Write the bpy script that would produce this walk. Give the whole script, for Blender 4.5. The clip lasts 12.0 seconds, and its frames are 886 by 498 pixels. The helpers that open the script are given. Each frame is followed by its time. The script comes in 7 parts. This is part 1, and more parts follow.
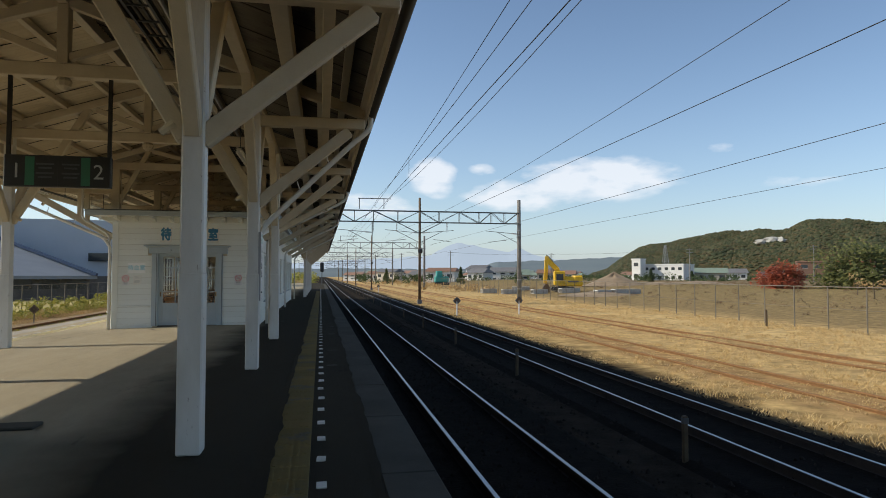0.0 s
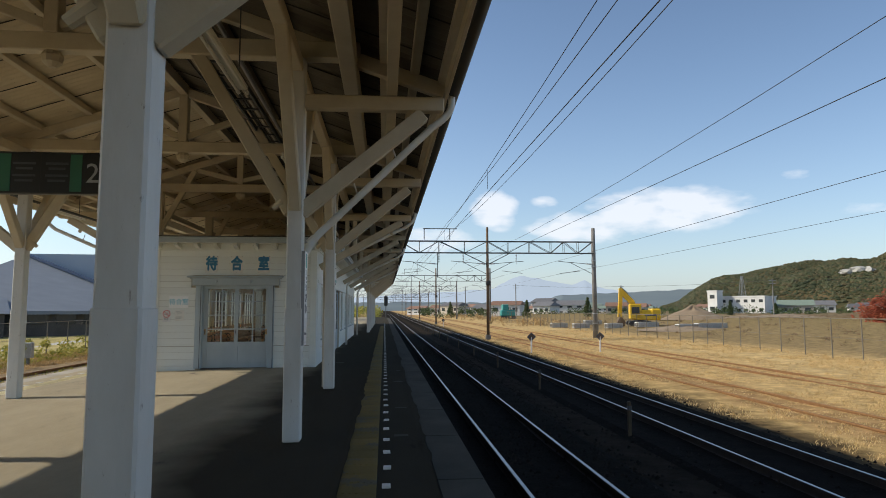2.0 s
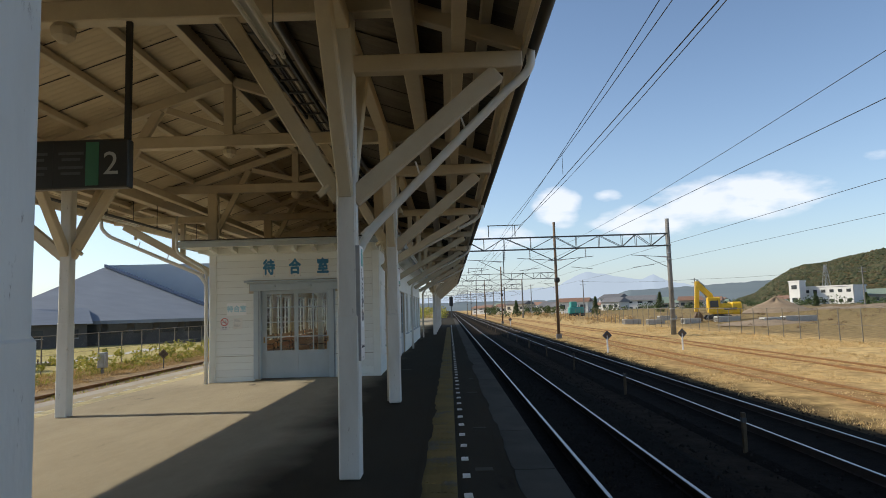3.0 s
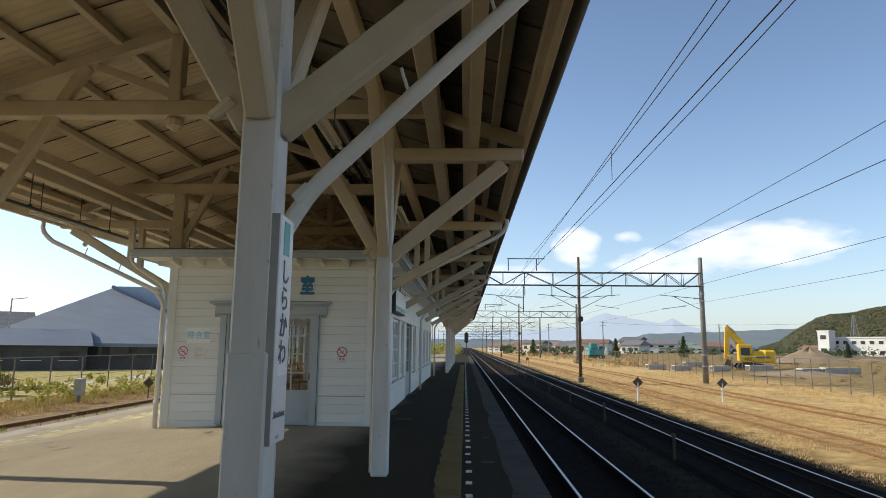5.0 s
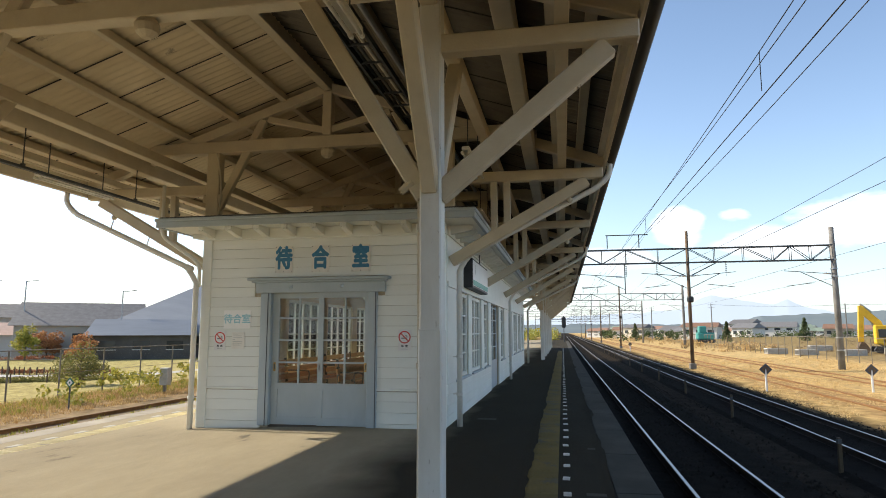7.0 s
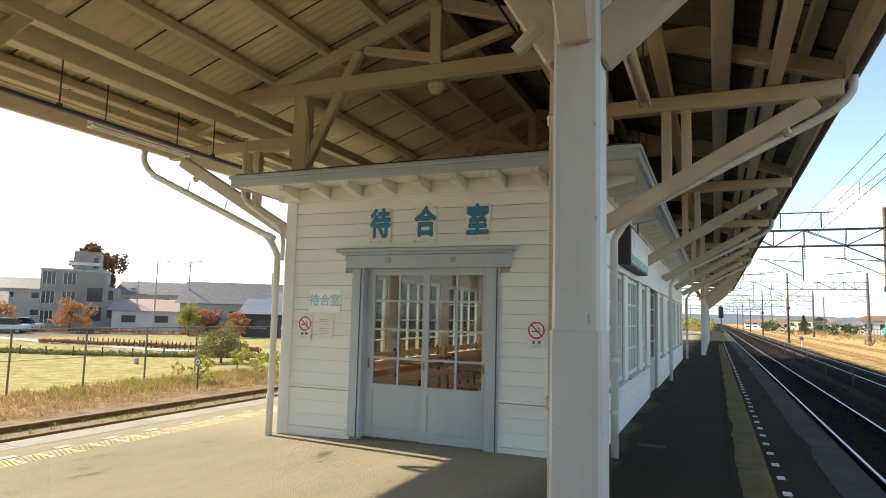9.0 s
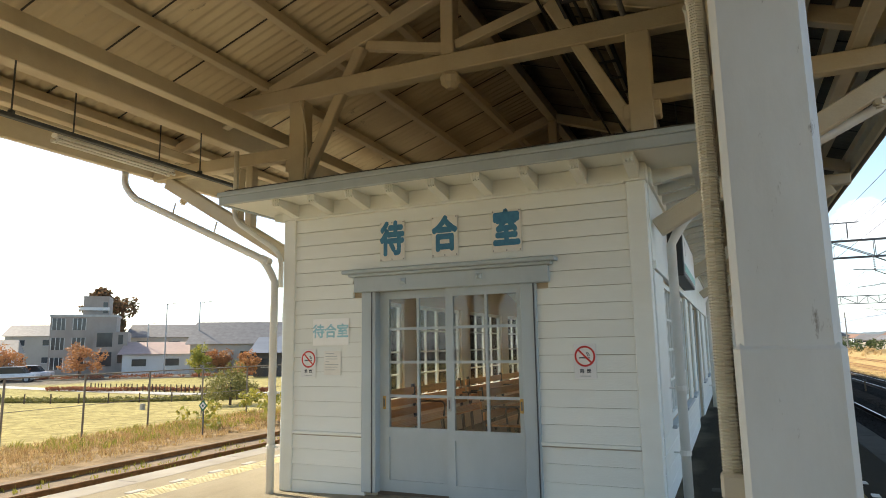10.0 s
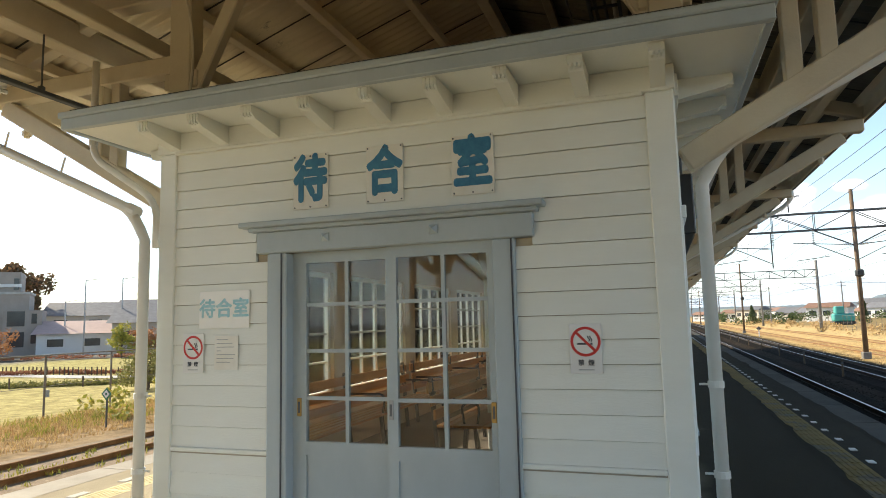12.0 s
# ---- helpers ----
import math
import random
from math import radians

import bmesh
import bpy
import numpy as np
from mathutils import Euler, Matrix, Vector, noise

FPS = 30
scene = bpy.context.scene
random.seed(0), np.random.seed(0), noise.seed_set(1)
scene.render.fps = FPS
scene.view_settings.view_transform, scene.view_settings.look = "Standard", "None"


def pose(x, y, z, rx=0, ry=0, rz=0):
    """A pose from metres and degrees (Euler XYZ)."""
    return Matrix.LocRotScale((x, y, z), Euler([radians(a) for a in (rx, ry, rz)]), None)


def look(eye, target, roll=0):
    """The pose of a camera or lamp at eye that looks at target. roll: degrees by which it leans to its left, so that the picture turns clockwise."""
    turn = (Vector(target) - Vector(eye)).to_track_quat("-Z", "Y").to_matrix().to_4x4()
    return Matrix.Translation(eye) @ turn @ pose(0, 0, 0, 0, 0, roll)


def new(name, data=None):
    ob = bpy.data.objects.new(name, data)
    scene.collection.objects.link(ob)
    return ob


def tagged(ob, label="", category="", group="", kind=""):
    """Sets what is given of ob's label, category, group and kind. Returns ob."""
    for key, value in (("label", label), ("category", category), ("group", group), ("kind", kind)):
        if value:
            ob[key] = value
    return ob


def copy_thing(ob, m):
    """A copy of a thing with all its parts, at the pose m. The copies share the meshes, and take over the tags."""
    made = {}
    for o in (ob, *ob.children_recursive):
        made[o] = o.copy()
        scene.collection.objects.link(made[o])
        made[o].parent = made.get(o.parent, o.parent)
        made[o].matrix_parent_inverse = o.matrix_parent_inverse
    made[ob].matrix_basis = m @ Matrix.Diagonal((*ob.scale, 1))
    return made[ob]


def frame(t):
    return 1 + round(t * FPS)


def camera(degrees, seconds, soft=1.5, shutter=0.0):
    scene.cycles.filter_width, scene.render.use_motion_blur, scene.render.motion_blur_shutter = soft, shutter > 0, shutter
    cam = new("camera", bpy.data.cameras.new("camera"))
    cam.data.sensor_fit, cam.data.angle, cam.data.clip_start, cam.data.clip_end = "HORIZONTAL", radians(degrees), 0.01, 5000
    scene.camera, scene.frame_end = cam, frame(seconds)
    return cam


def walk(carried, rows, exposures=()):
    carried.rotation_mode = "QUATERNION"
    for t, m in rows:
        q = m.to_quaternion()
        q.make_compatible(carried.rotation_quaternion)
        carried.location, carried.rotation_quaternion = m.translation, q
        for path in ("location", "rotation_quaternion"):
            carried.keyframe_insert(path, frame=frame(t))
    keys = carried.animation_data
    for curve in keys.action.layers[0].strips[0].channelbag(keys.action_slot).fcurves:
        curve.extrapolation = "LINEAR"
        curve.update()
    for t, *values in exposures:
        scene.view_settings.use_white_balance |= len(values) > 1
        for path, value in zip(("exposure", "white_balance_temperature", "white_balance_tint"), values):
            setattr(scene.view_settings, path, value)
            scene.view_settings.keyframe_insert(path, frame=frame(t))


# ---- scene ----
cam = camera(69.7, 12.0, 0.9)
PATH = [
    (0, (-1.779, -0.11, 1.384), (-1.402, 1.853, 1.467), -0.0),
    (0.5, (-1.789, 0.648, 1.363), (-1.716, 2.646, 1.431), -1.6),
    (1, (-1.774, 1.301, 1.379), (-1.464, 3.276, 1.443), -1.8),
    (1.5, (-1.768, 2.059, 1.375), (-1.608, 4.051, 1.465), -0.4),
    (2, (-1.791, 2.672, 1.395), (-1.609, 4.654, 1.583), -0.2),
    (2.5, (-1.829, 3.375, 1.398), (-1.776, 5.362, 1.616), -2.0),
    (3, (-1.867, 4.026, 1.436), (-1.882, 6.017, 1.626), -1.7),
    (5, (-1.818, 6.867, 1.444), (-1.888, 8.843, 1.745), 0.6),
    (5.5, (-1.775, 7.477, 1.402), (-1.716, 9.453, 1.704), -1.1),
    (6, (-1.788, 8.15, 1.412), (-1.995, 10.129, 1.616), -0.9),
    (6.5, (-1.744, 8.759, 1.393), (-1.812, 10.743, 1.635), -2.1),
    (7, (-1.771, 9.394, 1.389), (-2.134, 11.343, 1.647), -0.1),
    (9, (-2.307, 11.893, 1.447), (-3.089, 13.722, 1.654), 1.4),
    (9.5, (-2.54, 12.399, 1.408), (-3.27, 14.242, 1.678), 0.5),
    (10, (-2.862, 12.859, 1.412), (-3.668, 14.664, 1.716), -0.9),
    (10.5, (-3.138, 13.319, 1.417), (-3.837, 15.174, 1.68), 1.0),
    (11, (-3.286, 13.747, 1.409), (-3.911, 15.634, 1.628), -0.6),
    (11.5, (-3.464, 14.139, 1.433), (-4.148, 16.01, 1.607), -0.2),
    (12, (-3.602, 14.526, 1.456), (-4.239, 16.409, 1.682), -1.4),
]
# rows: seconds, eye, target, roll
walk(cam, [(t, look(eye, target, roll)) for t, eye, target, roll in PATH],
     [(0, -0.26, 6380, 9), (3, -0.13, 6400, 10), (5, 0.02, 6430, 10), (6, 0.21, 6500, 10), (7, 0.5, 6680, 10), (9, 0.8, 6850, 9), (10, 0.84, 6880, 9), (12, 0.81, 6820, 8)])

# ---------------------------------------------------------------- light
SUN_WAY = Vector((1.0, -0.2, -0.735)).normalized()
world = bpy.data.worlds.new("world")
scene.world = world
world.use_nodes = True
wn, wl = world.node_tree.nodes, world.node_tree.links
sky = wn.new("ShaderNodeTexSky")
sky.sky_type, sky.sun_disc = "NISHITA", False
sky.sun_elevation = math.asin(-SUN_WAY.z)
sky.sun_rotation = math.atan2(-SUN_WAY.x, -SUN_WAY.y)
sky.air_density, sky.dust_density, sky.ozone_density = 1.0, 0.7, 1.8
wn["Background"].inputs[1].default_value = 0.1


def wmath(op, a, b=None, c=None):
    n = wn.new("ShaderNodeMath")
    n.operation = op
    for k, v in enumerate((a, b, c)):
        if v is None:
            continue
        if isinstance(v, (int, float)):
            n.inputs[k].default_value = v
        else:
            wl.new(v, n.inputs[k])
    return n.outputs[0]


# a few low fair-weather clouds, by azimuth from the line of the track and by elevation (degrees)
wco = wn.new("ShaderNodeTexCoord")
wsep = wn.new("ShaderNodeSeparateXYZ")
wl.new(wco.outputs["Generated"], wsep.inputs[0])
azim = wmath("MULTIPLY", wmath("ARCTAN2", wsep.outputs[0], wsep.outputs[1]), 57.2958)
elev = wmath("MULTIPLY", wmath("ARCSINE", wsep.outputs[2]), 57.2958)
wvec = wn.new("ShaderNodeCombineXYZ")
wl.new(wmath("MULTIPLY", azim, 0.35), wvec.inputs[0])
wl.new(wmath("MULTIPLY", elev, 0.8), wvec.inputs[1])
wnoise = wn.new("ShaderNodeTexNoise")
wnoise.inputs["Scale"].default_value, wnoise.inputs["Detail"].default_value = 1.0, 7.0
wl.new(wvec.outputs[0], wnoise.inputs["Vector"])
cover = None
for ca, ce, wa, we, amp in ((24.6, 8.4, 8.2, 2.3, 1.0), (18.0, 7.1, 6.2, 1.7, 0.9), (10.0, 8.8, 2.6, 2.3, 1.0), (14.4, 9.5, 1.6, 0.7, 0.6), (35, 10.5, 2.2, 0.6, 0.35), (41.0, 7.6, 5.0, 0.8, 0.35), (4.5, 6.2, 5.0, 1.6, 0.6), (60, 14, 10, 2, 0.4)):
    da = wmath("DIVIDE", wmath("SUBTRACT", azim, ca), wa)
    de = wmath("DIVIDE", wmath("SUBTRACT", elev, ce), we)
    r2 = wmath("ADD", wmath("MULTIPLY", da, da), wmath("MULTIPLY", de, de))
    m = wmath("MULTIPLY", wmath("SUBTRACT", 1.0, wmath("MINIMUM", r2, 1.0)), amp)
    cover = m if cover is None else wmath("MAXIMUM", cover, m)
puff = wmath("MULTIPLY", wmath("ADD", wmath("SUBTRACT", wnoise.outputs[0], 0.62), wmath("MULTIPLY", cover, 0.62)), 2.6)
puff = wmath("MULTIPLY", wmath("MINIMUM", wmath("MAXIMUM", puff, 0.0), 1.0), wmath("MINIMUM", wmath("MULTIPLY", cover, 3.0), 1.0))
# pale haze low over the horizon
haze = wmath("MULTIPLY", wmath("POWER", 2.718, wmath("MULTIPLY", wmath("MAXIMUM", elev, 0.0), -0.16)), 0.55)
hmix = wn.new("ShaderNodeMix")
hmix.data_type = "RGBA"
wl.new(haze, hmix.inputs["Factor"])
# the low sky is brighter than the zenith, as in thin haze
low = wmath("ADD", 0.97, wmath("MULTIPLY", wmath("POWER", 2.718, wmath("MULTIPLY", wmath("MULTIPLY", elev, elev), -0.0005)), 0.86))
glow = wn.new("ShaderNodeVectorMath")
glow.operation = "SCALE"
wl.new(sky.outputs[0], glow.inputs[0])
wl.new(low, glow.inputs["Scale"])
wl.new(glow.outputs[0], hmix.inputs["A"])
hmix.inputs["B"].default_value = (5.2, 6.5, 8.4, 1)
cmix = wn.new("ShaderNodeMix")
cmix.data_type = "RGBA"
wl.new(wmath("MULTIPLY", puff, 0.75), cmix.inputs["Factor"])
wl.new(hmix.outputs["Result"], cmix.inputs["A"])
cmix.inputs["B"].default_value = (11.5, 11.6, 12.0, 1)
wl.new(cmix.outputs["Result"], wn["Background"].inputs[0])

sun = new("sun", bpy.data.lights.new("sun", "SUN"))
sun.data.energy, sun.data.angle, sun.data.color = 5.0, radians(0.53), (1.0, 0.89, 0.71)
sun.matrix_world = look((0, 0, 0), SUN_WAY)


# ---------------------------------------------------------------- materials
def mat(name, c1, c2=None, rough=0.7, metal=0.0, scale=4.0, stretch=(1, 1, 1), bump=0.0, bscale=60.0, spots=None, spot_scale=9.0, spot_at=0.66,
        per_object=0.0, per_island=0.0, world_space=False, spec=0.5, grain=0.62):
    """A painted or natural surface: two colours by a broad noise, fine relief, and stains of a third colour."""
    m = bpy.data.materials.new(name)
    m.use_nodes = True
    n, l = m.node_tree.nodes, m.node_tree.links
    b = n["Principled BSDF"]
    b.inputs["Roughness"].default_value, b.inputs["Metallic"].default_value = rough, metal
    b.inputs["Specular IOR Level"].default_value = spec
    co = n.new("ShaderNodeNewGeometry").outputs["Position"] if world_space else n.new("ShaderNodeTexCoord").outputs["Object"]
    mp = n.new("ShaderNodeMapping")
    mp.inputs["Scale"].default_value = stretch
    l.new(co, mp.inputs[0])
    nz = n.new("ShaderNodeTexNoise")
    nz.inputs["Scale"].default_value, nz.inputs["Detail"].default_value, nz.inputs["Roughness"].default_value = scale, 10.0, grain
    l.new(mp.outputs[0], nz.inputs["Vector"])
    rp = n.new("ShaderNodeMapRange")
    rp.inputs[1].default_value, rp.inputs[2].default_value = 0.34, 0.66
    l.new(nz.outputs[0], rp.inputs[0])
    mx = n.new("ShaderNodeMix")
    mx.data_type = "RGBA"
    mx.inputs["A"].default_value = (*c1, 1)
    mx.inputs["B"].default_value = (*(c2 or [v * 0.85 for v in c1]), 1)
    l.new(rp.outputs[0], mx.inputs["Factor"])
    out = mx.outputs["Result"]
    if spots:
        s = n.new("ShaderNodeTexNoise")
        s.inputs["Scale"].default_value, s.inputs["Detail"].default_value, s.inputs["Roughness"].default_value = spot_scale, 6.0, 0.7
        l.new(mp.outputs[0], s.inputs["Vector"])
        sr = n.new("ShaderNodeMapRange")
        sr.inputs[1].default_value, sr.inputs[2].default_value = spot_at, spot_at + 0.07
        l.new(s.outputs[0], sr.inputs[0])
        sm = n.new("ShaderNodeMix")
        sm.data_type = "RGBA"
        l.new(sr.outputs[0], sm.inputs["Factor"])
        l.new(out, sm.inputs["A"])
        sm.inputs["B"].default_value = (*spots, 1)
        out = sm.outputs["Result"]
    if per_object or per_island:
        src = n.new("ShaderNodeObjectInfo").outputs["Random"] if per_object else n.new("ShaderNodeNewGeometry").outputs["Random Per Island"]
        amt = per_object or per_island
        hr = n.new("ShaderNodeMapRange")
        hr.inputs[3].default_value, hr.inputs[4].default_value = 1 - amt, 1 + amt
        l.new(src, hr.inputs[0])
        hs = n.new("ShaderNodeHueSaturation")
        l.new(hr.outputs[0], hs.inputs["Value"])
        l.new(out, hs.inputs["Color"])
        out = hs.outputs["Color"]
    l.new(out, b.inputs["Base Color"])
    if bump:
        bn = n.new("ShaderNodeTexNoise")
        bn.inputs["Scale"].default_value, bn.inputs["Detail"].default_value = bscale, 6.0
        l.new(mp.outputs[0], bn.inputs["Vector"])
        bp = n.new("ShaderNodeBump")
        bp.inputs["Strength"].default_value, bp.inputs["Distance"].default_value = bump, 0.02
        l.new(bn.outputs[0], bp.inputs["Height"])
        l.new(bp.outputs[0], b.inputs["Normal"])
    return m


def leaf_mat(name, c1, c2, c3=None):
    """Foliage: colour from leaf to leaf, with a little light through the leaf."""
    m = bpy.data.materials.new(name)
    m.use_nodes = True
    n, l = m.node_tree.nodes, m.node_tree.links
    b = n["Principled BSDF"]
    b.inputs["Roughness"].default_value = 0.7
    r = n.new("ShaderNodeValToRGB")
    r.color_ramp.elements[0].color, r.color_ramp.elements[1].color = (*c1, 1), (*c2, 1)
    if c3:
        e = r.color_ramp.elements.new(0.5)
        e.color = (*c3, 1)
    l.new(n.new("ShaderNodeNewGeometry").outputs["Random Per Island"], r.inputs[0])
    l.new(r.outputs[0], b.inputs["Base Color"])
    tr = n.new("ShaderNodeBsdfTranslucent")
    l.new(r.outputs[0], tr.inputs[0])
    mx = n.new("ShaderNodeMixShader")
    mx.inputs[0].default_value = 0.3
    l.new(b.outputs[0], mx.inputs[1])
    l.new(tr.outputs[0], mx.inputs[2])
    l.new(mx.outputs[0], n["Material Output"].inputs[0])
    return m


def glass_mat(name, tint=(0.95, 0.98, 0.98), haze=0.0, ior=1.5):
    m = bpy.data.materials.new(name)
    m.use_nodes = True
    n, l = m.node_tree.nodes, m.node_tree.links
    n.remove(n["Principled BSDF"])
    t = n.new("ShaderNodeBsdfTransparent")
    t.inputs[0].default_value = (*tint, 1)
    g = n.new("ShaderNodeBsdfGlossy")
    g.inputs["Roughness"].default_value = 0.02
    f = n.new("ShaderNodeFresnel")
    f.inputs[0].default_value = ior
    mx = n.new("ShaderNodeMixShader")
    l.new(f.outputs[0], mx.inputs[0])
    l.new(t.outputs[0], mx.inputs[1])
    l.new(g.outputs[0], mx.inputs[2])
    out = mx.outputs[0]
    if haze:
        d = n.new("ShaderNodeBsdfDiffuse")
        d.inputs[0].default_value = (0.78, 0.84, 0.86, 1)
        nz = n.new("ShaderNodeTexNoise")
        nz.inputs["Scale"].default_value, nz.inputs["Detail"].default_value = 3.0, 6.0
        mr = n.new("ShaderNodeMapRange")
        mr.inputs[1].default_value, mr.inputs[2].default_value, mr.inputs[3].default_value, mr.inputs[4].default_value = 0.3, 0.7, haze * 0.5, haze * 1.5
        l.new(nz.outputs[0], mr.inputs[0])
        hm = n.new("ShaderNodeMixShader")
        l.new(mr.outputs[0], hm.inputs[0])
        l.new(out, hm.inputs[1])
        l.new(d.outputs[0], hm.inputs[2])
        out = hm.outputs[0]
    l.new(out, n["Material Output"].inputs[0])
    return m


M = {}
M["timber"] = mat("white_painted_timber", (0.60, 0.535, 0.40), (0.53, 0.46, 0.335), 0.55, scale=1.6, stretch=(2, 2, 2), bump=0.12, bscale=30, spots=(0.42, 0.36, 0.28), spot_scale=5, spot_at=0.72, per_object=0.05)
# darker copy of the timber for inner track-side purlins, shade put into the colour
M["timber_shaded"] = mat("shaded_painted_timber", (0.34, 0.295, 0.22), (0.25, 0.215, 0.16), 0.6, scale=1.6, stretch=(2, 2, 2), bump=0.12, bscale=30, spots=(0.2, 0.17, 0.13), spot_scale=5, spot_at=0.66, per_object=0.05)
M["post"] = mat("white_post_paint", (0.70, 0.70, 0.67), (0.58, 0.57, 0.53), 0.5, scale=3.0, stretch=(1, 1, 0.35), bump=0.12, bscale=55, spots=(0.28, 0.25, 0.215), spot_scale=20, spot_at=0.63)
M["siding"] = mat("white_siding_paint", (0.80, 0.82, 0.775), (0.74, 0.755, 0.705), 0.5, scale=1.2, stretch=(0.6, 1, 2.5), bump=0.08, bscale=50, spots=(0.55, 0.50, 0.42), spot_scale=3, spot_at=0.74, per_object=0.035)
M["trim_grey"] = mat("grey_blue_trim_paint", (0.43, 0.49, 0.52), (0.37, 0.425, 0.455), 0.45, scale=2, stretch=(1, 1, 0.5), bump=0.06, bscale=60)
M["sheet"] = mat("aged_corrugated_sheet", (0.66, 0.575, 0.41), (0.55, 0.465, 0.32), 0.8, scale=1.0, stretch=(1, 2.2, 1), bump=0.1, bscale=40, spots=(0.30, 0.26, 0.20), spot_scale=2.2, spot_at=0.64)
# darker copy of the sheet for the track-side slope, shade put into the colour
M["sheet_shaded"] = mat("shaded_corrugated_sheet", (0.17, 0.15, 0.115), (0.115, 0.10, 0.08), 0.85, scale=1.0, stretch=(1, 2.2, 1), bump=0.1, bscale=40, spots=(0.10, 0.088, 0.07), spot_scale=2.2, spot_at=0.60)
M["sheet_top"] = mat("dark_roof_top", (0.07, 0.065, 0.06), (0.05, 0.05, 0.05), 0.7, scale=1.5)
M["lap"] = mat("sheet_lap_shadow", (0.05, 0.045, 0.04), None, 0.9)
# darker than the boards: shade of their gaps put into the backing's colour
M["backing"] = mat("board_gap_shade", (0.42, 0.39, 0.33), (0.33, 0.30, 0.25), 0.9)
M["hill_base"] = mat("hill_undergrowth", (0.05, 0.06, 0.03), (0.15, 0.108, 0.058), 1.0, scale=0.05, spec=0.0, world_space=True)
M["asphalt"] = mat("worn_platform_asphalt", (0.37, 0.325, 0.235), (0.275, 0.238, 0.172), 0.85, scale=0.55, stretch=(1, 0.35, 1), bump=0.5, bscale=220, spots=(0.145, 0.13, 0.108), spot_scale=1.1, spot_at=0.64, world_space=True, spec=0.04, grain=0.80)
# track-side coping darkened, canopy shade in the colour; coping_l is the sunlit copy
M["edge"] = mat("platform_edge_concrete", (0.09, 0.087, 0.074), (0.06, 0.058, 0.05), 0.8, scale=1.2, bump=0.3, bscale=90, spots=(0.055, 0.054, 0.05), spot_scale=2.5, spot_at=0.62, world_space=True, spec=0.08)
# dirt spots, and shade put into the yellow; tactile_l is the sunlit copy
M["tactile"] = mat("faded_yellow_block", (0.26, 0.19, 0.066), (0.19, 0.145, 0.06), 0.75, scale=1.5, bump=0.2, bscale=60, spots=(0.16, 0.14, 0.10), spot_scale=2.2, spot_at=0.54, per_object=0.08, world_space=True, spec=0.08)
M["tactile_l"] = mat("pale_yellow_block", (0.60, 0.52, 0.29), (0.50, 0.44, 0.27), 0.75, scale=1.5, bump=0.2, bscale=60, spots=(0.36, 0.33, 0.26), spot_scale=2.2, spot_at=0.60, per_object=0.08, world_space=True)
M["stud"] = mat("white_marker", (0.80, 0.79, 0.74), (0.62, 0.60, 0.55), 0.6, scale=9, per_object=0.15)


def shade_across(m, x_dark, x_pale, dark, wobble):
    """A dark asphalt strip along the track, fresher cover with canopy shade put into the colour, with an uneven seam to
    the old pale cover.
    """
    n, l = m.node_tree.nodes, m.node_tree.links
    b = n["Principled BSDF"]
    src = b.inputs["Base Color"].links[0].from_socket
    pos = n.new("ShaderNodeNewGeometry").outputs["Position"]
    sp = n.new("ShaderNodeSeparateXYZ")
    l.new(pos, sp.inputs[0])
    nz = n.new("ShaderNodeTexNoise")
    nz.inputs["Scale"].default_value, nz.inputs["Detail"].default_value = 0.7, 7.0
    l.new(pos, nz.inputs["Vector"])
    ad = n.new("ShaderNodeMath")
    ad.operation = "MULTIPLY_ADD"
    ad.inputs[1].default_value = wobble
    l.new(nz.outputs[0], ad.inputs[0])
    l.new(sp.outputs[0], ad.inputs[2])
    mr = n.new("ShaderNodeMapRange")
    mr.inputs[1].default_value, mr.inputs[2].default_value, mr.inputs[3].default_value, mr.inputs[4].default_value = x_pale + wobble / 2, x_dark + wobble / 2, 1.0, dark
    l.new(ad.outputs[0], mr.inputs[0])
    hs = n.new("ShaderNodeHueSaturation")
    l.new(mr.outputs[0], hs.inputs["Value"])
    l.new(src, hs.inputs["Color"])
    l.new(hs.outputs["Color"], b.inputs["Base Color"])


shade_across(M["asphalt"], -3.3, -4.1, 0.14, 1.1)
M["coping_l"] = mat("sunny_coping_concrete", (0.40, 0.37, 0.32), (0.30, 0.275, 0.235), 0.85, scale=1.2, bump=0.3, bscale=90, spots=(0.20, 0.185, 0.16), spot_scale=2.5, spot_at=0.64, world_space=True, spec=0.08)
# ballast and its stones near black, with canopy shade put into the base colour
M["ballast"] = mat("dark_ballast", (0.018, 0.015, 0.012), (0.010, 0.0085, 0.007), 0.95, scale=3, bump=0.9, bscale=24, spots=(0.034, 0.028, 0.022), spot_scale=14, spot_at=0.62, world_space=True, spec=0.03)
M["ballast_l"] = mat("brown_ballast", (0.27, 0.195, 0.12), (0.17, 0.125, 0.08), 0.95, scale=3, bump=0.9, bscale=24, spots=(0.34, 0.26, 0.15), spot_scale=6, spot_at=0.6, world_space=True)
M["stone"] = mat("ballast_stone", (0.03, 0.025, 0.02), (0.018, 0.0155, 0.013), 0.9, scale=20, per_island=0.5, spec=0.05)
M["rail"] = mat("polished_rail_steel", (0.46, 0.46, 0.47), (0.36, 0.36, 0.37), 0.35, 1.0, scale=6)
M["rail_rust"] = mat("rusty_rail", (0.27, 0.145, 0.06), (0.19, 0.10, 0.04), 0.85, 0.0, scale=8, bump=0.3)
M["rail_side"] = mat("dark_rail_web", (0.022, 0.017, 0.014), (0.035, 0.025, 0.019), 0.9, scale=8)
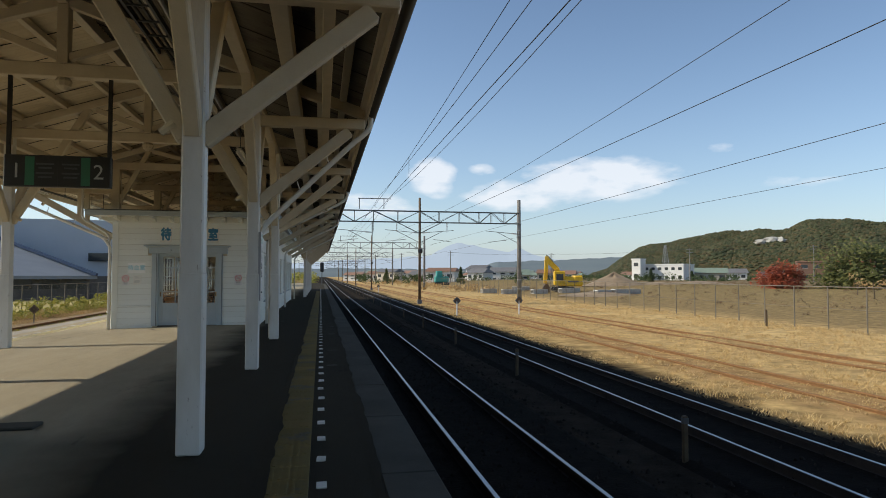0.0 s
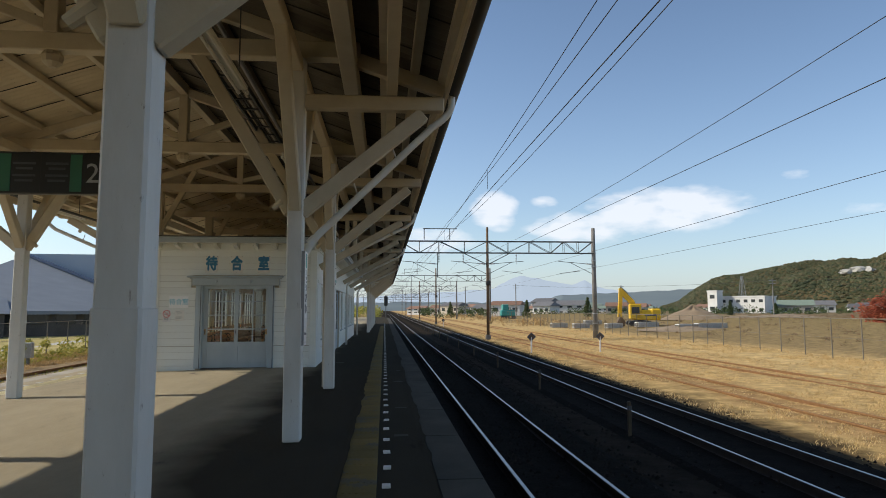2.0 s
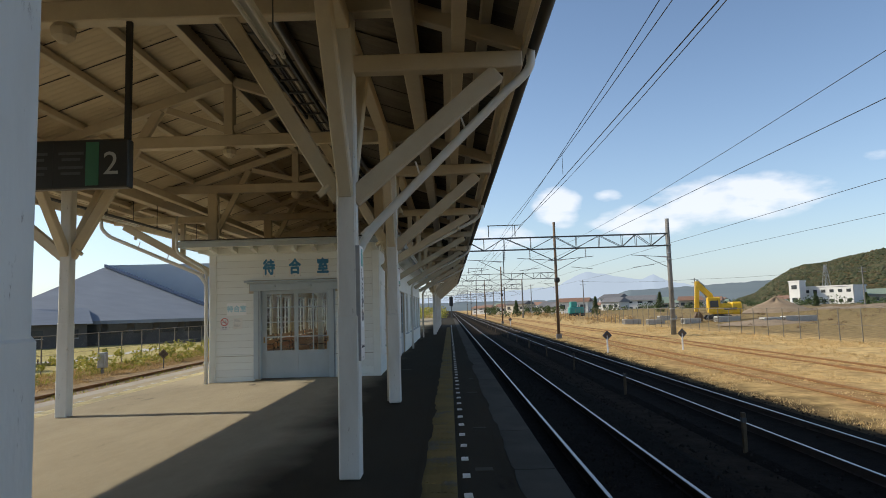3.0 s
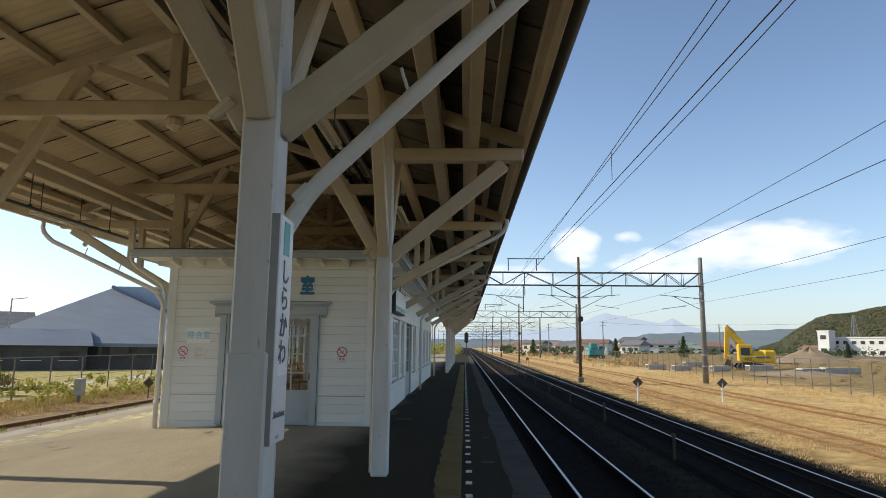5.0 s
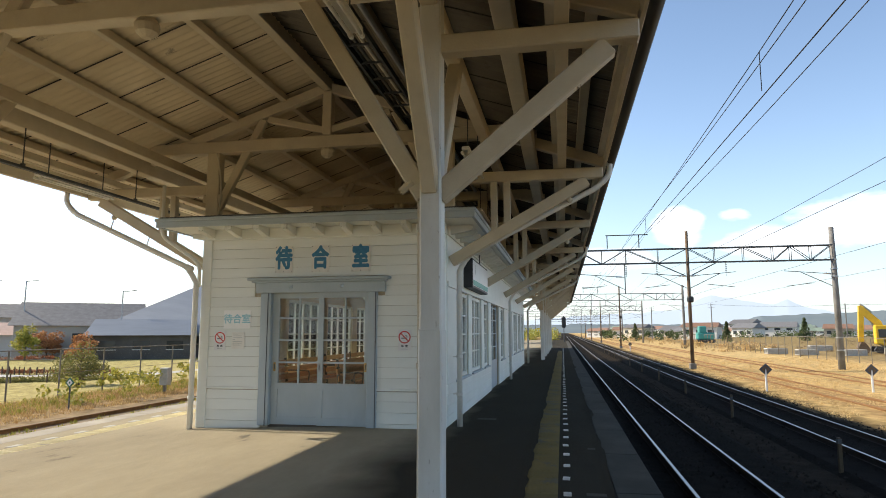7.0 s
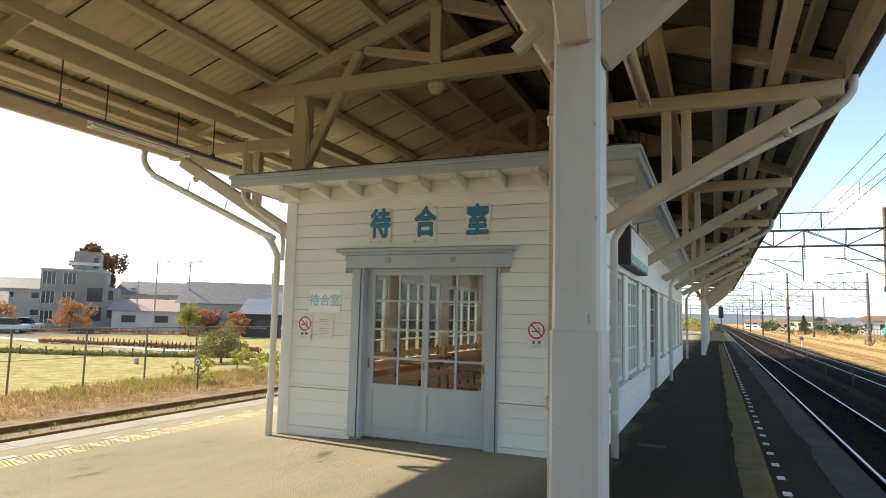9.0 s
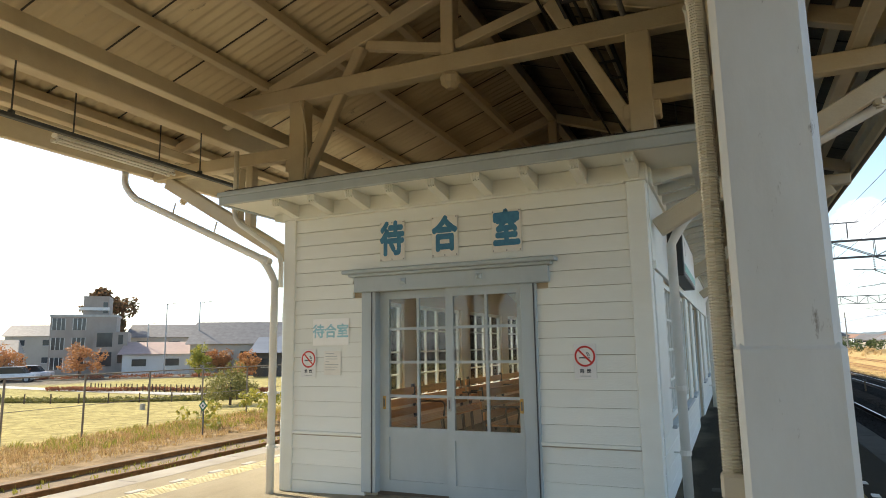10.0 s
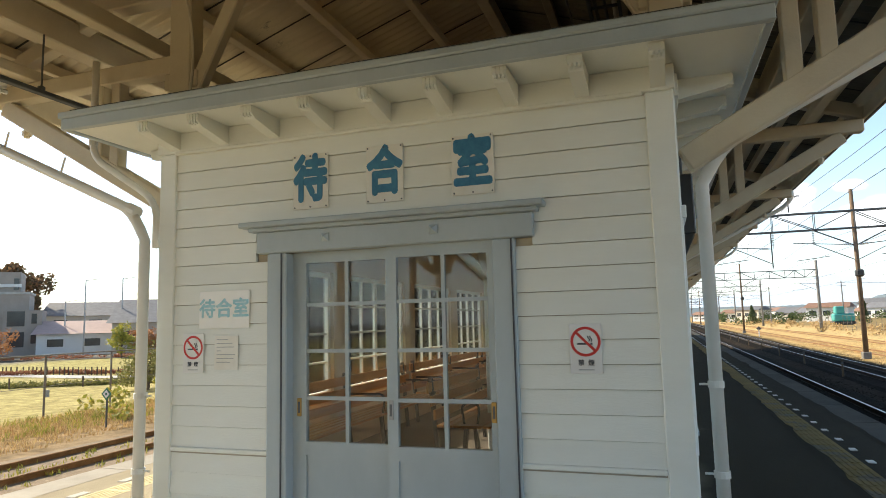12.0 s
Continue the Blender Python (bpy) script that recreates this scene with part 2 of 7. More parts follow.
M["sleeper"] = mat("old_sleeper", (0.09, 0.07, 0.05), (0.14, 0.11, 0.08), 0.9, scale=5, stretch=(1, 5, 1), bump=0.4, per_object=0.2)
M["steel_rust"] = mat("weathered_mast_steel", (0.20, 0.13, 0.08), (0.12, 0.09, 0.06), 0.8, 0.2, scale=5, bump=0.2)
M["steel_dark"] = mat("dark_grey_steel", (0.10, 0.11, 0.115), (0.07, 0.075, 0.08), 0.6, 0.4, scale=4)
M["mast"] = mat("concrete_mast", (0.25, 0.24, 0.225), (0.15, 0.145, 0.135), 0.85, scale=2, bump=0.2)
M["galv"] = mat("galvanised_steel", (0.42, 0.43, 0.44), (0.33, 0.34, 0.35), 0.45, 0.6, scale=6)
M["wire"] = mat("wire", (0.05, 0.05, 0.05), None, 0.6, 0.5)
M["pipe"] = mat("cream_pipe_plastic", (0.76, 0.75, 0.70), (0.68, 0.66, 0.60), 0.4, scale=3, spots=(0.4, 0.37, 0.32), spot_scale=6, spot_at=0.7)
M["conduit"] = mat("beige_flexible_conduit", (0.60, 0.55, 0.45), (0.50, 0.46, 0.37), 0.6)
M["tube"] = mat("white_lamp_housing", (0.74, 0.74, 0.70), (0.66, 0.65, 0.6), 0.4)
M["black"] = mat("black_plastic", (0.02, 0.02, 0.022), (0.03, 0.03, 0.03), 0.45)
M["sign_dark"] = mat("dark_sign_panel", (0.014, 0.016, 0.016), (0.02, 0.021, 0.021), 0.35)
M["green"] = mat("sign_green", (0.03, 0.16, 0.09), (0.03, 0.14, 0.08), 0.4)
M["teal"] = mat("sign_teal", (0.02, 0.33, 0.27), (0.02, 0.30, 0.25), 0.4)
M["sign_white"] = mat("sign_white", (0.78, 0.78, 0.77), (0.72, 0.72, 0.71), 0.4, scale=3)
M["sign_grey"] = mat("sign_lettering_grey", (0.42, 0.44, 0.44), (0.36, 0.38, 0.38), 0.5)
M["ink"] = mat("dark_ink", (0.05, 0.055, 0.07), (0.09, 0.10, 0.12), 0.5)
M["blue_ink"] = mat("blue_brushed_paint", (0.028, 0.15, 0.28), (0.05, 0.22, 0.36), 0.6, scale=14, spots=(0.42, 0.58, 0.66), spot_scale=16, spot_at=0.70)
M["blue_faded"] = mat("faded_light_blue", (0.22, 0.52, 0.62), (0.45, 0.66, 0.72), 0.6, scale=18)
M["red"] = mat("sign_red", (0.60, 0.04, 0.035), None, 0.5)
M["paper"] = mat("paper_sheet", (0.90, 0.90, 0.89), (0.86, 0.86, 0.84), 0.7, scale=5)
M["paper_old"] = mat("stained_paper", (0.80, 0.79, 0.74), (0.72, 0.70, 0.63), 0.7, scale=6, spots=(0.45, 0.36, 0.24), spot_scale=10, spot_at=0.72)
M["brass"] = mat("worn_brass", (0.50, 0.32, 0.10), (0.38, 0.25, 0.09), 0.4, 0.8)
M["glass"] = glass_mat("window_glass")
# pale blue diffuse haze stands in for sky reflected on the display pane
M["acrylic"] = glass_mat("sky_haze_acrylic", haze=0.07, ior=1.12)
M["bench"] = mat("varnished_bench_wood", (0.50, 0.235, 0.07), (0.36, 0.16, 0.045), 0.28, scale=4, stretch=(6, 0.6, 6), bump=0.1, per_object=0.15)
M["floor_in"] = mat("dark_waiting_room_floor", (0.13, 0.10, 0.075), (0.09, 0.07, 0.055), 0.6, scale=2)
M["wall_in"] = mat("cream_inner_wall", (0.58, 0.50, 0.36), (0.50, 0.42, 0.30), 0.7, scale=1.5)
M["ceil_in"] = mat("inner_ceiling_boards", (0.66, 0.62, 0.54), (0.6, 0.56, 0.47), 0.7, scale=1.5)
M["vm_white"] = mat("vending_white_enamel", (0.66, 0.69, 0.72), (0.6, 0.63, 0.66), 0.35, scale=2, spots=(0.5, 0.52, 0.54), spot_scale=3, spot_at=0.66)
M["vm_in"] = mat("vending_back_panel", (0.70, 0.76, 0.76), (0.55, 0.64, 0.64), 0.5, scale=1.2)
M["can_a"] = mat("can_mixed_brown", (0.34, 0.22, 0.13), (0.24, 0.15, 0.09), 0.35, 0.0, per_object=0.5)
M["can_b"] = mat("can_mixed_pale", (0.66, 0.64, 0.58), (0.50, 0.54, 0.56), 0.35, 0.0, per_object=0.4)
M["can_c"] = mat("can_mixed_red", (0.42, 0.22, 0.16), (0.36, 0.18, 0.12), 0.35, 0.0, per_object=0.4)
M["fence"] = mat("fence_steel", (0.23, 0.21, 0.17), (0.16, 0.135, 0.105), 0.7, 0.2, scale=5)
M["dirt"] = mat("bare_earth", (0.30, 0.23, 0.155), (0.21, 0.155, 0.10), 0.95, scale=0.5, bump=0.6, bscale=8, world_space=True)
M["concrete"] = mat("concrete", (0.46, 0.45, 0.42), (0.36, 0.35, 0.32), 0.85, scale=1.5, bump=0.15)
M["yellow"] = mat("excavator_yellow", (0.80, 0.50, 0.02), (0.66, 0.40, 0.02), 0.4, scale=2, spots=(0.35, 0.24, 0.08), spot_scale=4, spot_at=0.7)
M["teal_machine"] = mat("teal_machine_paint", (0.05, 0.32, 0.30), None, 0.45)
M["post_orange"] = mat("rust_yellow_marker_paint", (0.10, 0.065, 0.03), (0.06, 0.042, 0.024), 0.7, scale=6)
M["bark"] = mat("bark", (0.12, 0.09, 0.065), (0.08, 0.06, 0.045), 0.9, scale=10, bump=0.5)
M["blue_roof"] = mat("slate_blue_roof_sheet", (0.20, 0.23, 0.27), (0.17, 0.195, 0.235), 0.5, scale=0.3, stretch=(1, 4, 1))
M["blue_edge"] = mat("dark_blue_roof_edge", (0.03, 0.06, 0.13), None, 0.4)
M["hall_wall"] = mat("pale_blue_grey_hall_sheet", (0.50, 0.54, 0.60), (0.45, 0.49, 0.55), 0.6, scale=0.2)
M["dark_wall"] = mat("dark_shaded_wall", (0.10, 0.095, 0.09), (0.07, 0.065, 0.06), 0.8, scale=0.6)
M["apt"] = mat("grey_tile_wall", (0.34, 0.295, 0.255), (0.29, 0.25, 0.215), 0.7, scale=0.8)
M["win_dark"] = mat("dark_window_pane", (0.03, 0.035, 0.04), (0.05, 0.06, 0.065), 0.12, scale=0.5, per_object=0.3)
M["white_wall"] = mat("white_stucco", (0.70, 0.70, 0.68), (0.62, 0.62, 0.60), 0.7, scale=0.4)
M["beige_wall"] = mat("beige_house_wall", (0.48, 0.44, 0.37), (0.42, 0.38, 0.32), 0.7, scale=0.5, per_object=0.2)
M["roof_grey"] = mat("grey_roof_tiles", (0.16, 0.16, 0.165), (0.11, 0.11, 0.115), 0.6, scale=2, per_object=0.3)
M["roof_brown"] = mat("brown_roof_tiles", (0.26, 0.15, 0.10), (0.19, 0.11, 0.075), 0.7, scale=2, per_object=0.3)
M["roof_red"] = mat("red_roof_tiles", (0.36, 0.10, 0.06), (0.28, 0.08, 0.05), 0.7, scale=2)
M["roof_green"] = mat("green_roof_sheet", (0.24, 0.30, 0.24), (0.18, 0.24, 0.19), 0.6, scale=2)
M["roof_pink"] = mat("pale_pink_roof", (0.48, 0.34, 0.29), (0.42, 0.30, 0.26), 0.7, scale=2)
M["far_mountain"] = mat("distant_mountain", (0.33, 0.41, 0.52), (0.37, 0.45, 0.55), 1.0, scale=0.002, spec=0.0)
# distance haze put into the mountain as a flat pale blue glow
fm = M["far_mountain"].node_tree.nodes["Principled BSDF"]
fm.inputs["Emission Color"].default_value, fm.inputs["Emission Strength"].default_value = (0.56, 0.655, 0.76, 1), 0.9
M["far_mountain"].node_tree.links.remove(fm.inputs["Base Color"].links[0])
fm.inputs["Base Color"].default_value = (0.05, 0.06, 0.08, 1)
# this ridge has its distance haze in the blue grey base colour
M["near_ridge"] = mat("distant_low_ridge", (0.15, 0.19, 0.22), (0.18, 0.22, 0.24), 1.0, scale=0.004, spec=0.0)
M["hill"] = leaf_mat("hill_woods_mixed", (0.050, 0.064, 0.026), (0.125, 0.098, 0.045), (0.078, 0.088, 0.035))
M["leaf_green"] = leaf_mat("leaves_dark_green", (0.035, 0.06, 0.02), (0.10, 0.13, 0.04))
M["leaf_orange"] = leaf_mat("leaves_orange", (0.36, 0.15, 0.06), (0.48, 0.25, 0.10))
M["leaf_red"] = leaf_mat("leaves_red", (0.26, 0.05, 0.025), (0.36, 0.10, 0.04))
M["leaf_weed"] = leaf_mat("weeds_green_yellow", (0.19, 0.22, 0.04), (0.46, 0.40, 0.08))
M["leaf_mix"] = leaf_mat("leaves_green_to_yellow", (0.05, 0.075, 0.02), (0.19, 0.19, 0.055))
M["leaf_olive"] = leaf_mat("leaves_olive", (0.12, 0.13, 0.035), (0.27, 0.24, 0.07))
M["leaf_brown"] = leaf_mat("leaves_russet", (0.09, 0.075, 0.035), (0.22, 0.12, 0.06))
M["straw"] = leaf_mat("dry_straw_grass", (0.51, 0.355, 0.15), (0.80, 0.605, 0.305))
M["straw_rust"] = leaf_mat("rust_brown_weeds", (0.34, 0.20, 0.08), (0.60, 0.44, 0.20))
M["car_white"] = mat("white_car_paint", (0.75, 0.76, 0.77), None, 0.25)
M["car_dark"] = mat("dark_car_paint", (0.05, 0.055, 0.07), None, 0.25)
M["hedge_red"] = leaf_mat("red_brown_hedge", (0.22, 0.07, 0.04), (0.34, 0.15, 0.07))


def ground_mat():
    """One sheet, its cover by strips along the line: yard, ballast, straw, earth."""
    m = bpy.data.materials.new("ground_cover")
    m.use_nodes = True
    n, l = m.node_tree.nodes, m.node_tree.links
    b = n["Principled BSDF"]
    b.inputs["Roughness"].default_value = 0.95
    b.inputs["Specular IOR Level"].default_value = 0.03
    pos = n.new("ShaderNodeNewGeometry").outputs["Position"]
    sp = n.new("ShaderNodeSeparateXYZ")
    l.new(pos, sp.inputs[0])

    def noise_tex(scale, detail=8.0):
        t = n.new("ShaderNodeTexNoise")
        t.inputs["Scale"].default_value, t.inputs["Detail"].default_value, t.inputs["Roughness"].default_value = scale, detail, 0.65
        l.new(pos, t.inputs["Vector"])
        return t.outputs[0]

    def mth(op, a, c):
        q = n.new("ShaderNodeMath")
        q.operation = op
        for k, v in enumerate((a, c)):
            if isinstance(v, (int, float)):
                q.inputs[k].default_value = v
            else:
                l.new(v, q.inputs[k])
        return q.outputs[0]

    wob = mth("MULTIPLY", mth("SUBTRACT", noise_tex(0.5), 0.5), 3.0)
    xx = mth("ADD", sp.outputs[0], wob)
    u = mth("DIVIDE", mth("ADD", xx, 80.0), 160.0)
    r = n.new("ShaderNodeValToRGB")
    # near-black stops from -2 to 6 hold the canopy's shade in the colour
    stops = ((-78, (0.20, 0.19, 0.17)), (-57, (0.22, 0.20, 0.16)), (-52, (0.37, 0.33, 0.14)), (-21.5, (0.41, 0.345, 0.15)), (-19.5, (0.40, 0.26, 0.11)),
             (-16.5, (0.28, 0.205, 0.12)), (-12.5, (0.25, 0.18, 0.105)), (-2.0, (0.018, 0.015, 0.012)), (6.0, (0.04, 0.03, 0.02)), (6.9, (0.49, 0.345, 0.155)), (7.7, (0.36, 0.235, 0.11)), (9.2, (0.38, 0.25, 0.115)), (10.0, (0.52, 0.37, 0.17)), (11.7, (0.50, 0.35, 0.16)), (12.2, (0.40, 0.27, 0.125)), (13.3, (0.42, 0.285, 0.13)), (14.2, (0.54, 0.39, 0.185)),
             (18.5, (0.56, 0.405, 0.19)), (21.5, (0.46, 0.325, 0.15)), (23.5, (0.27, 0.20, 0.10)), (60, (0.245, 0.19, 0.09)), (78, (0.22, 0.17, 0.10)))
    els = r.color_ramp.elements
    for k, (x, c) in enumerate(stops):
        e = els[k] if k < 2 else els.new((x + 80) / 160)
        e.position, e.color = (x + 80) / 160, (*c, 1)
    l.new(u, r.inputs[0])
    fine = n.new("ShaderNodeMapRange")
    fine.inputs[1].default_value, fine.inputs[2].default_value, fine.inputs[3].default_value, fine.inputs[4].default_value = 0.3, 0.7, 0.55, 1.38
    l.new(noise_tex(2.2, 10.0), fine.inputs[0])
    hs = n.new("ShaderNodeHueSaturation")
    l.new(fine.outputs[0], hs.inputs["Value"])
    l.new(r.outputs[0], hs.inputs["Color"])
    l.new(hs.outputs[0], b.inputs["Base Color"])
    bp = n.new("ShaderNodeBump")
    bp.inputs["Strength"].default_value, bp.inputs["Distance"].default_value = 0.8, 0.06
    l.new(noise_tex(9.0), bp.inputs["Height"])
    l.new(bp.outputs[0], b.inputs["Normal"])
    return m


M["ground"] = ground_mat()


# ---------------------------------------------------------------- building helpers
def part(name, bm, material, parent=None, label="", smooth=False):
    me = bpy.data.meshes.new(name)
    bm.to_mesh(me)
    bm.free()
    me.materials.append(M[material])
    if smooth:
        for p in me.polygons:
            p.use_smooth = True
    ob = new(name, me)
    if parent:
        ob.parent = parent
    if label:
        ob["label"] = label
    return ob


def piece(name, me, parent, x=0, y=0, z=0, rz=0):
    """One more object on a mesh that others use too."""
    ob = new(name, me)
    ob.parent = parent
    ob.location, ob.rotation_euler = (x, y, z), (0, 0, rz)
    return ob


def thing(name, label, category, x=0, y=0, z=0, rz=0, group="", kind=""):
    ob = new(name)
    ob.empty_display_size = 0.2
    ob.matrix_basis = pose(x, y, z, 0, 0, rz)
    return tagged(ob, label, category, group, kind)


def box(bm, x0, x1, y0, y1, z0, z1, bev=0.0):
    vs = [bm.verts.new((x, y, z)) for z in (z0, z1) for x, y in ((x0, y0), (x1, y0), (x1, y1), (x0, y1))]
    fs = [bm.faces.new([vs[i] for i in q]) for q in ((3, 2, 1, 0), (4, 5, 6, 7), (0, 1, 5, 4), (1, 2, 6, 5), (2, 3, 7, 6), (3, 0, 4, 7))]
    if bev:
        es = list({e for f in fs for e in f.edges})
        bmesh.ops.bevel(bm, geom=es, offset=bev, segments=1, affect="EDGES")
    return bm


def bx(x0, x1, y0, y1, z0, z1, bev=0.0):
    return box(bmesh.new(), x0, x1, y0, y1, z0, z1, bev)


def beam(bm, a, b, w, h, bev=0.0, up=(0, 0, 1)):
    """A squared timber from a to b: w across, h deep."""
    a, b = Vector(a), Vector(b)
    d = (b - a).normalized()
    s = d.cross(Vector(up))
    if s.length < 1e-4:
        s = d.cross(Vector((0, 1, 0)))
    s.normalize()
    t = s.cross(d)
    vs = [bm.verts.new(p + s * i * w / 2 + t * j * h / 2) for p in (a, b) for i, j in ((-1, -1), (1, -1), (1, 1), (-1, 1))]
    fs = [bm.faces.new([vs[i] for i in q]) for q in ((3, 2, 1, 0), (4, 5, 6, 7), (0, 1, 5, 4), (1, 2, 6, 5), (2, 3, 7, 6), (3, 0, 4, 7))]
    if bev:
        es = list({e for f in fs for e in f.edges})
        bmesh.ops.bevel(bm, geom=es, offset=bev, segments=1, affect="EDGES")
    return bm


def rod(bm, a, b, r0, r1=None, seg=10):
    a, b = Vector(a), Vector(b)
    r1 = r0 if r1 is None else r1
    d = (b - a).normalized()
    s = d.orthogonal().normalized()
    t = d.cross(s)
    rings = []
    for p, r in ((a, r0), (b, r1)):
        rings.append([bm.verts.new(p + (s * math.cos(k * math.tau / seg) + t * math.sin(k * math.tau / seg)) * r) for k in range(seg)])
    for k in range(seg):
        bm.faces.new((rings[0][k], rings[0][(k + 1) % seg], rings[1][(k + 1) % seg], rings[1][k]))
    bm.faces.new(rings[0][::-1])
    bm.faces.new(rings[1])
    return bm


def pipe_run(bm, pts, r, seg=10):
    """A round pipe along a line of points."""
    pts = [Vector(p) for p in pts]
    rings = []
    s = None
    for k, p in enumerate(pts):
        d = (pts[min(k + 1, len(pts) - 1)] - pts[max(k - 1, 0)]).normalized()
        s = d.orthogonal().normalized() if s is None else (s - d * s.dot(d)).normalized()
        t = d.cross(s)
        rings.append([bm.verts.new(p + (s * math.cos(i * math.tau / seg) + t * math.sin(i * math.tau / seg)) * r) for i in range(seg)])
    for a, b in zip(rings, rings[1:]):
        for i in range(seg):
            bm.faces.new((a[i], a[(i + 1) % seg], b[(i + 1) % seg], b[i]))
    bm.faces.new(rings[0][::-1])
    bm.faces.new(rings[-1])
    return bm


def arc(a, c, b, n=5):
    """A rounded corner from a to b with its knee at c."""
    a, b, c = Vector(a), Vector(b), Vector(c)
    return [a * (1 - t) ** 2 + c * 2 * t * (1 - t) + b * t * t for t in [k / n for k in range(n + 1)]]


def words(name, text, size, material, parent, m, bold=0.0, depth=0.002):
    """Flat lettering, centred on the pose m, in the parent's space; bold: how far the strokes are thickened."""
    cu = bpy.data.curves.new(name, "FONT")
    cu.body, cu.size, cu.align_x, cu.align_y, cu.extrude, cu.resolution_u = text, size, "CENTER", "CENTER", depth, 3
    tmp = new("letters", cu)
    bpy.context.view_layer.update()
    me = bpy.data.meshes.new_from_object(tmp.evaluated_get(bpy.context.evaluated_depsgraph_get()))
    bpy.data.objects.remove(tmp)
    if bold:
        bm = bmesh.new()
        bm.from_mesh(me)
        first = list(bm.verts) + list(bm.edges) + list(bm.faces)
        for k in range(8):
            dup = [g for g in bmesh.ops.duplicate(bm, geom=first)["geom"] if isinstance(g, bmesh.types.BMVert)]
            a = k * math.tau / 8
            bmesh.ops.translate(bm, verts=dup, vec=(math.cos(a) * bold, math.sin(a) * bold, 0.00015 * (k + 1)))
        bm.to_mesh(me)
        bm.free()
    me.materials.clear()
    me.materials.append(M[material])
    ob = new(name, me)
    ob.parent = parent
    ob.matrix_basis = m
    return ob


def quads(name, verts, faces, material, parent=None, label="", smooth=False):
    me = bpy.data.meshes.new(name)
    me.from_pydata(verts, [], faces)
    me.update()
    me.materials.append(M[material])
    if smooth:
        for p in me.polygons:
            p.use_smooth = True
    ob = new(name, me)
    if parent:
        ob.parent = parent
    if label:
        ob["label"] = label
    return ob


def blades(name, spots, material, height, width, per=6, lean=0.5, seed=1, label="", category="grass"):
    """Grass: tufts of narrow bent blades at the given places."""
    rnd = random.Random(seed)
    vs, fs = [], []
    for x, y, z, k in spots:
        for _ in range(per):
            a, h = rnd.random() * math.tau, height * k * rnd.uniform(0.5, 1.2)
            ox, oy = x + rnd.gauss(0, 0.07), y + rnd.gauss(0, 0.07)
            dx, dy = math.cos(a) * h * lean * rnd.uniform(0.2, 1), math.sin(a) * h * lean * rnd.uniform(0.2, 1)
            wx, wy = -math.sin(a + 0.6) * width, math.cos(a + 0.6) * width
            i = len(vs)
            vs += [(ox - wx, oy - wy, z - 0.02), (ox + wx, oy + wy, z - 0.02), (ox + dx * 0.4 + wx * 0.7, oy + dy * 0.4 + wy * 0.7, z + h * 0.6),
                   (ox + dx * 0.4 - wx * 0.7, oy + dy * 0.4 - wy * 0.7, z + h * 0.6), (ox + dx, oy + dy, z + h)]
            fs += [(i, i + 1, i + 2, i + 3), (i + 3, i + 2, i + 4)]
    return tagged(quads(name, vs, fs, material), label, category, kind="stuff")


def leaf_cloud(rnd, centres, per, leaf, squash=0.8):
    """Many small leaves round clump centres (x, y, z, radius)."""
    vs, fs = [], []
    for cx, cy, cz, r in centres:
        for _ in range(per):
            d = Vector((rnd.gauss(0, 1), rnd.gauss(0, 1), rnd.gauss(0, squash)))
            d = d.normalized() * r * rnd.uniform(0.55, 1.08)
            p = Vector((cx, cy, cz)) + Vector((d.x, d.y, d.z * squash))
            a = Vector((rnd.gauss(0, 1), rnd.gauss(0, 1), rnd.gauss(0, 1))).normalized() * leaf * rnd.uniform(0.6, 1.4)
            b = a.orthogonal().normalized() * leaf * rnd.uniform(0.4, 0.8)
            i = len(vs)
            vs += [tuple(p - a), tuple(p + b), tuple(p + a), tuple(p - b)]
            fs.append((i, i + 1, i + 2, i + 3))
    return vs, fs


def tree(x, y, z, height, spread, leaf_material, label, seed, clumps=14, per=110, leaf=0.12, trunk=0.12, low=0.35, name="tree"):
    rnd = random.Random(seed)
    t = thing(name, label, name, x, y, z)
    bm = bmesh.new()
    top = Vector((rnd.gauss(0, 0.1), rnd.gauss(0, 0.1), height * 0.72))
    rod(bm, (0, 0, -0.1), top * 0.5, trunk, trunk * 0.7, 8)
    rod(bm, top * 0.5, top, trunk * 0.7, trunk * 0.25, 7)
    cs = []
    for k in range(clumps):
        a = k * 2.4 + rnd.uniform(-0.4, 0.4)
        f = rnd.uniform(0.15, 1.0)
        h = height * (low + (1 - low) * rnd.random() * (1.05 - 0.45 * f))
        c = (math.cos(a) * spread * f * 0.8, math.sin(a) * spread * f * 0.8, h)
        cs.append((*c, spread * rnd.uniform(0.24, 0.42)))
        rod(bm, top * rnd.uniform(0.3, 0.9), c, trunk * 0.3, trunk * 0.08, 5)
    part("trunk", bm, "bark", t)
    vs, fs = leaf_cloud(rnd, cs, per, leaf)
    quads("crown", vs, fs, leaf_material, t)
    return t


# ---------------------------------------------------------------- ground and line
def ground_z(x, y):
    z = -1.06
    if x > 21:
        z += 0.95 * min(1.0, (x - 21) / 26.0)
    if x < -21:
        z -= 0.14 * min(1.0, (-21 - x) / 6.0)
    if 5.6 < x < 22 or -22 < x < -15:
        z += 0.05 * noise.noise((x * 0.35, y * 0.35, 0)) + 0.02 * noise.noise((x * 1.7, y * 1.7, 3))
    return z


xs = [-3000, -1500, -700, -300, -150, -90, -60, -45, -35, -28] + [-24 + k for k in range(0, 15)] + [-9, -6, -3, -1, 0, 2, 4] + [5 + 0.75 * k for k in range(0, 26)] + [26, 30, 36, 47, 60, 90, 150, 300, 700, 1500, 3000]
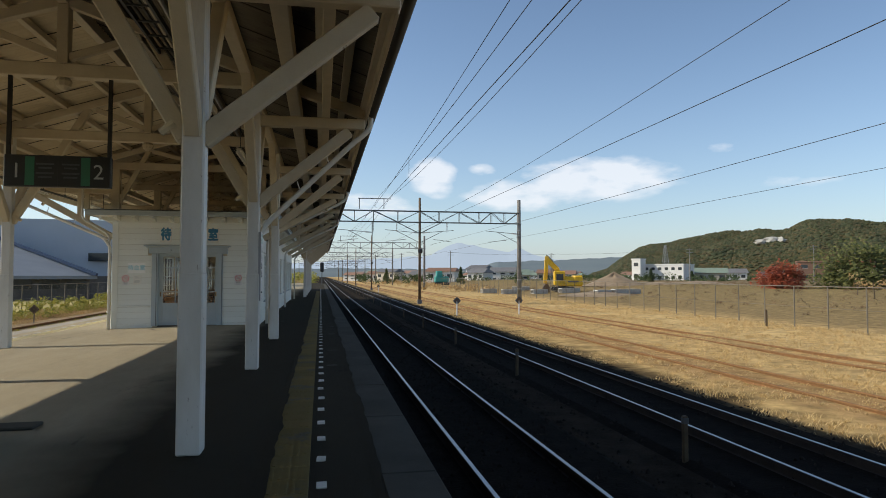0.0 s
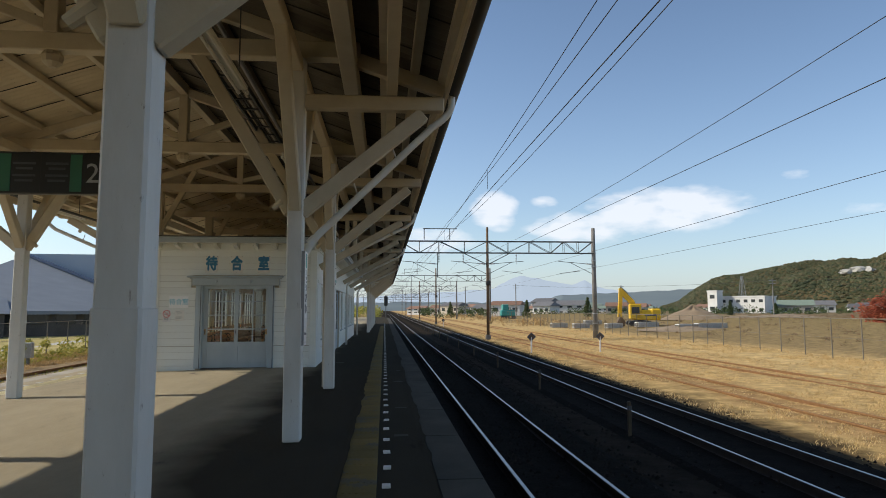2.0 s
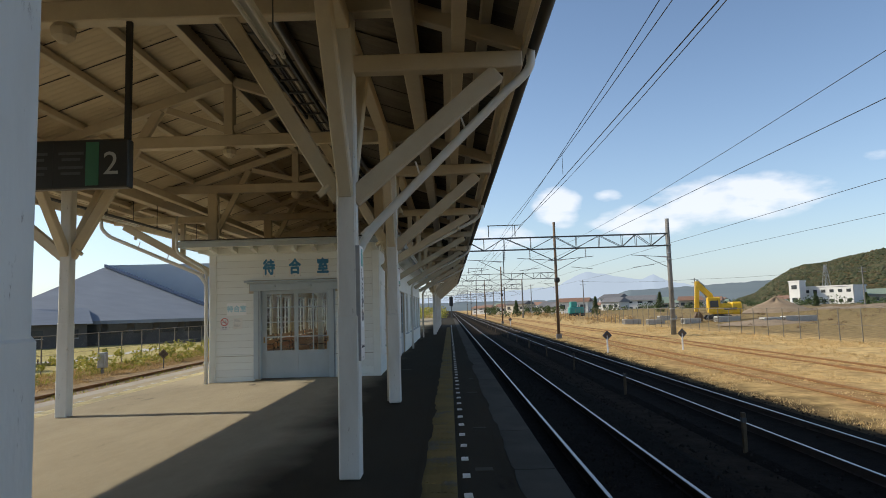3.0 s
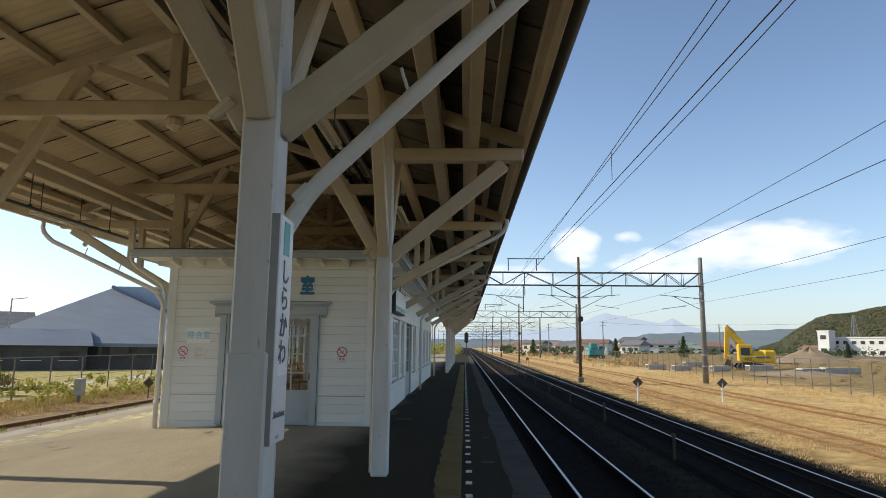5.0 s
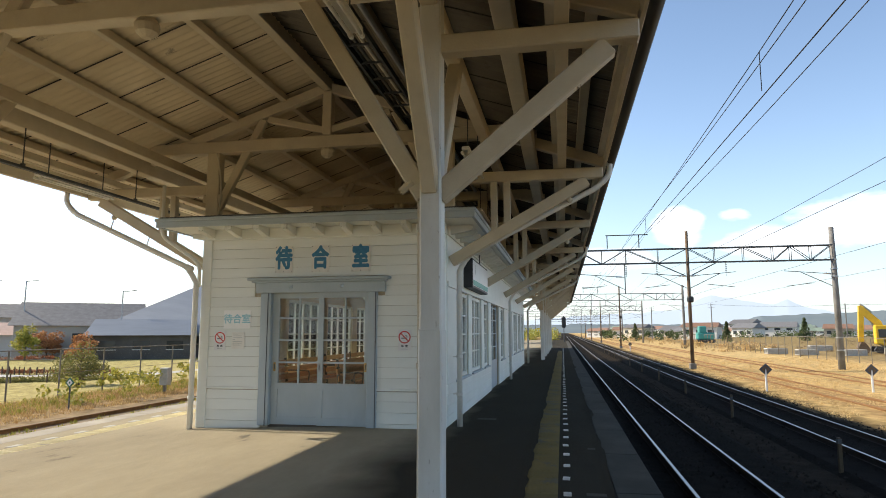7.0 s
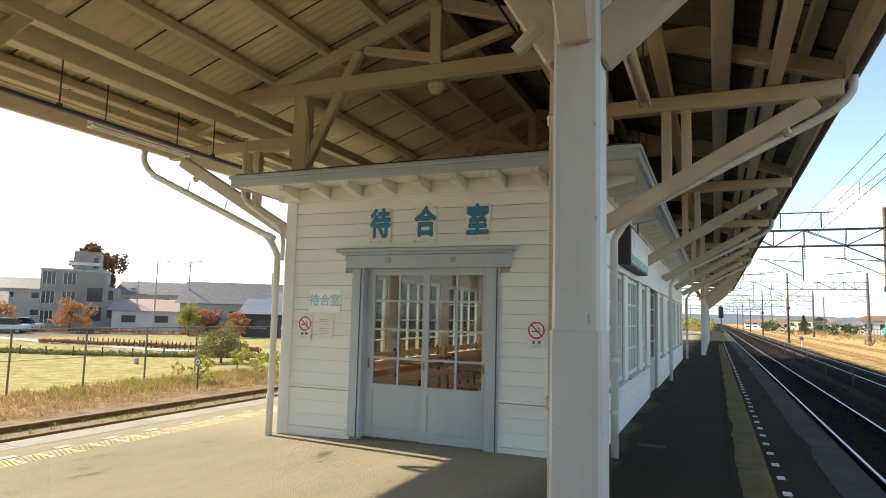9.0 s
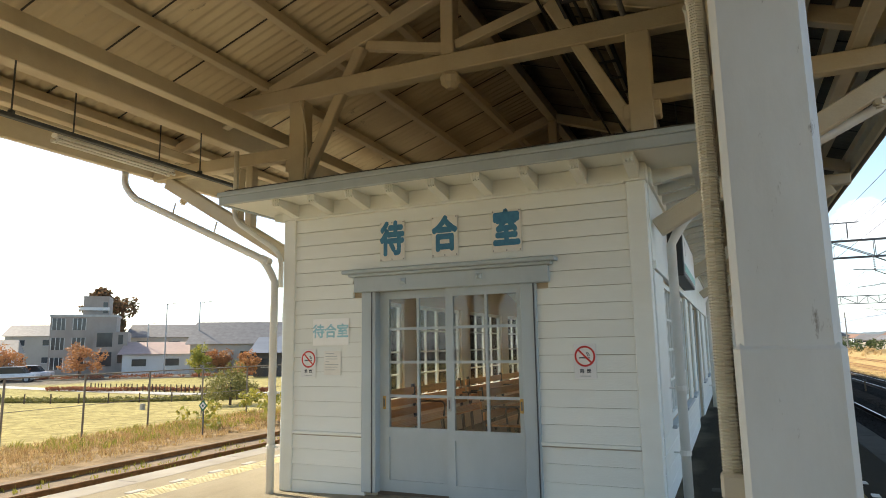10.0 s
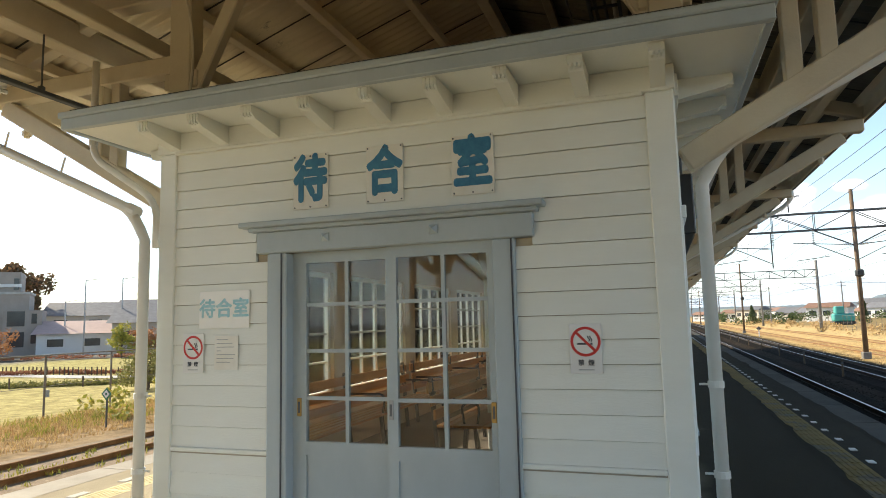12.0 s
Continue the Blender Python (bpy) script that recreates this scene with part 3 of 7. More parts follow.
ys = [-800, -300, -120, -60, -30, -15, -5] + [k * 1.0 for k in range(0, 80)] + [80, 90, 105, 130, 170, 230, 320, 500, 900, 1600, 3500]
gv = [(x, y, ground_z(x, y)) for y in ys for x in xs]
nx = len(xs)
gf = [(j * nx + i, j * nx + i + 1, (j + 1) * nx + i + 1, (j + 1) * nx + i) for j in range(len(ys) - 1) for i in range(nx - 1)]
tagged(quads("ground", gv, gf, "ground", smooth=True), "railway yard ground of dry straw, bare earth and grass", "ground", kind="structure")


def ballast_bed(x0, x1, material, label, top=-1.0):
    bm = bmesh.new()
    prof = [(x0 - 0.9, -1.2), (x0 - 0.35, top), (x1 + 0.35, top), (x1 + 0.9, -1.2)]
    rows = []
    for k in range(0, 131):
        y = -30 + k * 3.0
        rows.append([bm.verts.new((x + 0.05 * noise.noise((x * 3, y, 0)), y, z + 0.02 * noise.noise((x * 2, y * 0.7, 5)))) for x, z in prof])
    for a, b in zip(rows, rows[1:]):
        for i in range(3):
            bm.faces.new((a[i], a[i + 1], b[i + 1], b[i]))
    tagged(part("ballast", bm, material), label, "ballast", kind="structure")


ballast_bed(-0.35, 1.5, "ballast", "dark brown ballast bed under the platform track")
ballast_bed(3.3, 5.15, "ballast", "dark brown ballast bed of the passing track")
ballast_bed(-15.35, -13.45, "ballast_l", "weedy brown ballast bed of the side track", -1.02)


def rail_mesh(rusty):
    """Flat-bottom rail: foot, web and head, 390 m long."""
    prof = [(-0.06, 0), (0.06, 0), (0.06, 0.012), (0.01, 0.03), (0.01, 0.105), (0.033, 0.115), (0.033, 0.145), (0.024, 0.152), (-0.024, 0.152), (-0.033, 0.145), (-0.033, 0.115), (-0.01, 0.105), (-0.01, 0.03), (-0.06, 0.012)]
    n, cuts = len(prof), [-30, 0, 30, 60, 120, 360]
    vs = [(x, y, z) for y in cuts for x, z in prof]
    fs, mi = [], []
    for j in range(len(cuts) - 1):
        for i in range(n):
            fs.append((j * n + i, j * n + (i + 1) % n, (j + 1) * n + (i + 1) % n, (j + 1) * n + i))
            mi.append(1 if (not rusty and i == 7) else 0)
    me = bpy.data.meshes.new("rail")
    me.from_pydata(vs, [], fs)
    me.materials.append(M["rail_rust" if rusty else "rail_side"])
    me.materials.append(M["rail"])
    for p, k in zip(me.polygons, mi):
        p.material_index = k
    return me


rail_bright, rail_dull = rail_mesh(False), rail_mesh(True)
sleeper_me = bpy.data.meshes.new("sleeper")
sb = bx(-1.05, 1.05, -0.11, 0.11, -0.14, 0.0, 0.012)
sb.to_mesh(sleeper_me)
sb.free()
sleeper_me.materials.append(M["sleeper"])
for tx, rusty, nsl, label in ((0.566, False, 110, "platform track with polished rail heads in dark ballast"), (4.25, False, 90, "passing track with polished rail heads in dark ballast"),
                              (8.5, True, 40, "disused rusty side track sunk in dry straw"), (12.75, True, 30, "overgrown rusty far side track"), (-14.4, True, 60, "rusty side track beyond the platform with weeds")):
    tr = thing("railway_track", label, "track", tx, 0, -1.02, group="tracks", kind="structure")
    drop = -0.12 if tx > 8 else (-0.04 if tx < -8 else 0.0)
    for s in (-0.566, 0.566):
        piece("rail", rail_dull if rusty else rail_bright, tr, s, 0, drop)
    for k in range(nsl):
        piece("sleeper", sleeper_me, tr, 0, -4 + k * 0.62, 0.005 + drop - (0.045 if tx > 8 else 0))

rnd = random.Random(5)
vs, fs = [], []
for _ in range(9000):
    x = rnd.choice((rnd.uniform(-0.9, 2.2), rnd.uniform(2.4, 5.9), rnd.uniform(0.0, 2.2)))
    y, r = rnd.uniform(3, 45), rnd.uniform(0.018, 0.045)
    i = len(vs)
    c = Vector((x, y, -1.01 if x < 6 else -1.03))
    for d in ((1, 0, 0), (-0.3, 0.9, 0), (-0.4, -0.8, 0.1), (0.1, 0, 1)):
        vs.append(tuple(c + Vector([q * r * rnd.uniform(0.7, 1.3) for q in d])))
    fs += [(i, i + 1, i + 3), (i + 1, i + 2, i + 3), (i + 2, i, i + 3)]
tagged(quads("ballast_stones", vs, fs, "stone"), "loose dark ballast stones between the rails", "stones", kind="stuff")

# straw over the yard, thick along the fence, thinner on the old tracks
spots = []
for _ in range(15000):
    y = 4 + 70 * rnd.random() ** 1.5
    x = rnd.uniform(5.9, 20.8)
    k = 0.4 if (7.6 < x < 9.4 or 11.8 < x < 13.7) else 0.8
    if min(abs(x - r) for r in (7.934, 9.066, 12.184, 13.316)) < 0.06:
        continue
    if noise.noise((x * 0.5, y * 0.3, 9)) < -0.25:
        continue
    k *= 1.0 + 0.9 * max(0.0, (x - 15) / 6)
    spots.append((x, y, ground_z(x, y), k))
blades("straw_grass", spots, "straw", 0.085, 0.008, 9, 2.1, 3, "dry golden straw grass over the yard")
spots = []
for _ in range(5200):
    y, x = rnd.uniform(12, 60), rnd.uniform(-20.5, -16.5)
    spots.append((x, y, ground_z(x, y), 1.0 + 0.7 * max(0, (-17 - x) / 3)))
blades("track_side_weeds", spots, "straw_rust", 0.085, 0.010, 7, 1.0, 4, "rust brown and golden weeds beside the side track")
spots = [(rnd.uniform(-20.8, -17.8), rnd.uniform(24, 62), -1.06, 1.0) for _ in range(1100)]
spots += [(rnd.uniform(-15.0, -13.3), rnd.uniform(18, 50), -1.0, 0.4) for _ in range(260)]
blades("green_weeds", spots, "leaf_weed", 0.17, 0.012, 8, 0.9, 6, "yellow green weeds along the fence", "weeds")

# ---------------------------------------------------------------- platform
def floor_z(x):
    return 0.0 if x > -5.0 else -0.028 * (-5.0 - x)


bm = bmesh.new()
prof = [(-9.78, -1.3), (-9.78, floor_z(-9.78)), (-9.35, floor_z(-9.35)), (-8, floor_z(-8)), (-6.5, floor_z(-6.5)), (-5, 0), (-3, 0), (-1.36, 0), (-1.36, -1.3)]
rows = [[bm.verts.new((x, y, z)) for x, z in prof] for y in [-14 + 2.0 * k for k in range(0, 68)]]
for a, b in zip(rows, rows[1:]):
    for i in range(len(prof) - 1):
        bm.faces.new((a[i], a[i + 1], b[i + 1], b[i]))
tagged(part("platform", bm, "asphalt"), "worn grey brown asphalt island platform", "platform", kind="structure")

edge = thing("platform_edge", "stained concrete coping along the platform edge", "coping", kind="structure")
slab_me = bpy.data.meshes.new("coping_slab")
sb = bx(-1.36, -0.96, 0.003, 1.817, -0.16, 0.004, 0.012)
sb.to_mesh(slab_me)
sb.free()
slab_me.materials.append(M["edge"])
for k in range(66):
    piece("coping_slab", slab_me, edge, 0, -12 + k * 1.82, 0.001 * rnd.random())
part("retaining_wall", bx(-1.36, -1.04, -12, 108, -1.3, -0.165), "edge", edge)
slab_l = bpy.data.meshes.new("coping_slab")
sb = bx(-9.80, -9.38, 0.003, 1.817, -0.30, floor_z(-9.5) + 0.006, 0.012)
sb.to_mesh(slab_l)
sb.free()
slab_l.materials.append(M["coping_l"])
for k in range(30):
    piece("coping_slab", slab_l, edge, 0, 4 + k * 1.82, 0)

# asphalt that creeps over the coping in a ragged line
bm = bmesh.new()
prev = None
for k in range(0, 420):
    y = -6 + k * 0.22
    x = -1.36 + 0.09 * noise.noise((0, y * 0.55, 2)) + 0.05 * noise.noise((4, y * 2.3, 2)) + 0.015
    cur = (bm.verts.new((-1.42, y, 0.003)), bm.verts.new((x, y, 0.010)))
    if prev:
        bm.faces.new((prev[0], prev[1], cur[1], cur[0]))
    prev = cur
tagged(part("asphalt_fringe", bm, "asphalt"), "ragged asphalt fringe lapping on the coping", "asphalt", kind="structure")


def tactile_mesh(material, seed):
    """A 0.3 m block with a border and raised bars."""
    bm = bmesh.new()
    box(bm, -0.148, 0.148, -0.148, 0.148, -0.02, 0.006, 0.003)
    for k in range(5):
        x = -0.104 + k * 0.052
        box(bm, x - 0.012, x + 0.012, -0.12, 0.12, 0.0055, 0.011)
    me = bpy.data.meshes.new("tactile_block")
    bm.to_mesh(me)
    bm.free()
    me.materials.append(M[material])
    return me


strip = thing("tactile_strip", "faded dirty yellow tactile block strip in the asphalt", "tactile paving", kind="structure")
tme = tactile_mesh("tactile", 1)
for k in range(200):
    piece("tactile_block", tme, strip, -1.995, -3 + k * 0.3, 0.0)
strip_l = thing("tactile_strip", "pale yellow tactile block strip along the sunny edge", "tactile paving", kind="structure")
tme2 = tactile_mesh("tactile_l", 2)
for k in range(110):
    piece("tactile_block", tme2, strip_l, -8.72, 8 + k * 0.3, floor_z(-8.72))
# dirt and asphalt that cover the strip's inner border unevenly
bm = bmesh.new()
prev = None
for k in range(0, 560):
    y = -5 + k * 0.12
    x = -2.13 + 0.07 * noise.noise((8, y * 0.8, 1)) + 0.03 * noise.noise((9, y * 3.3, 1))
    cur = (bm.verts.new((-2.2, y, 0.004)), bm.verts.new((x, y, 0.0135)))
    if prev:
        bm.faces.new((prev[0], prev[1], cur[1], cur[0]))
    prev = cur
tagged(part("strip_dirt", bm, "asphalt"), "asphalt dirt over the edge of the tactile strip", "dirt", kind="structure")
studs = thing("edge_markers", "row of small white studs beside the tactile strip", "markers", kind="structure")
stud_me = bpy.data.meshes.new("stud")
sb = bx(-0.034, 0.034, -0.06, 0.06, -0.01, 0.009, 0.003)
sb.to_mesh(stud_me)
sb.free()
stud_me.materials.append(M["stud"])
for k in range(110):
    piece("stud", stud_me, studs, -1.765 + rnd.uniform(-0.006, 0.006), 4.21 - 0.609 * 12 + k * 0.609 + rnd.uniform(-0.015, 0.015), 0, rnd.uniform(-0.05, 0.05))
studs_l = thing("edge_markers", "row of pale worn marker plates by the sunny edge", "markers", kind="structure")
stud_l = bpy.data.meshes.new("stud")
sb = bx(-0.05, 0.05, -0.10, 0.10, -0.01, 0.008, 0.003)
sb.to_mesh(stud_l)
sb.free()
stud_l.materials.append(M["concrete"])
for k in range(50):
    piece("stud", stud_l, studs_l, -8.98, 8.4 + k * 0.609, floor_z(-8.98), rnd.uniform(-0.04, 0.04))
# small repair plates in the platform
for px, py, w, d, label in ((-1.55, 11.9, 0.16, 0.09, "pale mortar patch in the asphalt"), (-1.52, 15.2, 0.17, 0.10, "pale mortar patch in the asphalt"), (-1.47, 17.4, 0.09, 0.12, "white chipped mortar spot at the coping"),
                            (-3.0, 19.8, 0.3, 0.16, "square steel hatch in the platform"), (-1.6, 9.9, 0.16, 0.11, "pale mortar patch in the asphalt")):
    p = part("floor_patch", bx(-w / 2, w / 2, -d / 2, d / 2, -0.02, 0.006, 0.004), "edge")
    p.location = (px, py, 0)
    tagged(p, label, "patch", kind="structure")


# ---------------------------------------------------------------- canopy
CX = -5.41


def u_z(x):
    """Underside of the rafters."""
    return 5.25 - 0.34 * abs(x - CX)


def both(fn):
    for s in (1, -1):
        fn(lambda x: CX + s * (x - CX), s)


def frame_common(t, up=0.0):
    part("tie_beam", bx(-8.72, -2.08, -0.08, 0.08, 4.20 + up, 4.40 + up, 0.012), "timber", t)

    def side(X, s):
        bm = bmesh.new()
        beam(bm, (X(-1.12), 0, u_z(-1.12) + 0.08), (X(CX + 0.02), 0, u_z(CX + 0.02) + 0.08), 0.12, 0.16, 0.01)
        part("rafter", bm, "timber", t)
        bm = bmesh.new()
        beam(bm, (X(-5.34), 0, 4.50 + up), (X(-4.38), 0, 4.86), 0.09, 0.11, 0.008)
        part("strut", bm, "timber", t)
    both(side)
    part("king_post", bx(CX - 0.075, CX + 0.075, -0.085, 0.085, 4.40 + up, 5.26, 0.01), "timber", t)
    bm = bmesh.new()
    for za, zb, ra, rb in ((4.2, 4.15, 0.085, 0.115), (4.15, 4.08, 0.115, 0.10), (4.08, 4.03, 0.10, 0.04)):
        rod(bm, (CX, 0, za + up), (CX, 0, zb + up), ra, rb, 10)
    part("pendant", bm, "timber", t, "turned wooden drop under the king post")


def outer_bracket(t, X, foot_x, foot_z, inner_x, verticals):
    lo, hi = sorted((X(inner_x), X(-1.13)))
    part("cantilever_beam", bx(lo, hi, -0.07, 0.07, 3.63, 3.79, 0.012), "timber", t)
    bm = bmesh.new()
    beam(bm, (X(foot_x), 0, foot_z), (X(-1.36), 0, 3.60), 0.12, 0.165, 0.012)
    part("brace", bm, "timber", t)
    bm = bmesh.new()
    rod(bm, (X(-1.62), 0, 3.42), (X(-1.62), 0, 3.28), 0.028, 0.028, 8)
    rod(bm, (X(-1.62), 0, 3.345), (X(-1.62), 0, 3.30), 0.045, 0.045, 6)
    part("bolt", bm, "timber", t)
    for vx in verticals:
        zb = foot_z + (3.60 - foot_z) * (vx - foot_x) / (-1.36 - foot_x)
        part("hanger", bx(min(X(vx - 0.05), X(vx + 0.05)), max(X(vx - 0.05), X(vx + 0.05)), -0.055, 0.055, zb - 0.02, 3.64, 0.008), "timber", t)


def post_frame(y):
    """A free-standing cross frame: two posts, braces in all four directions, truss."""
    t = thing("canopy_frame", "white painted timber canopy frame with two braced posts", "canopy frame", 0, y, 0, group="canopy frames")
    frame_common(t)

    def side(X, s):
        x0 = X(-2.768)
        foot = 0.0 if s > 0 else floor_z(-8.02)
        part("post", bx(x0 - 0.087, x0 + 0.087, -0.087, 0.087, foot + 0.3, 4.2, 0.014), "post", t)
        part("post_sleeve", bx(x0 - 0.093, x0 + 0.093, -0.093, 0.093, foot, 1.41, 0.012), "post", t, "boxed lower half of the post")
        outer_bracket(t, X, -2.72, 2.46, -2.7, ())
        bm = bmesh.new()
        beam(bm, (X(-2.83), 0.0, 2.46), (X(-4.25), 0.0, 4.87), 0.10, 0.15, 0.012)
        part("brace", bm, "timber", t)
        for d in (-1, 1):
            bm = bmesh.new()
            beam(bm, (x0, d * 0.06, 2.50), (x0, d * 1.22, 4.10), 0.13, 0.14, 0.012)
            part("brace", bm, "timber", t)
        bm = bmesh.new()
        rod(bm, (X(-2.92), -0.03, 2.58), (X(-3.02), -0.03, 2.50), 0.04, 0.03, 8)
        part("bolt", bm, "timber", t)
    both(side)
    return t


def room_frame(y):
    """A cross frame that stands on the waiting room's walls."""
    t = thing("canopy_frame", "white painted timber canopy frame standing on the waiting room", "canopy frame", 0, y, 0, group="canopy frames")
    frame_common(t, 0.12)

    def side(X, s):
        x0 = X(-3.46)
        part("stub_post", bx(x0 - 0.11, x0 + 0.11, -0.085, 0.085, 3.12, 4.33, 0.012), "timber", t)
        part("cleat", bx(x0 - 0.17, x0 + 0.17, -0.07, 0.07, 3.48, 3.63, 0.012), "timber", t)
        outer_bracket(t, X, -3.40, 2.44, -3.36, (-2.74, -2.545))
        bm = bmesh.new()
        beam(bm, (X(-3.54), 0.0, 3.40), (X(-4.30), 0.0, 4.86), 0.10, 0.13, 0.012)
        part("brace", bm, "timber", t)
    both(side)
    return t


fa = post_frame(5.19)
for y in (-8.45, -3.9, 0.65, 9.74, 14.28, 41.9, 46.4, 50.9, 55.4, 59.9, 64.4):
    copy_thing(fa, pose(0, y, 0))
fb = room_frame(18.83)
for y in (23.37, 27.92, 32.46, 37.0):
    copy_thing(fb, pose(0, y, 0))

Y0, Y1 = -11.0, 66.8
roof = thing("canopy_roof", "corrugated sheet canopy roof on white painted purlins", "canopy roof", kind="structure")


def corrugated(s):
    """One slope of the corrugated sheeting, waves across the line, dark lap shadow strips every 0.86 m."""
    xs2 = [CX + s * d for d in (0.0, 1.49, 2.98, 4.47)]
    n = int((Y1 - Y0) / 0.0325)
    vs, fs = [], []
    for k in range(n + 1):
        y = Y0 + k * 0.0325
        wave = 0.021 * math.sin(y * math.tau / 0.13)
        for x in xs2:
            vs.append((x, y, u_z(x) + 0.275 + wave))
    for k in range(n):
        for i in range(3):
            a = k * 4 + i
            fs.append((a, a + 1, a + 5, a + 4) if s < 0 else (a, a + 4, a + 5, a + 1))
    ob = quads("sheeting", vs, fs, "sheet" if s < 0 else "sheet_shaded", roof, "cream aged corrugated roof sheets" if s < 0 else "grey brown corrugated roof sheets with shade in the colour", True)
    ob.data.materials.append(M["sheet_top"])
    top = [(x, y, z + 0.018) for x, y, z in vs]
    ob2 = quads("sheeting_top", top, [f[::-1] for f in fs], "sheet_top", roof, "dark weathered top of the roof sheets", True)
    # near-black strips stand in for the shadow lines where sheets lap
    bm = bmesh.new()
    for k in range(int((Y1 - Y0) / 0.864)):
        y = Y0 + 0.4 + k * 0.864
        beam(bm, (xs2[0], y, u_z(xs2[0]) + 0.252), (xs2[3], y, u_z(xs2[3]) + 0.252), 0.016, 0.008)
    part("lap_joints", bm, "lap", roof, "near-black strips for the shadow of the sheet laps")


corrugated(1)
corrugated(-1)
for s in (1, -1):
    for x in (-4.66, -3.81, -2.96, -2.2, -1.81, -1.46, -1.14):
        X = CX + s * (x - CX)
        part("purlin", bx(X - 0.05, X + 0.05, Y0, Y1, u_z(x) + 0.14, u_z(x) + 0.246, 0.006), "timber_shaded" if s > 0 and x < -2.9 else "timber", roof)
    X = CX + s * (-2.2 - CX)
    part("wall_plate", bx(X - 0.09, X + 0.09, Y0, Y1, 4.0, 4.27, 0.012), "timber", roof)
    X = CX + s * (-2.78 - CX)
    part("plate", bx(X - 0.07, X + 0.07, Y0, Y1, 4.04, 4.195, 0.01), "timber", roof)
    X = CX + s * (-1.72 - CX)
    part("eaves_beam", bx(X - 0.06, X + 0.06, Y0, Y1, 3.795, 3.90, 0.008), "timber", roof)
    X = CX + s * (-1.10 - CX)
    part("fascia", bx(X - 0.02, X + 0.02, Y0, Y1, 3.80 if s > 0 else 3.68, 3.97, 0.004), "timber", roof)
part("ridge_beam", bx(CX - 0.07, CX + 0.07, Y0, Y1, 5.26, 5.44, 0.008), "timber", roof)
for s, material, label in ((1, "sheet_top", "black eaves gutter over the platform track"), (-1, "pipe", "cream eaves gutter on the sunny side")):
    X = CX + s * (-1.0 - CX)
    bm = bmesh.new()
    gz = 3.95 if s > 0 else 3.78
    ring = [(X + 0.08 * math.cos(a), gz + 0.085 * math.sin(a)) for a in [math.pi + math.pi * k / 8 for k in range(9)]]
    ring += [(X + 0.072 * math.cos(a), gz + 0.077 * math.sin(a)) for a in [math.tau - math.pi * k / 8 for k in range(9)]]
    a = [bm.verts.new((x, Y0, z)) for x, z in ring]
    b = [bm.verts.new((x, Y1, z)) for x, z in ring]
    for i in range(len(ring)):
        j = (i + 1) % len(ring)
        bm.faces.new((a[i], b[i], b[j], a[j]))
    part("gutter", bm, material, roof, label, True)

# downpipes that run in along the braces and down to the floor
def downpipe(y, s, wall_x, low_z, foot, label, drop=0.0, group="downpipes"):
    def X(x):
        return CX + s * (x - CX)
    t = thing("downpipe", label, "pipe", 0, y, 0, group=group)
    p1, p2, p3, p4 = (X(-1.02), 0, 3.90 - drop), (X(-1.02), 0, 3.66 - drop), (X(-1.25), 0, 3.50 - drop), (X(wall_x + 0.12), 0, low_z + 0.18)
    pts = [p1] + arc((X(-1.02), 0, 3.78 - drop), p2, p3, 5) + arc(Vector(p4) + (Vector(p3) - Vector(p4)).normalized() * 0.12, p4, (X(wall_x), 0, low_z - 0.06), 5) + [(X(wall_x), 0, foot)]
    part("pipe", pipe_run(bmesh.new(), pts, 0.042, 12), "pipe", t, smooth=True)
    mid = [Vector(p3).lerp(Vector(p4), f) for f in (0.3, 0.62)]
    for m in mid:
        bm = bmesh.new()
        rod(bm, m, m + Vector((s * -0.05, 0, 0.16)), 0.009, 0.009, 6)
        part("bracket", bm, "pipe", t)
    bm = bmesh.new()
    rod(bm, Vector(p3).lerp(Vector(p4), 0.97), Vector(p3).lerp(Vector(p4), 1.02), 0.049, 0.049, 12)
    part("collar", bm, "pipe", t)
    for z in (0.45, 1.0):
        bm = bmesh.new()
        rod(bm, (X(wall_x), 0, foot + z), (X(wall_x), 0, foot + z + 0.04), 0.05, 0.05, 12)
        rod(bm, (X(wall_x), 0, foot + z + 0.02), (X(wall_x - 0.1), 0, foot + z + 0.02), 0.008, 0.008, 6)
        part("clamp", bm, "pipe", t)


for y in (18.95, 28.5, 38.3):
    downpipe(y, 1, -3.30, 2.36, 0.0, "cream downpipe beside the waiting room wall")
downpipe(9.90, 1, -2.735, 1.98, 0.0, "cream downpipe behind the platform post")
for y in (18.43, 28.5):
    downpipe(y, -1, -3.45, 2.20, floor_z(-7.4), "cream downpipe on the sunny side of the waiting room", 0.19)

# second pipe on the sunny side: out of the eaves, between the hangers, along the brace
ip = thing("downpipe", "slim cream pipe along the sunny brace", "pipe", 0, 18.62, 0)
pts = [(-8.14, 0, 3.78), (-8.14, 0, 3.1)] + arc((-8.14, 0, 3.05), (-8.14, 0, 2.92), (-8.0, 0, 2.84), 4) + arc((-7.62, 0, 2.60), (-7.45, 0, 2.50), (-7.44, 0, 2.36), 4) + [(-7.44, 0, 2.1)]
part("pipe", pipe_run(bmesh.new(), pts, 0.03, 10), "pipe", ip, smooth=True)
part("elbow_collar", rod(bmesh.new(), (-8.14, 0, 3.03), (-8.14, 0, 3.12), 0.036, None, 10), "pipe", ip)

# flexible conduit on the third post
bm = bmesh.new()
cz = 0.02
pts = []
while cz < 4.1:
    pts.append(cz)
    cz += 0.0032
seg = 8
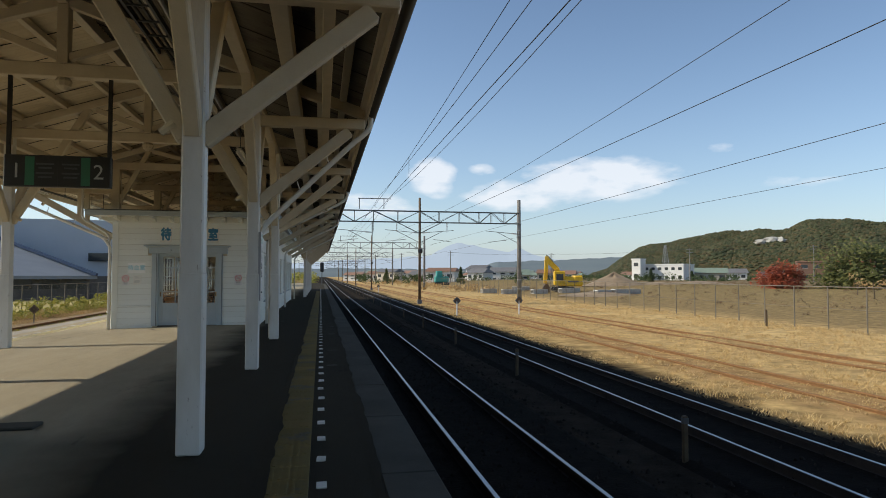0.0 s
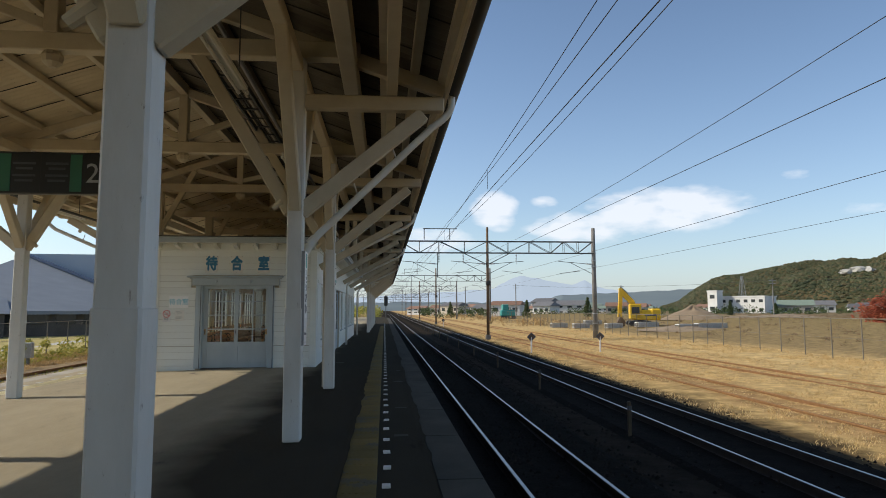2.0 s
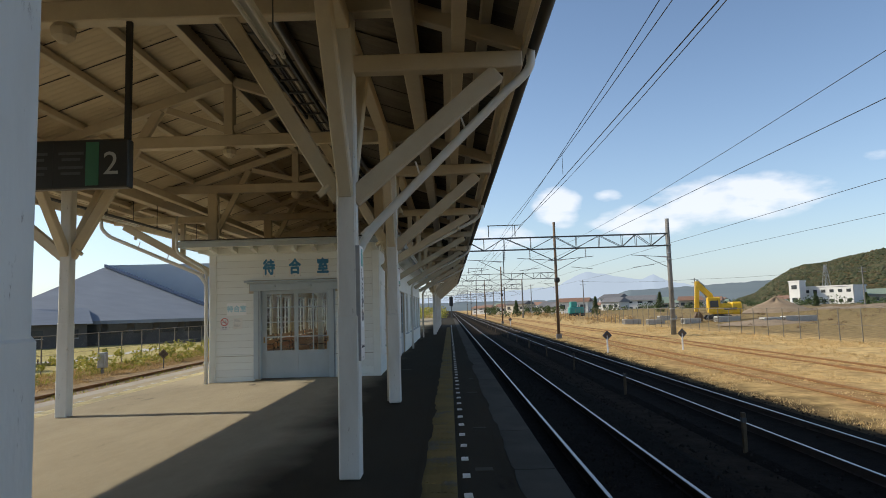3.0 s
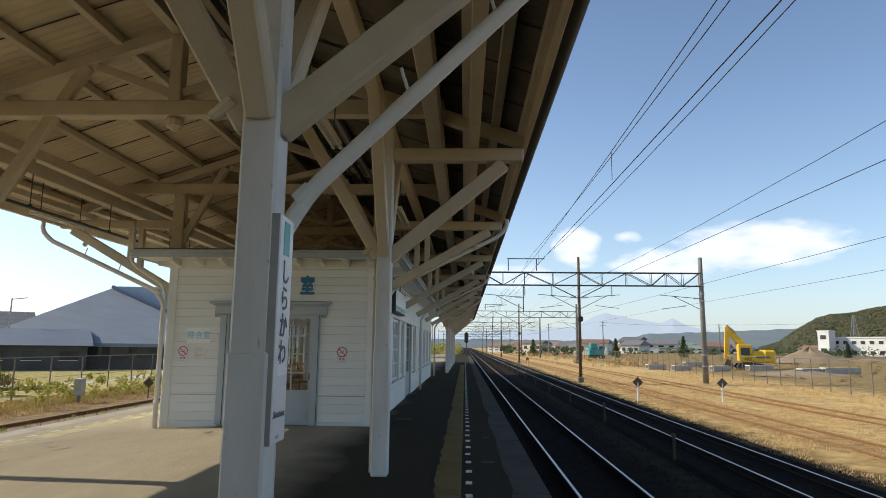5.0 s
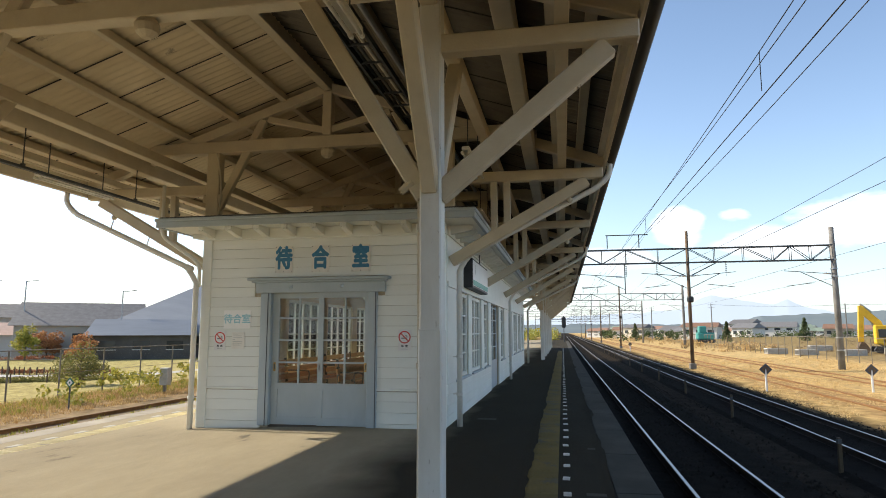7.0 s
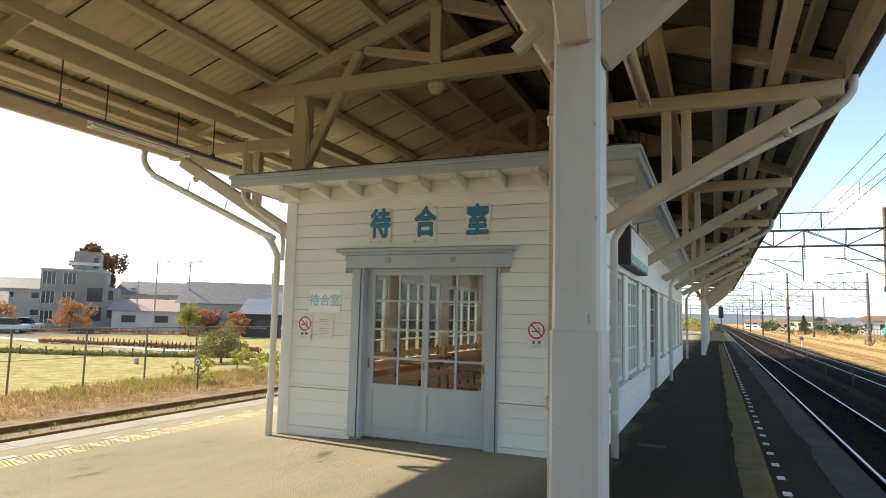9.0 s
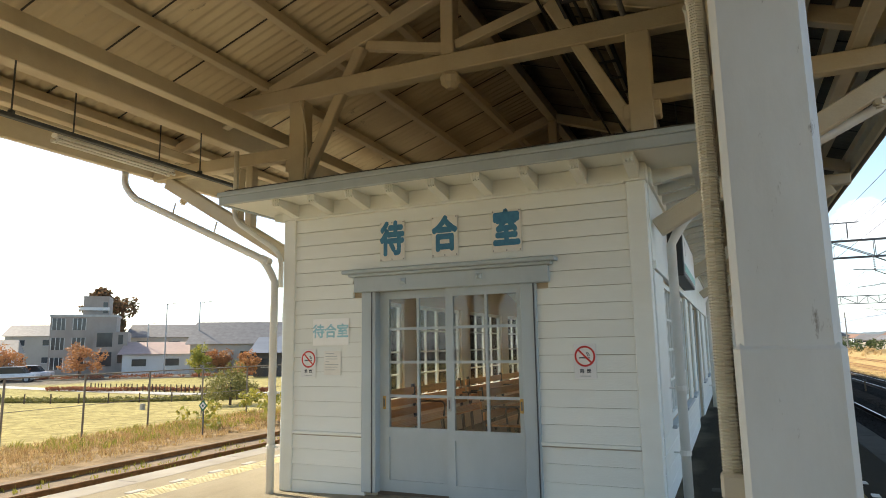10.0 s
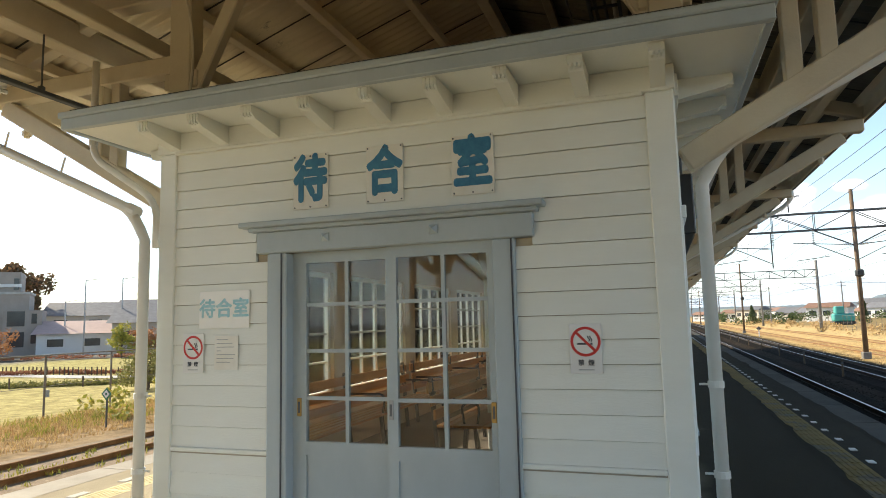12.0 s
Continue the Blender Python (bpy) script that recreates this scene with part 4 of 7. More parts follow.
rings = [[bm.verts.new((-2.880 + (0.021 if k % 2 else 0.018) * math.cos(i * math.tau / seg), 14.33 + (0.021 if k % 2 else 0.018) * math.sin(i * math.tau / seg), z)) for i in range(seg)] for k, z in enumerate(pts)]
for a, b in zip(rings, rings[1:]):
    for i in range(seg):
        bm.faces.new((a[i], a[(i + 1) % seg], b[(i + 1) % seg], b[i]))
cd = thing("conduit", "beige ribbed flexible conduit clipped up the platform post", "conduit")
part("tube", bm, "conduit", cd)
for z in (1.1, 2.2):
    bm = bx(-2.904, -2.850, 14.305, 14.355, z, z + 0.05, 0.006)
    part("clip", bm, "conduit", cd)


def tube_light(x, y0, y1, z, label, rods=True):
    t = thing("fluorescent_light", label, "lamp", x, (y0 + y1) / 2, z, group="canopy lights")
    h = (y1 - y0) / 2
    part("housing", bx(-0.05, 0.05, -h, h, 0.03, 0.08, 0.008), "tube", t)
    for s in (-1, 1):
        bm = bmesh.new()
        rod(bm, (s * 0.045, -h + 0.06, 0), (s * 0.045, h - 0.06, 0), 0.016, 0.016, 10)
        part("tube", bm, "tube", t, "unlit white fluorescent tube", True)
        for e in (-h + 0.03, h - 0.03):
            bm = bmesh.new()
            rod(bm, (s * 0.045, e - 0.025, 0), (s * 0.045, e + 0.025, 0), 0.022, 0.022, 8)
            part("socket", bm, "tube", t)
    if rods:
        for e in (-h + 0.2, h - 0.2):
            bm = bmesh.new()
            rod(bm, (0, e, 0.08), (0, e, u_z(x) + 0.262 - z), 0.008, 0.008, 6)
            part("hanger_rod", bm, "steel_dark", t)


for y0, y1 in ((-1.4, 0.2), (3.1, 4.7), (7.85, 9.5), (12.4, 14.0), (21.6, 23.2)):
    tube_light(-3.32, y0, y1, 3.72, "unlit double tube lamp slung under the canopy")
tube_light(-2.93, 17.2, 18.6, 3.66, "unlit double tube lamp at the waiting room corner")
for y0, y1 in ((7.9, 9.4), (12.3, 13.8), (16.9, 18.4), (21.6, 23.1)):
    tube_light(-8.95, y0, y1, 3.54, "unlit tube lamp under the sunny eaves")
# light rail with hanging rods on the sunny side, and the ladder tray for cables
lr = thing("cable_rail", "dark steel cable rail hung under the sunny eaves", "cable rail", 0, 0, 0)
part("rail_channel", bx(-8.53, -8.47, 2, 19.6, 3.46, 3.50, 0.005), "steel_dark", lr)
for y in (4.5, 7.5, 10.5, 13.6, 16.2, 18.4):
    bm = bmesh.new()
    rod(bm, (-8.5, y, 3.50), (-8.5, y, 4.0), 0.008, 0.008, 6)
    rod(bm, (-8.5, y, 3.49), (-8.5, y, 3.53), 0.03, 0.03, 8)
    part("hanger_rod", bm, "steel_dark", lr)
tray = thing("cable_tray", "galvanised ladder cable tray under the canopy ridge", "cable tray")
for x in (-4.12, -3.82):
    part("side_rail", bx(x - 0.015, x + 0.015, -6, 40, 4.62, 4.70), "steel_dark", tray)
rung = bpy.data.meshes.new("rung")
sb = bx(-4.11, -3.83, -0.012, 0.012, 4.63, 4.655)
sb.to_mesh(rung)
sb.free()
rung.materials.append(M["steel_dark"])
for k in range(92):
    piece("rung", rung, tray, 0, -6 + k * 0.5, 0)
for k, (x, z, r) in enumerate(((-4.05, 4.68, 0.022), (-3.98, 4.675, 0.018), (-3.90, 4.68, 0.025), (-3.60, 4.52, 0.03), (-4.3, 4.60, 0.014))):
    bm = bmesh.new()
    pipe_run(bm, [(x + 0.03 * math.sin(q * 0.9 + k), -6 + q * 2.0, z + 0.015 * math.sin(q * 1.7 + k * 2)) for q in range(24)], r, 6)
    part("cable", bm, ("black", "steel_dark", "conduit", "galv", "black")[k], tray, smooth=True)
# loose wires at the truss by the waiting room
for k, (a, b, c) in enumerate((((-7.28, 18.7, 4.3), (-7.1, 18.72, 3.7), (-7.18, 18.6, 3.12)),)):
    bm = pipe_run(bmesh.new(), arc(a, b, c, 8), 0.012, 6)
    tagged(part("loose_wire", bm, "conduit"), "thin pale cable looped down from the truss", "cable")

# plain unseen wall added behind the walk to block light under the canopy
tagged(part("wall_south", bx(-9.7, -1.0, -10.6, -10.4, -0.4, 5.6), "floor_in"), "added unseen dark wall blocking light behind the walk", "wall", kind="structure")


# ---------------------------------------------------------------- waiting room
WX0, WX1, WY0, WY1 = -7.36, -3.46, 18.6, 37.7
room = thing("waiting_room", "white clapboard waiting room with grey door and long windows", "waiting room", kind="structure")
T = 0.14


def board_mesh(length, height, lap=0.012):
    """One clapboard, lying along x, thicker at its lower edge."""
    bm = bmesh.new()
    v = [bm.verts.new(p) for p in ((0, -0.022 - lap, 0.004), (length, -0.022 - lap, 0.004), (length, -0.020, height), (0, -0.020, height), (0, 0, 0.004), (length, 0, 0.004), (length, 0, height), (0, 0, height))]
    for q in ((0, 1, 2, 3), (4, 7, 6, 5), (0, 4, 5, 1), (3, 2, 6, 7), (0, 3, 7, 4), (1, 5, 6, 2)):
        bm.faces.new([v[i] for i in q])
    me = bpy.data.meshes.new("clapboard")
    bm.to_mesh(me)
    bm.free()
    me.materials.append(M["siding"])
    return me


def clad(wall, x0, x1, z0, z1, step, side="front", at=0.0):
    """Clapboards on a wall from z0 to z1."""
    n = max(1, round((z1 - z0) / step))
    h = (z1 - z0) / n
    me = board_mesh(x1 - x0, h - 0.0005)
    if side == "front":
        part("backing", bx(x0, x1, at - 0.004, at, z0, z1), "backing", wall)
    for k in range(n):
        if side == "front":
            piece("clapboard", me, wall, x0, at, z0 + k * h)
        else:
            piece("clapboard", me, wall, at, x0, z0 + k * h, math.pi / 2)


# front wall with the door opening
front = thing("front_wall", "", "", 0, 0, 0)
front.parent = room
DX0, DX1, DZ = -6.20, -4.60, 2.0
bm = bmesh.new()
box(bm, WX0 + 0.02, DX0, WY0 + 0.005, WY0 + T, -0.1, 3.0)
box(bm, DX1, WX1 - 0.02, WY0 + 0.005, WY0 + T, -0.1, 3.0)
box(bm, DX0, DX1, WY0 + 0.005, WY0 + T, DZ, 3.0)
part("wall_core", bm, "wall_in", front)
for x0, x1 in ((-7.195, -6.31), (-4.49, -3.62)):
    clad(front, x0, x1, 0.56, 1.93, 0.15, at=WY0)
    clad(front, x0, x1, 0.06, 0.535, 0.16, at=WY0)
    part("dado_rail", bx(x0, x1, WY0 - 0.05, WY0, 0.53, 0.563, 0.006), "siding", front)
    # strip in the gap tone, stands in for shade below the rail
    part("dado_gap", bx(x0, x1, WY0 - 0.034, WY0, 0.518, 0.53), "backing", front)
    part("plinth", bx(x0, x1, WY0 - 0.03, WY0, -0.08, 0.058), "siding", front)
for x0, x1 in ((-7.195, -6.45), (-4.36, -3.62)):
    clad(front, x0, x1, 1.93, 2.23, 0.15, at=WY0)
clad(front, -7.195, -3.62, 2.23, 2.83, 0.15, at=WY0)
part("corner_board", bx(-7.355, -7.195, WY0 - 0.045, WY0 + 0.1, -0.06, 2.84, 0.008), "siding", front)
part("corner_board", bx(-3.62, -3.45, WY0 - 0.045, WY0 + 0.1, 0.0, 2.84, 0.008), "siding", front)
part("frieze", bx(-7.38, -3.44, WY0 - 0.055, WY0 + 0.1, 2.84, 3.0, 0.006), "siding", front)
part("frieze_bead", bx(-7.2, -3.63, WY0 - 0.062, WY0 - 0.02, 2.825, 2.85, 0.006), "siding", front)
# cornice shelf all round, with brackets below
OV = 0.48
cornice = thing("cornice", "", "", 0, 0, 0)
cornice.parent = room
bm = bmesh.new()
box(bm, WX0 - OV - 0.03, WX1 + OV + 0.02, WY0 - OV, WY1 + OV, 3.0, 3.035)
part("soffit", bm, "siding", cornice)
bm = bmesh.new()
for x0, x1, y0, y1 in ((WX0 - OV - 0.05, WX1 + OV + 0.04, WY0 - OV - 0.03, WY0 - OV + 0.02), (WX0 - OV - 0.05, WX1 + OV + 0.04, WY1 + OV - 0.02, WY1 + OV + 0.03),
                       (WX0 - OV - 0.05, WX0 - OV, WY0 - OV + 0.02, WY1 + OV - 0.02), (WX1 + OV - 0.01, WX1 + OV + 0.04, WY0 - OV + 0.02, WY1 + OV - 0.02)):
    box(bm, x0, x1, y0, y1, 2.985, 3.075, 0.006)
    box(bm, x0 - 0.02, x1 + 0.02, y0 - 0.02, y1 + 0.02, 3.075, 3.125, 0.01)
part("fascia_moulding", bm, "trim_grey", cornice)
bm = bmesh.new()
box(bm, WX0 - OV, WX1 + OV, WY0 - OV, WY1 + OV, 3.126, 3.15)
part("lid", bm, "sheet_top", cornice)
mod = bpy.data.meshes.new("modillion")
bm = bmesh.new()
prof = [(0.0, 0.0), (-0.36, 0.0), (-0.36, -0.05), (-0.31, -0.085), (-0.12, -0.12), (0.0, -0.14)]
va = [bm.verts.new((-0.045, y, z)) for y, z in prof]
vb = [bm.verts.new((0.045, y, z)) for y, z in prof]
bm.faces.new(va)
bm.faces.new(vb[::-1])
for i in range(len(prof)):
    j = (i + 1) % len(prof)
    bm.faces.new((va[j], va[i], vb[i], vb[j]))
for k in (-0.025, 0.0, 0.025):
    box(bm, k - 0.006, k + 0.006, -0.366, -0.30, -0.075, -0.005)
bmesh.ops.recalc_face_normals(bm, faces=bm.faces)
bm.to_mesh(mod)
bm.free()
mod.materials.append(M["siding"])
for k in range(9):
    piece("modillion", mod, cornice, -7.195 + k * 0.457, WY0 - 0.05, 2.999)
for k in range(41):
    piece("modillion", mod, cornice, WX1 + 0.02, WY0 + 0.3 + k * 0.457, 2.999, math.pi / 2)
    piece("modillion", mod, cornice, WX0 - 0.02, WY0 + 0.3 + k * 0.457, 2.999, -math.pi / 2)


def sash(parent, y0, y1, z0, z1, x, cols, rows, nz, material="siding"):
    """A window in a side wall: frame, bars and panes (in the plane x)."""
    w = thing("window", "", "", 0, 0, 0)
    w.parent = parent
    bm = bmesh.new()
    f = 0.055
    for a, b, c, d in ((y0, y0 + f, z0, z1), (y1 - f, y1, z0, z1), (y0 + f, y1 - f, z0, z0 + f), (y0 + f, y1 - f, z1 - f, z1)):
        box(bm, x - 0.035, x + 0.035, a, b, c, d)
    part("window_frame", bm, material, w)
    bm = bmesh.new()
    for k in range(1, cols):
        y = y0 + f + (y1 - y0 - 2 * f) * k / cols
        g = 0.03 if k * 2 == cols else 0.013
        box(bm, x - 0.02, x + 0.02, y - g, y + g, z0 + f, z1 - f)
    for k in range(1, rows):
        z = z0 + f + (z1 - z0 - 2 * f) * k / rows
        box(bm, x - 0.016, x + 0.016, y0 + f, y1 - f, z - 0.012, z + 0.012)
    part("glazing_bars", bm, material, w)
    g = part("pane", bx(x - 0.003, x + 0.003, y0 + f, y1 - f, z0 + f, z1 - f), "glass", w)
    g.visible_shadow = False
    return w


def side_wall(name, x, outward, wins, door=None):
    """A long wall with windows between posts; the openings go through it."""
    wl_ = thing(name, "", "", 0, 0, 0)
    wl_.parent = room
    xi = x - outward * T
    a, b = min(x, xi), max(x, xi)
    bm = bmesh.new()
    cur = WY0 + T
    ops = sorted([(y0, y1, 0.64) for y0, y1 in wins] + ([(door[0], door[1], 0.0)] if door else []))
    for y0, y1, zb in ops:
        box(bm, a + 0.01, b - 0.01, cur, y0, -0.1, 3.0)
        if zb:
            box(bm, a + 0.01, b - 0.01, y0, y1, -0.1, zb)
        box(bm, a + 0.01, b - 0.01, y0, y1, 2.05, 3.0)
        cur = y1
    box(bm, a + 0.01, b - 0.01, cur, WY1, -0.1, 3.0)
    part("wall_core", bm, "wall_in", wl_)
    # cladding: low boards, plain posts, frieze
    step, me = 0.15, None
    lo = [(WY0 + 0.1, WY1)] if not door else [(WY0 + 0.1, door[0]), (door[1], WY1)]
    out = x - outward * 0.006
    for y0, y1 in lo:
        bm = bmesh.new()
        for k in range(4):
            box(bm, min(out, out + outward * 0.024), max(out, out + outward * 0.024), y0, y1, 0.02 + k * 0.15, 0.166 + k * 0.15, 0.003)
        part("low_boards", bm, "siding", wl_)
    bm = bmesh.new()
    box(bm, min(out, out + outward * 0.05), max(out, out + outward * 0.05), WY0 + 0.1, WY1, 2.06, 2.14, 0.005)
    box(bm, min(out, out + outward * 0.025), max(out, out + outward * 0.025), WY0 + 0.1, WY1, 2.14, 2.84, 0.004)
    box(bm, min(out, out + outward * 0.05), max(out, out + outward * 0.05), WY0 + 0.1, WY1, 2.84, 2.99, 0.004)
    part("upper_boards", bm, "siding", wl_)
    cur = WY0 + 0.1
    for y0, y1, zb in ops + [(WY1, WY1, 1)]:
        part("wall_post", bx(min(out, out + outward * 0.03), max(out, out + outward * 0.03), cur + 0.001, y0 - 0.001, 0.62, 2.06, 0.006), "siding", wl_)
        cur = y1
    for y0, y1 in wins:
        sash(wl_, y0, y1, 0.64, 2.05, (x + xi) / 2 + outward * 0.02, 2 if y1 - y0 < 1.2 else 4, 4, 0)
        part("window_sill", bx(min(out, out + outward * 0.07), max(out, out + outward * 0.07), y0 - 0.03, y1 + 0.03, 0.605, 0.64, 0.006), "trim_grey", wl_)
    if door:
        y0, y1 = door
        xd = (x + xi) / 2
        bm = bmesh.new()
        box(bm, xd - 0.02, xd + 0.02, y0, y1, 0.0, 0.68, 0.004)
        for c in (y0, (y0 + y1) / 2 - 0.05, y1 - 0.1):
            box(bm, xd - 0.022, xd + 0.022, c, c + 0.1, 0.68, 2.05, 0.003)
        for z in (1.0, 1.33, 1.66, 1.97):
            box(bm, xd - 0.015, xd + 0.015, y0 + 0.1, y1 - 0.1, z, z + 0.025)
        part("side_door_leaf", bm, "trim_grey", wl_)
        g = part("pane", bx(xd - 0.003, xd + 0.003, y0 + 0.1, y1 - 0.1, 0.68, 2.0), "glass", wl_)
        g.visible_shadow = False


side_wall("side_wall_track", WX1, 1, ((19.5, 20.9), (21.3, 22.75), (23.2, 24.05), (27.0, 28.1), (29.4, 31.1), (31.6, 33.3), (33.8, 35.4), (35.8, 37.3)), (24.6, 26.5))
side_wall("side_wall_sunny", WX0, -1, ((19.4, 21.2), (21.6, 23.4), (23.8, 25.6), (26.0, 27.8), (28.2, 30.0), (30.4, 32.2), (32.6, 34.4), (34.9, 36.8)))
bm = bmesh.new()
for x0, x1, z0, z1 in ((WX0, -6.4, -0.1, 3.0), (-4.4, WX1, -0.1, 3.0), (-6.4, -4.4, 2.0, 3.0), (-6.4, -4.4, -0.1, 0.8)):
    box(bm, x0, x1, WY1 - T, WY1, z0, z1)
part("end_wall", bm, "wall_in", room)
bm = bmesh.new()
for k in range(5):
    box(bm, -6.4 + k * 0.49, -6.36 + k * 0.49, WY1 - 0.1, WY1 - 0.05, 0.8, 2.0)
for z in (0.8, 1.2, 1.6, 1.96):
    box(bm, -6.4, -4.4, WY1 - 0.09, WY1 - 0.06, z, z + 0.035)
part("end_window_bars", bm, "siding", room)
part("inner_floor", bx(WX0 + 0.1, WX1 - 0.1, WY0 + 0.05, WY1 - 0.05, -0.12, 0.012), "floor_in", room)
part("inner_ceiling", bx(WX0 + 0.05, WX1 - 0.05, WY0 + 0.05, WY1 - 0.05, 2.72, 2.78), "ceil_in", room)
for y in (21.5, 25.5, 29.5, 33.5):
    part("inner_post", bx(-5.47, -5.33, y - 0.07, y + 0.07, 0.012, 2.72, 0.01), "siding", room)
    for s in (-1, 1):
        bm = bmesh.new()
        beam(bm, (CX, y + s * 0.05, 1.95), (CX, y + s * 0.75, 2.68), 0.09, 0.1)
        part("inner_brace", bm, "siding", room)
        bm = bmesh.new()
        beam(bm, (CX + s * 0.05, y, 1.95), (CX + s * 0.75, y, 2.68), 0.09, 0.1)
        part("inner_brace", bm, "siding", room)

# front door: casing, entablature, two sliding leaves
door = thing("door_1", "closed grey double sliding door with twelve-pane glazing", "door", 0, WY0, 0, kind="structure")
part("casing", bx(-6.335, -6.17, -0.06, 0.10, 0.0, 1.985, 0.008), "trim_grey", door)
part("casing", bx(-4.625, -4.475, -0.06, 0.10, 0.0, 1.985, 0.008), "trim_grey", door)
part("casing_line", bx(-6.215, -6.205, -0.068, -0.055, 0.0, 1.98), "ink", door)
part("casing_line", bx(-4.50, -4.49, -0.068, -0.055, 0.0, 1.98), "ink", door)
bm = bmesh.new()
box(bm, -6.42, -4.345, -0.075, 0.02, 1.985, 2.145, 0.008)
part("lintel", bm, "trim_grey", door)
bm = bmesh.new()
box(bm, -6.47, -4.31, -0.11, 0.02, 2.145, 2.175, 0.006)
box(bm, -6.53, -4.265, -0.15, 0.02, 2.175, 2.215, 0.008)
part("lintel_cap", bm, "trim_grey", door)
for x in (-5.84, -5.02):
    bm = bmesh.new()
    box(bm, x - 0.03, x + 0.03, -0.085, -0.07, 2.045, 2.105)
    v = [bm.verts.new(p) for p in ((x - 0.03, -0.085, 2.045), (x + 0.03, -0.085, 2.045), (x + 0.03, -0.085, 2.105), (x - 0.03, -0.085, 2.105), (x, -0.115, 2.075))]
    for i in range(4):
        bm.faces.new((v[i], v[(i + 1) % 4], v[4]))
    part("boss", bm, "trim_grey", door)
for x0, x1, y, gx0, gx1, mx in ((-6.17, -5.385, 0.035, -6.06, -5.425, -5.735), (-5.40, -4.62, -0.012, -5.325, -4.675, -4.985)):
    leaf = part("leaf", bmesh.new(), "trim_grey", door)
    bm = bmesh.new()
    box(bm, x0, gx0, y, y + 0.04, 0.01, 1.985)
    box(bm, gx1, x1, y, y + 0.04, 0.01, 1.985)
    box(bm, gx0, gx1, y, y + 0.04, 1.905, 1.985)
    box(bm, gx0, gx1, y, y + 0.04, 0.53, 0.625)
    box(bm, gx0, gx1, y, y + 0.04, 0.01, 0.12)
    box(bm, gx0, gx1, y + 0.014, y + 0.03, 0.12, 0.53)
    bm.to_mesh(leaf.data)
    bm.free()
    bm = bmesh.new()
    box(bm, mx - 0.013, mx + 0.013, y + 0.004, y + 0.036, 0.625, 1.905)
    for z in (0.93, 1.265, 1.60):
        box(bm, gx0, gx1, y + 0.006, y + 0.034, z - 0.013, z + 0.013)
    part("glazing_bar", bm, "trim_grey", leaf)
    zz = [0.625, 0.93, 1.265, 1.60, 1.905]
    for cx0, cx1 in ((gx0, mx), (mx, gx1)):
        for z0, z1 in zip(zz, zz[1:]):
            g = part("pane", bx(cx0 + 0.002, cx1 - 0.002, y + 0.018, y + 0.022, z0 + 0.002, z1 - 0.002), "glass", leaf)
            g.visible_shadow = False
for x, y, material in ((-6.115, 0.03, "brass"), (-4.655, -0.016, "brass"), (-5.375, -0.016, "galv")):
    bm = bx(x - 0.017, x + 0.017, y - 0.004, y + 0.006, 0.80, 0.93, 0.003)
    h = part("pull_plate", bm, material, door, "worn brass finger pull" if material == "brass" else "grey lock plate")
    part("pull_recess", bx(x - 0.008, x + 0.008, y - 0.006, y, 0.825, 0.905), "ink", h)

# benches inside
def bench(x, y, length, facing, label):
    t = thing("bench", label, "bench", x, y, 0.012, group="waiting room benches")
    s = facing
    for k in range(5):
        part("seat_slat", bx(min(s * (k * 0.085), s * (k * 0.085 + 0.072)), max(s * (k * 0.085), s * (k * 0.085 + 0.072)), -length / 2, length / 2, 0.41, 0.435, 0.004), "bench", t)
    for k in range(3):
        bm = bmesh.new()
        beam(bm, (-s * (0.02 + k * 0.035), -length / 2, 0.53 + k * 0.13), (-s * (0.02 + k * 0.035), length / 2, 0.53 + k * 0.13), 0.025, 0.10, 0.004)
        part("back_slat", bm, "bench", t)
    for q in (-1, 0, 1):
        y0 = q * (length / 2 - 0.12)
        bm = bmesh.new()
        beam(bm, (s * 0.40, y0, 0.0), (s * 0.36, y0, 0.41), 0.04, 0.04)
        beam(bm, (-s * 0.02, y0, 0.0), (-s * 0.10, y0, 0.88), 0.04, 0.04)
        part("leg", bm, "black", t)
        bm = bmesh.new()
        pipe_run(bm, [(s * 0.38, y0, 0.42)] + arc((s * 0.40, y0, 0.55), (s * 0.42, y0, 0.66), (s * 0.28, y0, 0.64), 4) + [(-s * 0.08, y0, 0.64)], 0.014, 6)
        part("armrest", bm, "black", t)


for y in (21.25, 25.1, 28.9):
    bench(-7.02, y, 3.7, 1, "varnished slatted wooden bench along the sunny windows")
for y in (22.4, 26.4):
    bench(-5.75, y, 3.7, 1, "varnished slatted wooden bench in mid room")
for y in (22.4, 26.4):
    bench(-5.12, y, 3.7, -1, "varnished slatted wooden bench in mid room")
for y in (22.2, 28.6):
    bench(-3.82, y, 2.4, -1, "varnished slatted wooden bench under the track windows")

# ---------------------------------------------------------------- signs and notices
# three boards with one character each over the door
for k, (x0, x1, ch) in enumerate(((-6.125, -5.835, "待"), (-5.53, -5.245, "合"), (-4.89, -4.595, "室"))):
    s = thing("character_board", "white board with one blue brushed character over the door", "sign", (x0 + x1) / 2, WY0 - 0.037, 2.50, group="waiting room sign")
    hw = (x1 - x0) / 2
    part("board", bx(-hw, hw, -0.006, 0.004, -0.205, 0.205, 0.002), "paper_old", s)
    words("character", ch, 0.33, "blue_ink", s, pose(0, -0.0075, 0.0, 90) @ Matrix.Diagonal((0.84, 1.10, 1, 1)), 0.015, 0.0006)
    for x in (-hw + 0.015, 0, hw - 0.015):
        for z in (-0.19, 0.19):
            bm = rod(bmesh.new(), (x, -0.006, z), (x, -0.011, z), 0.006, 0.006, 6)
            part("tack", bm, "ink", s)
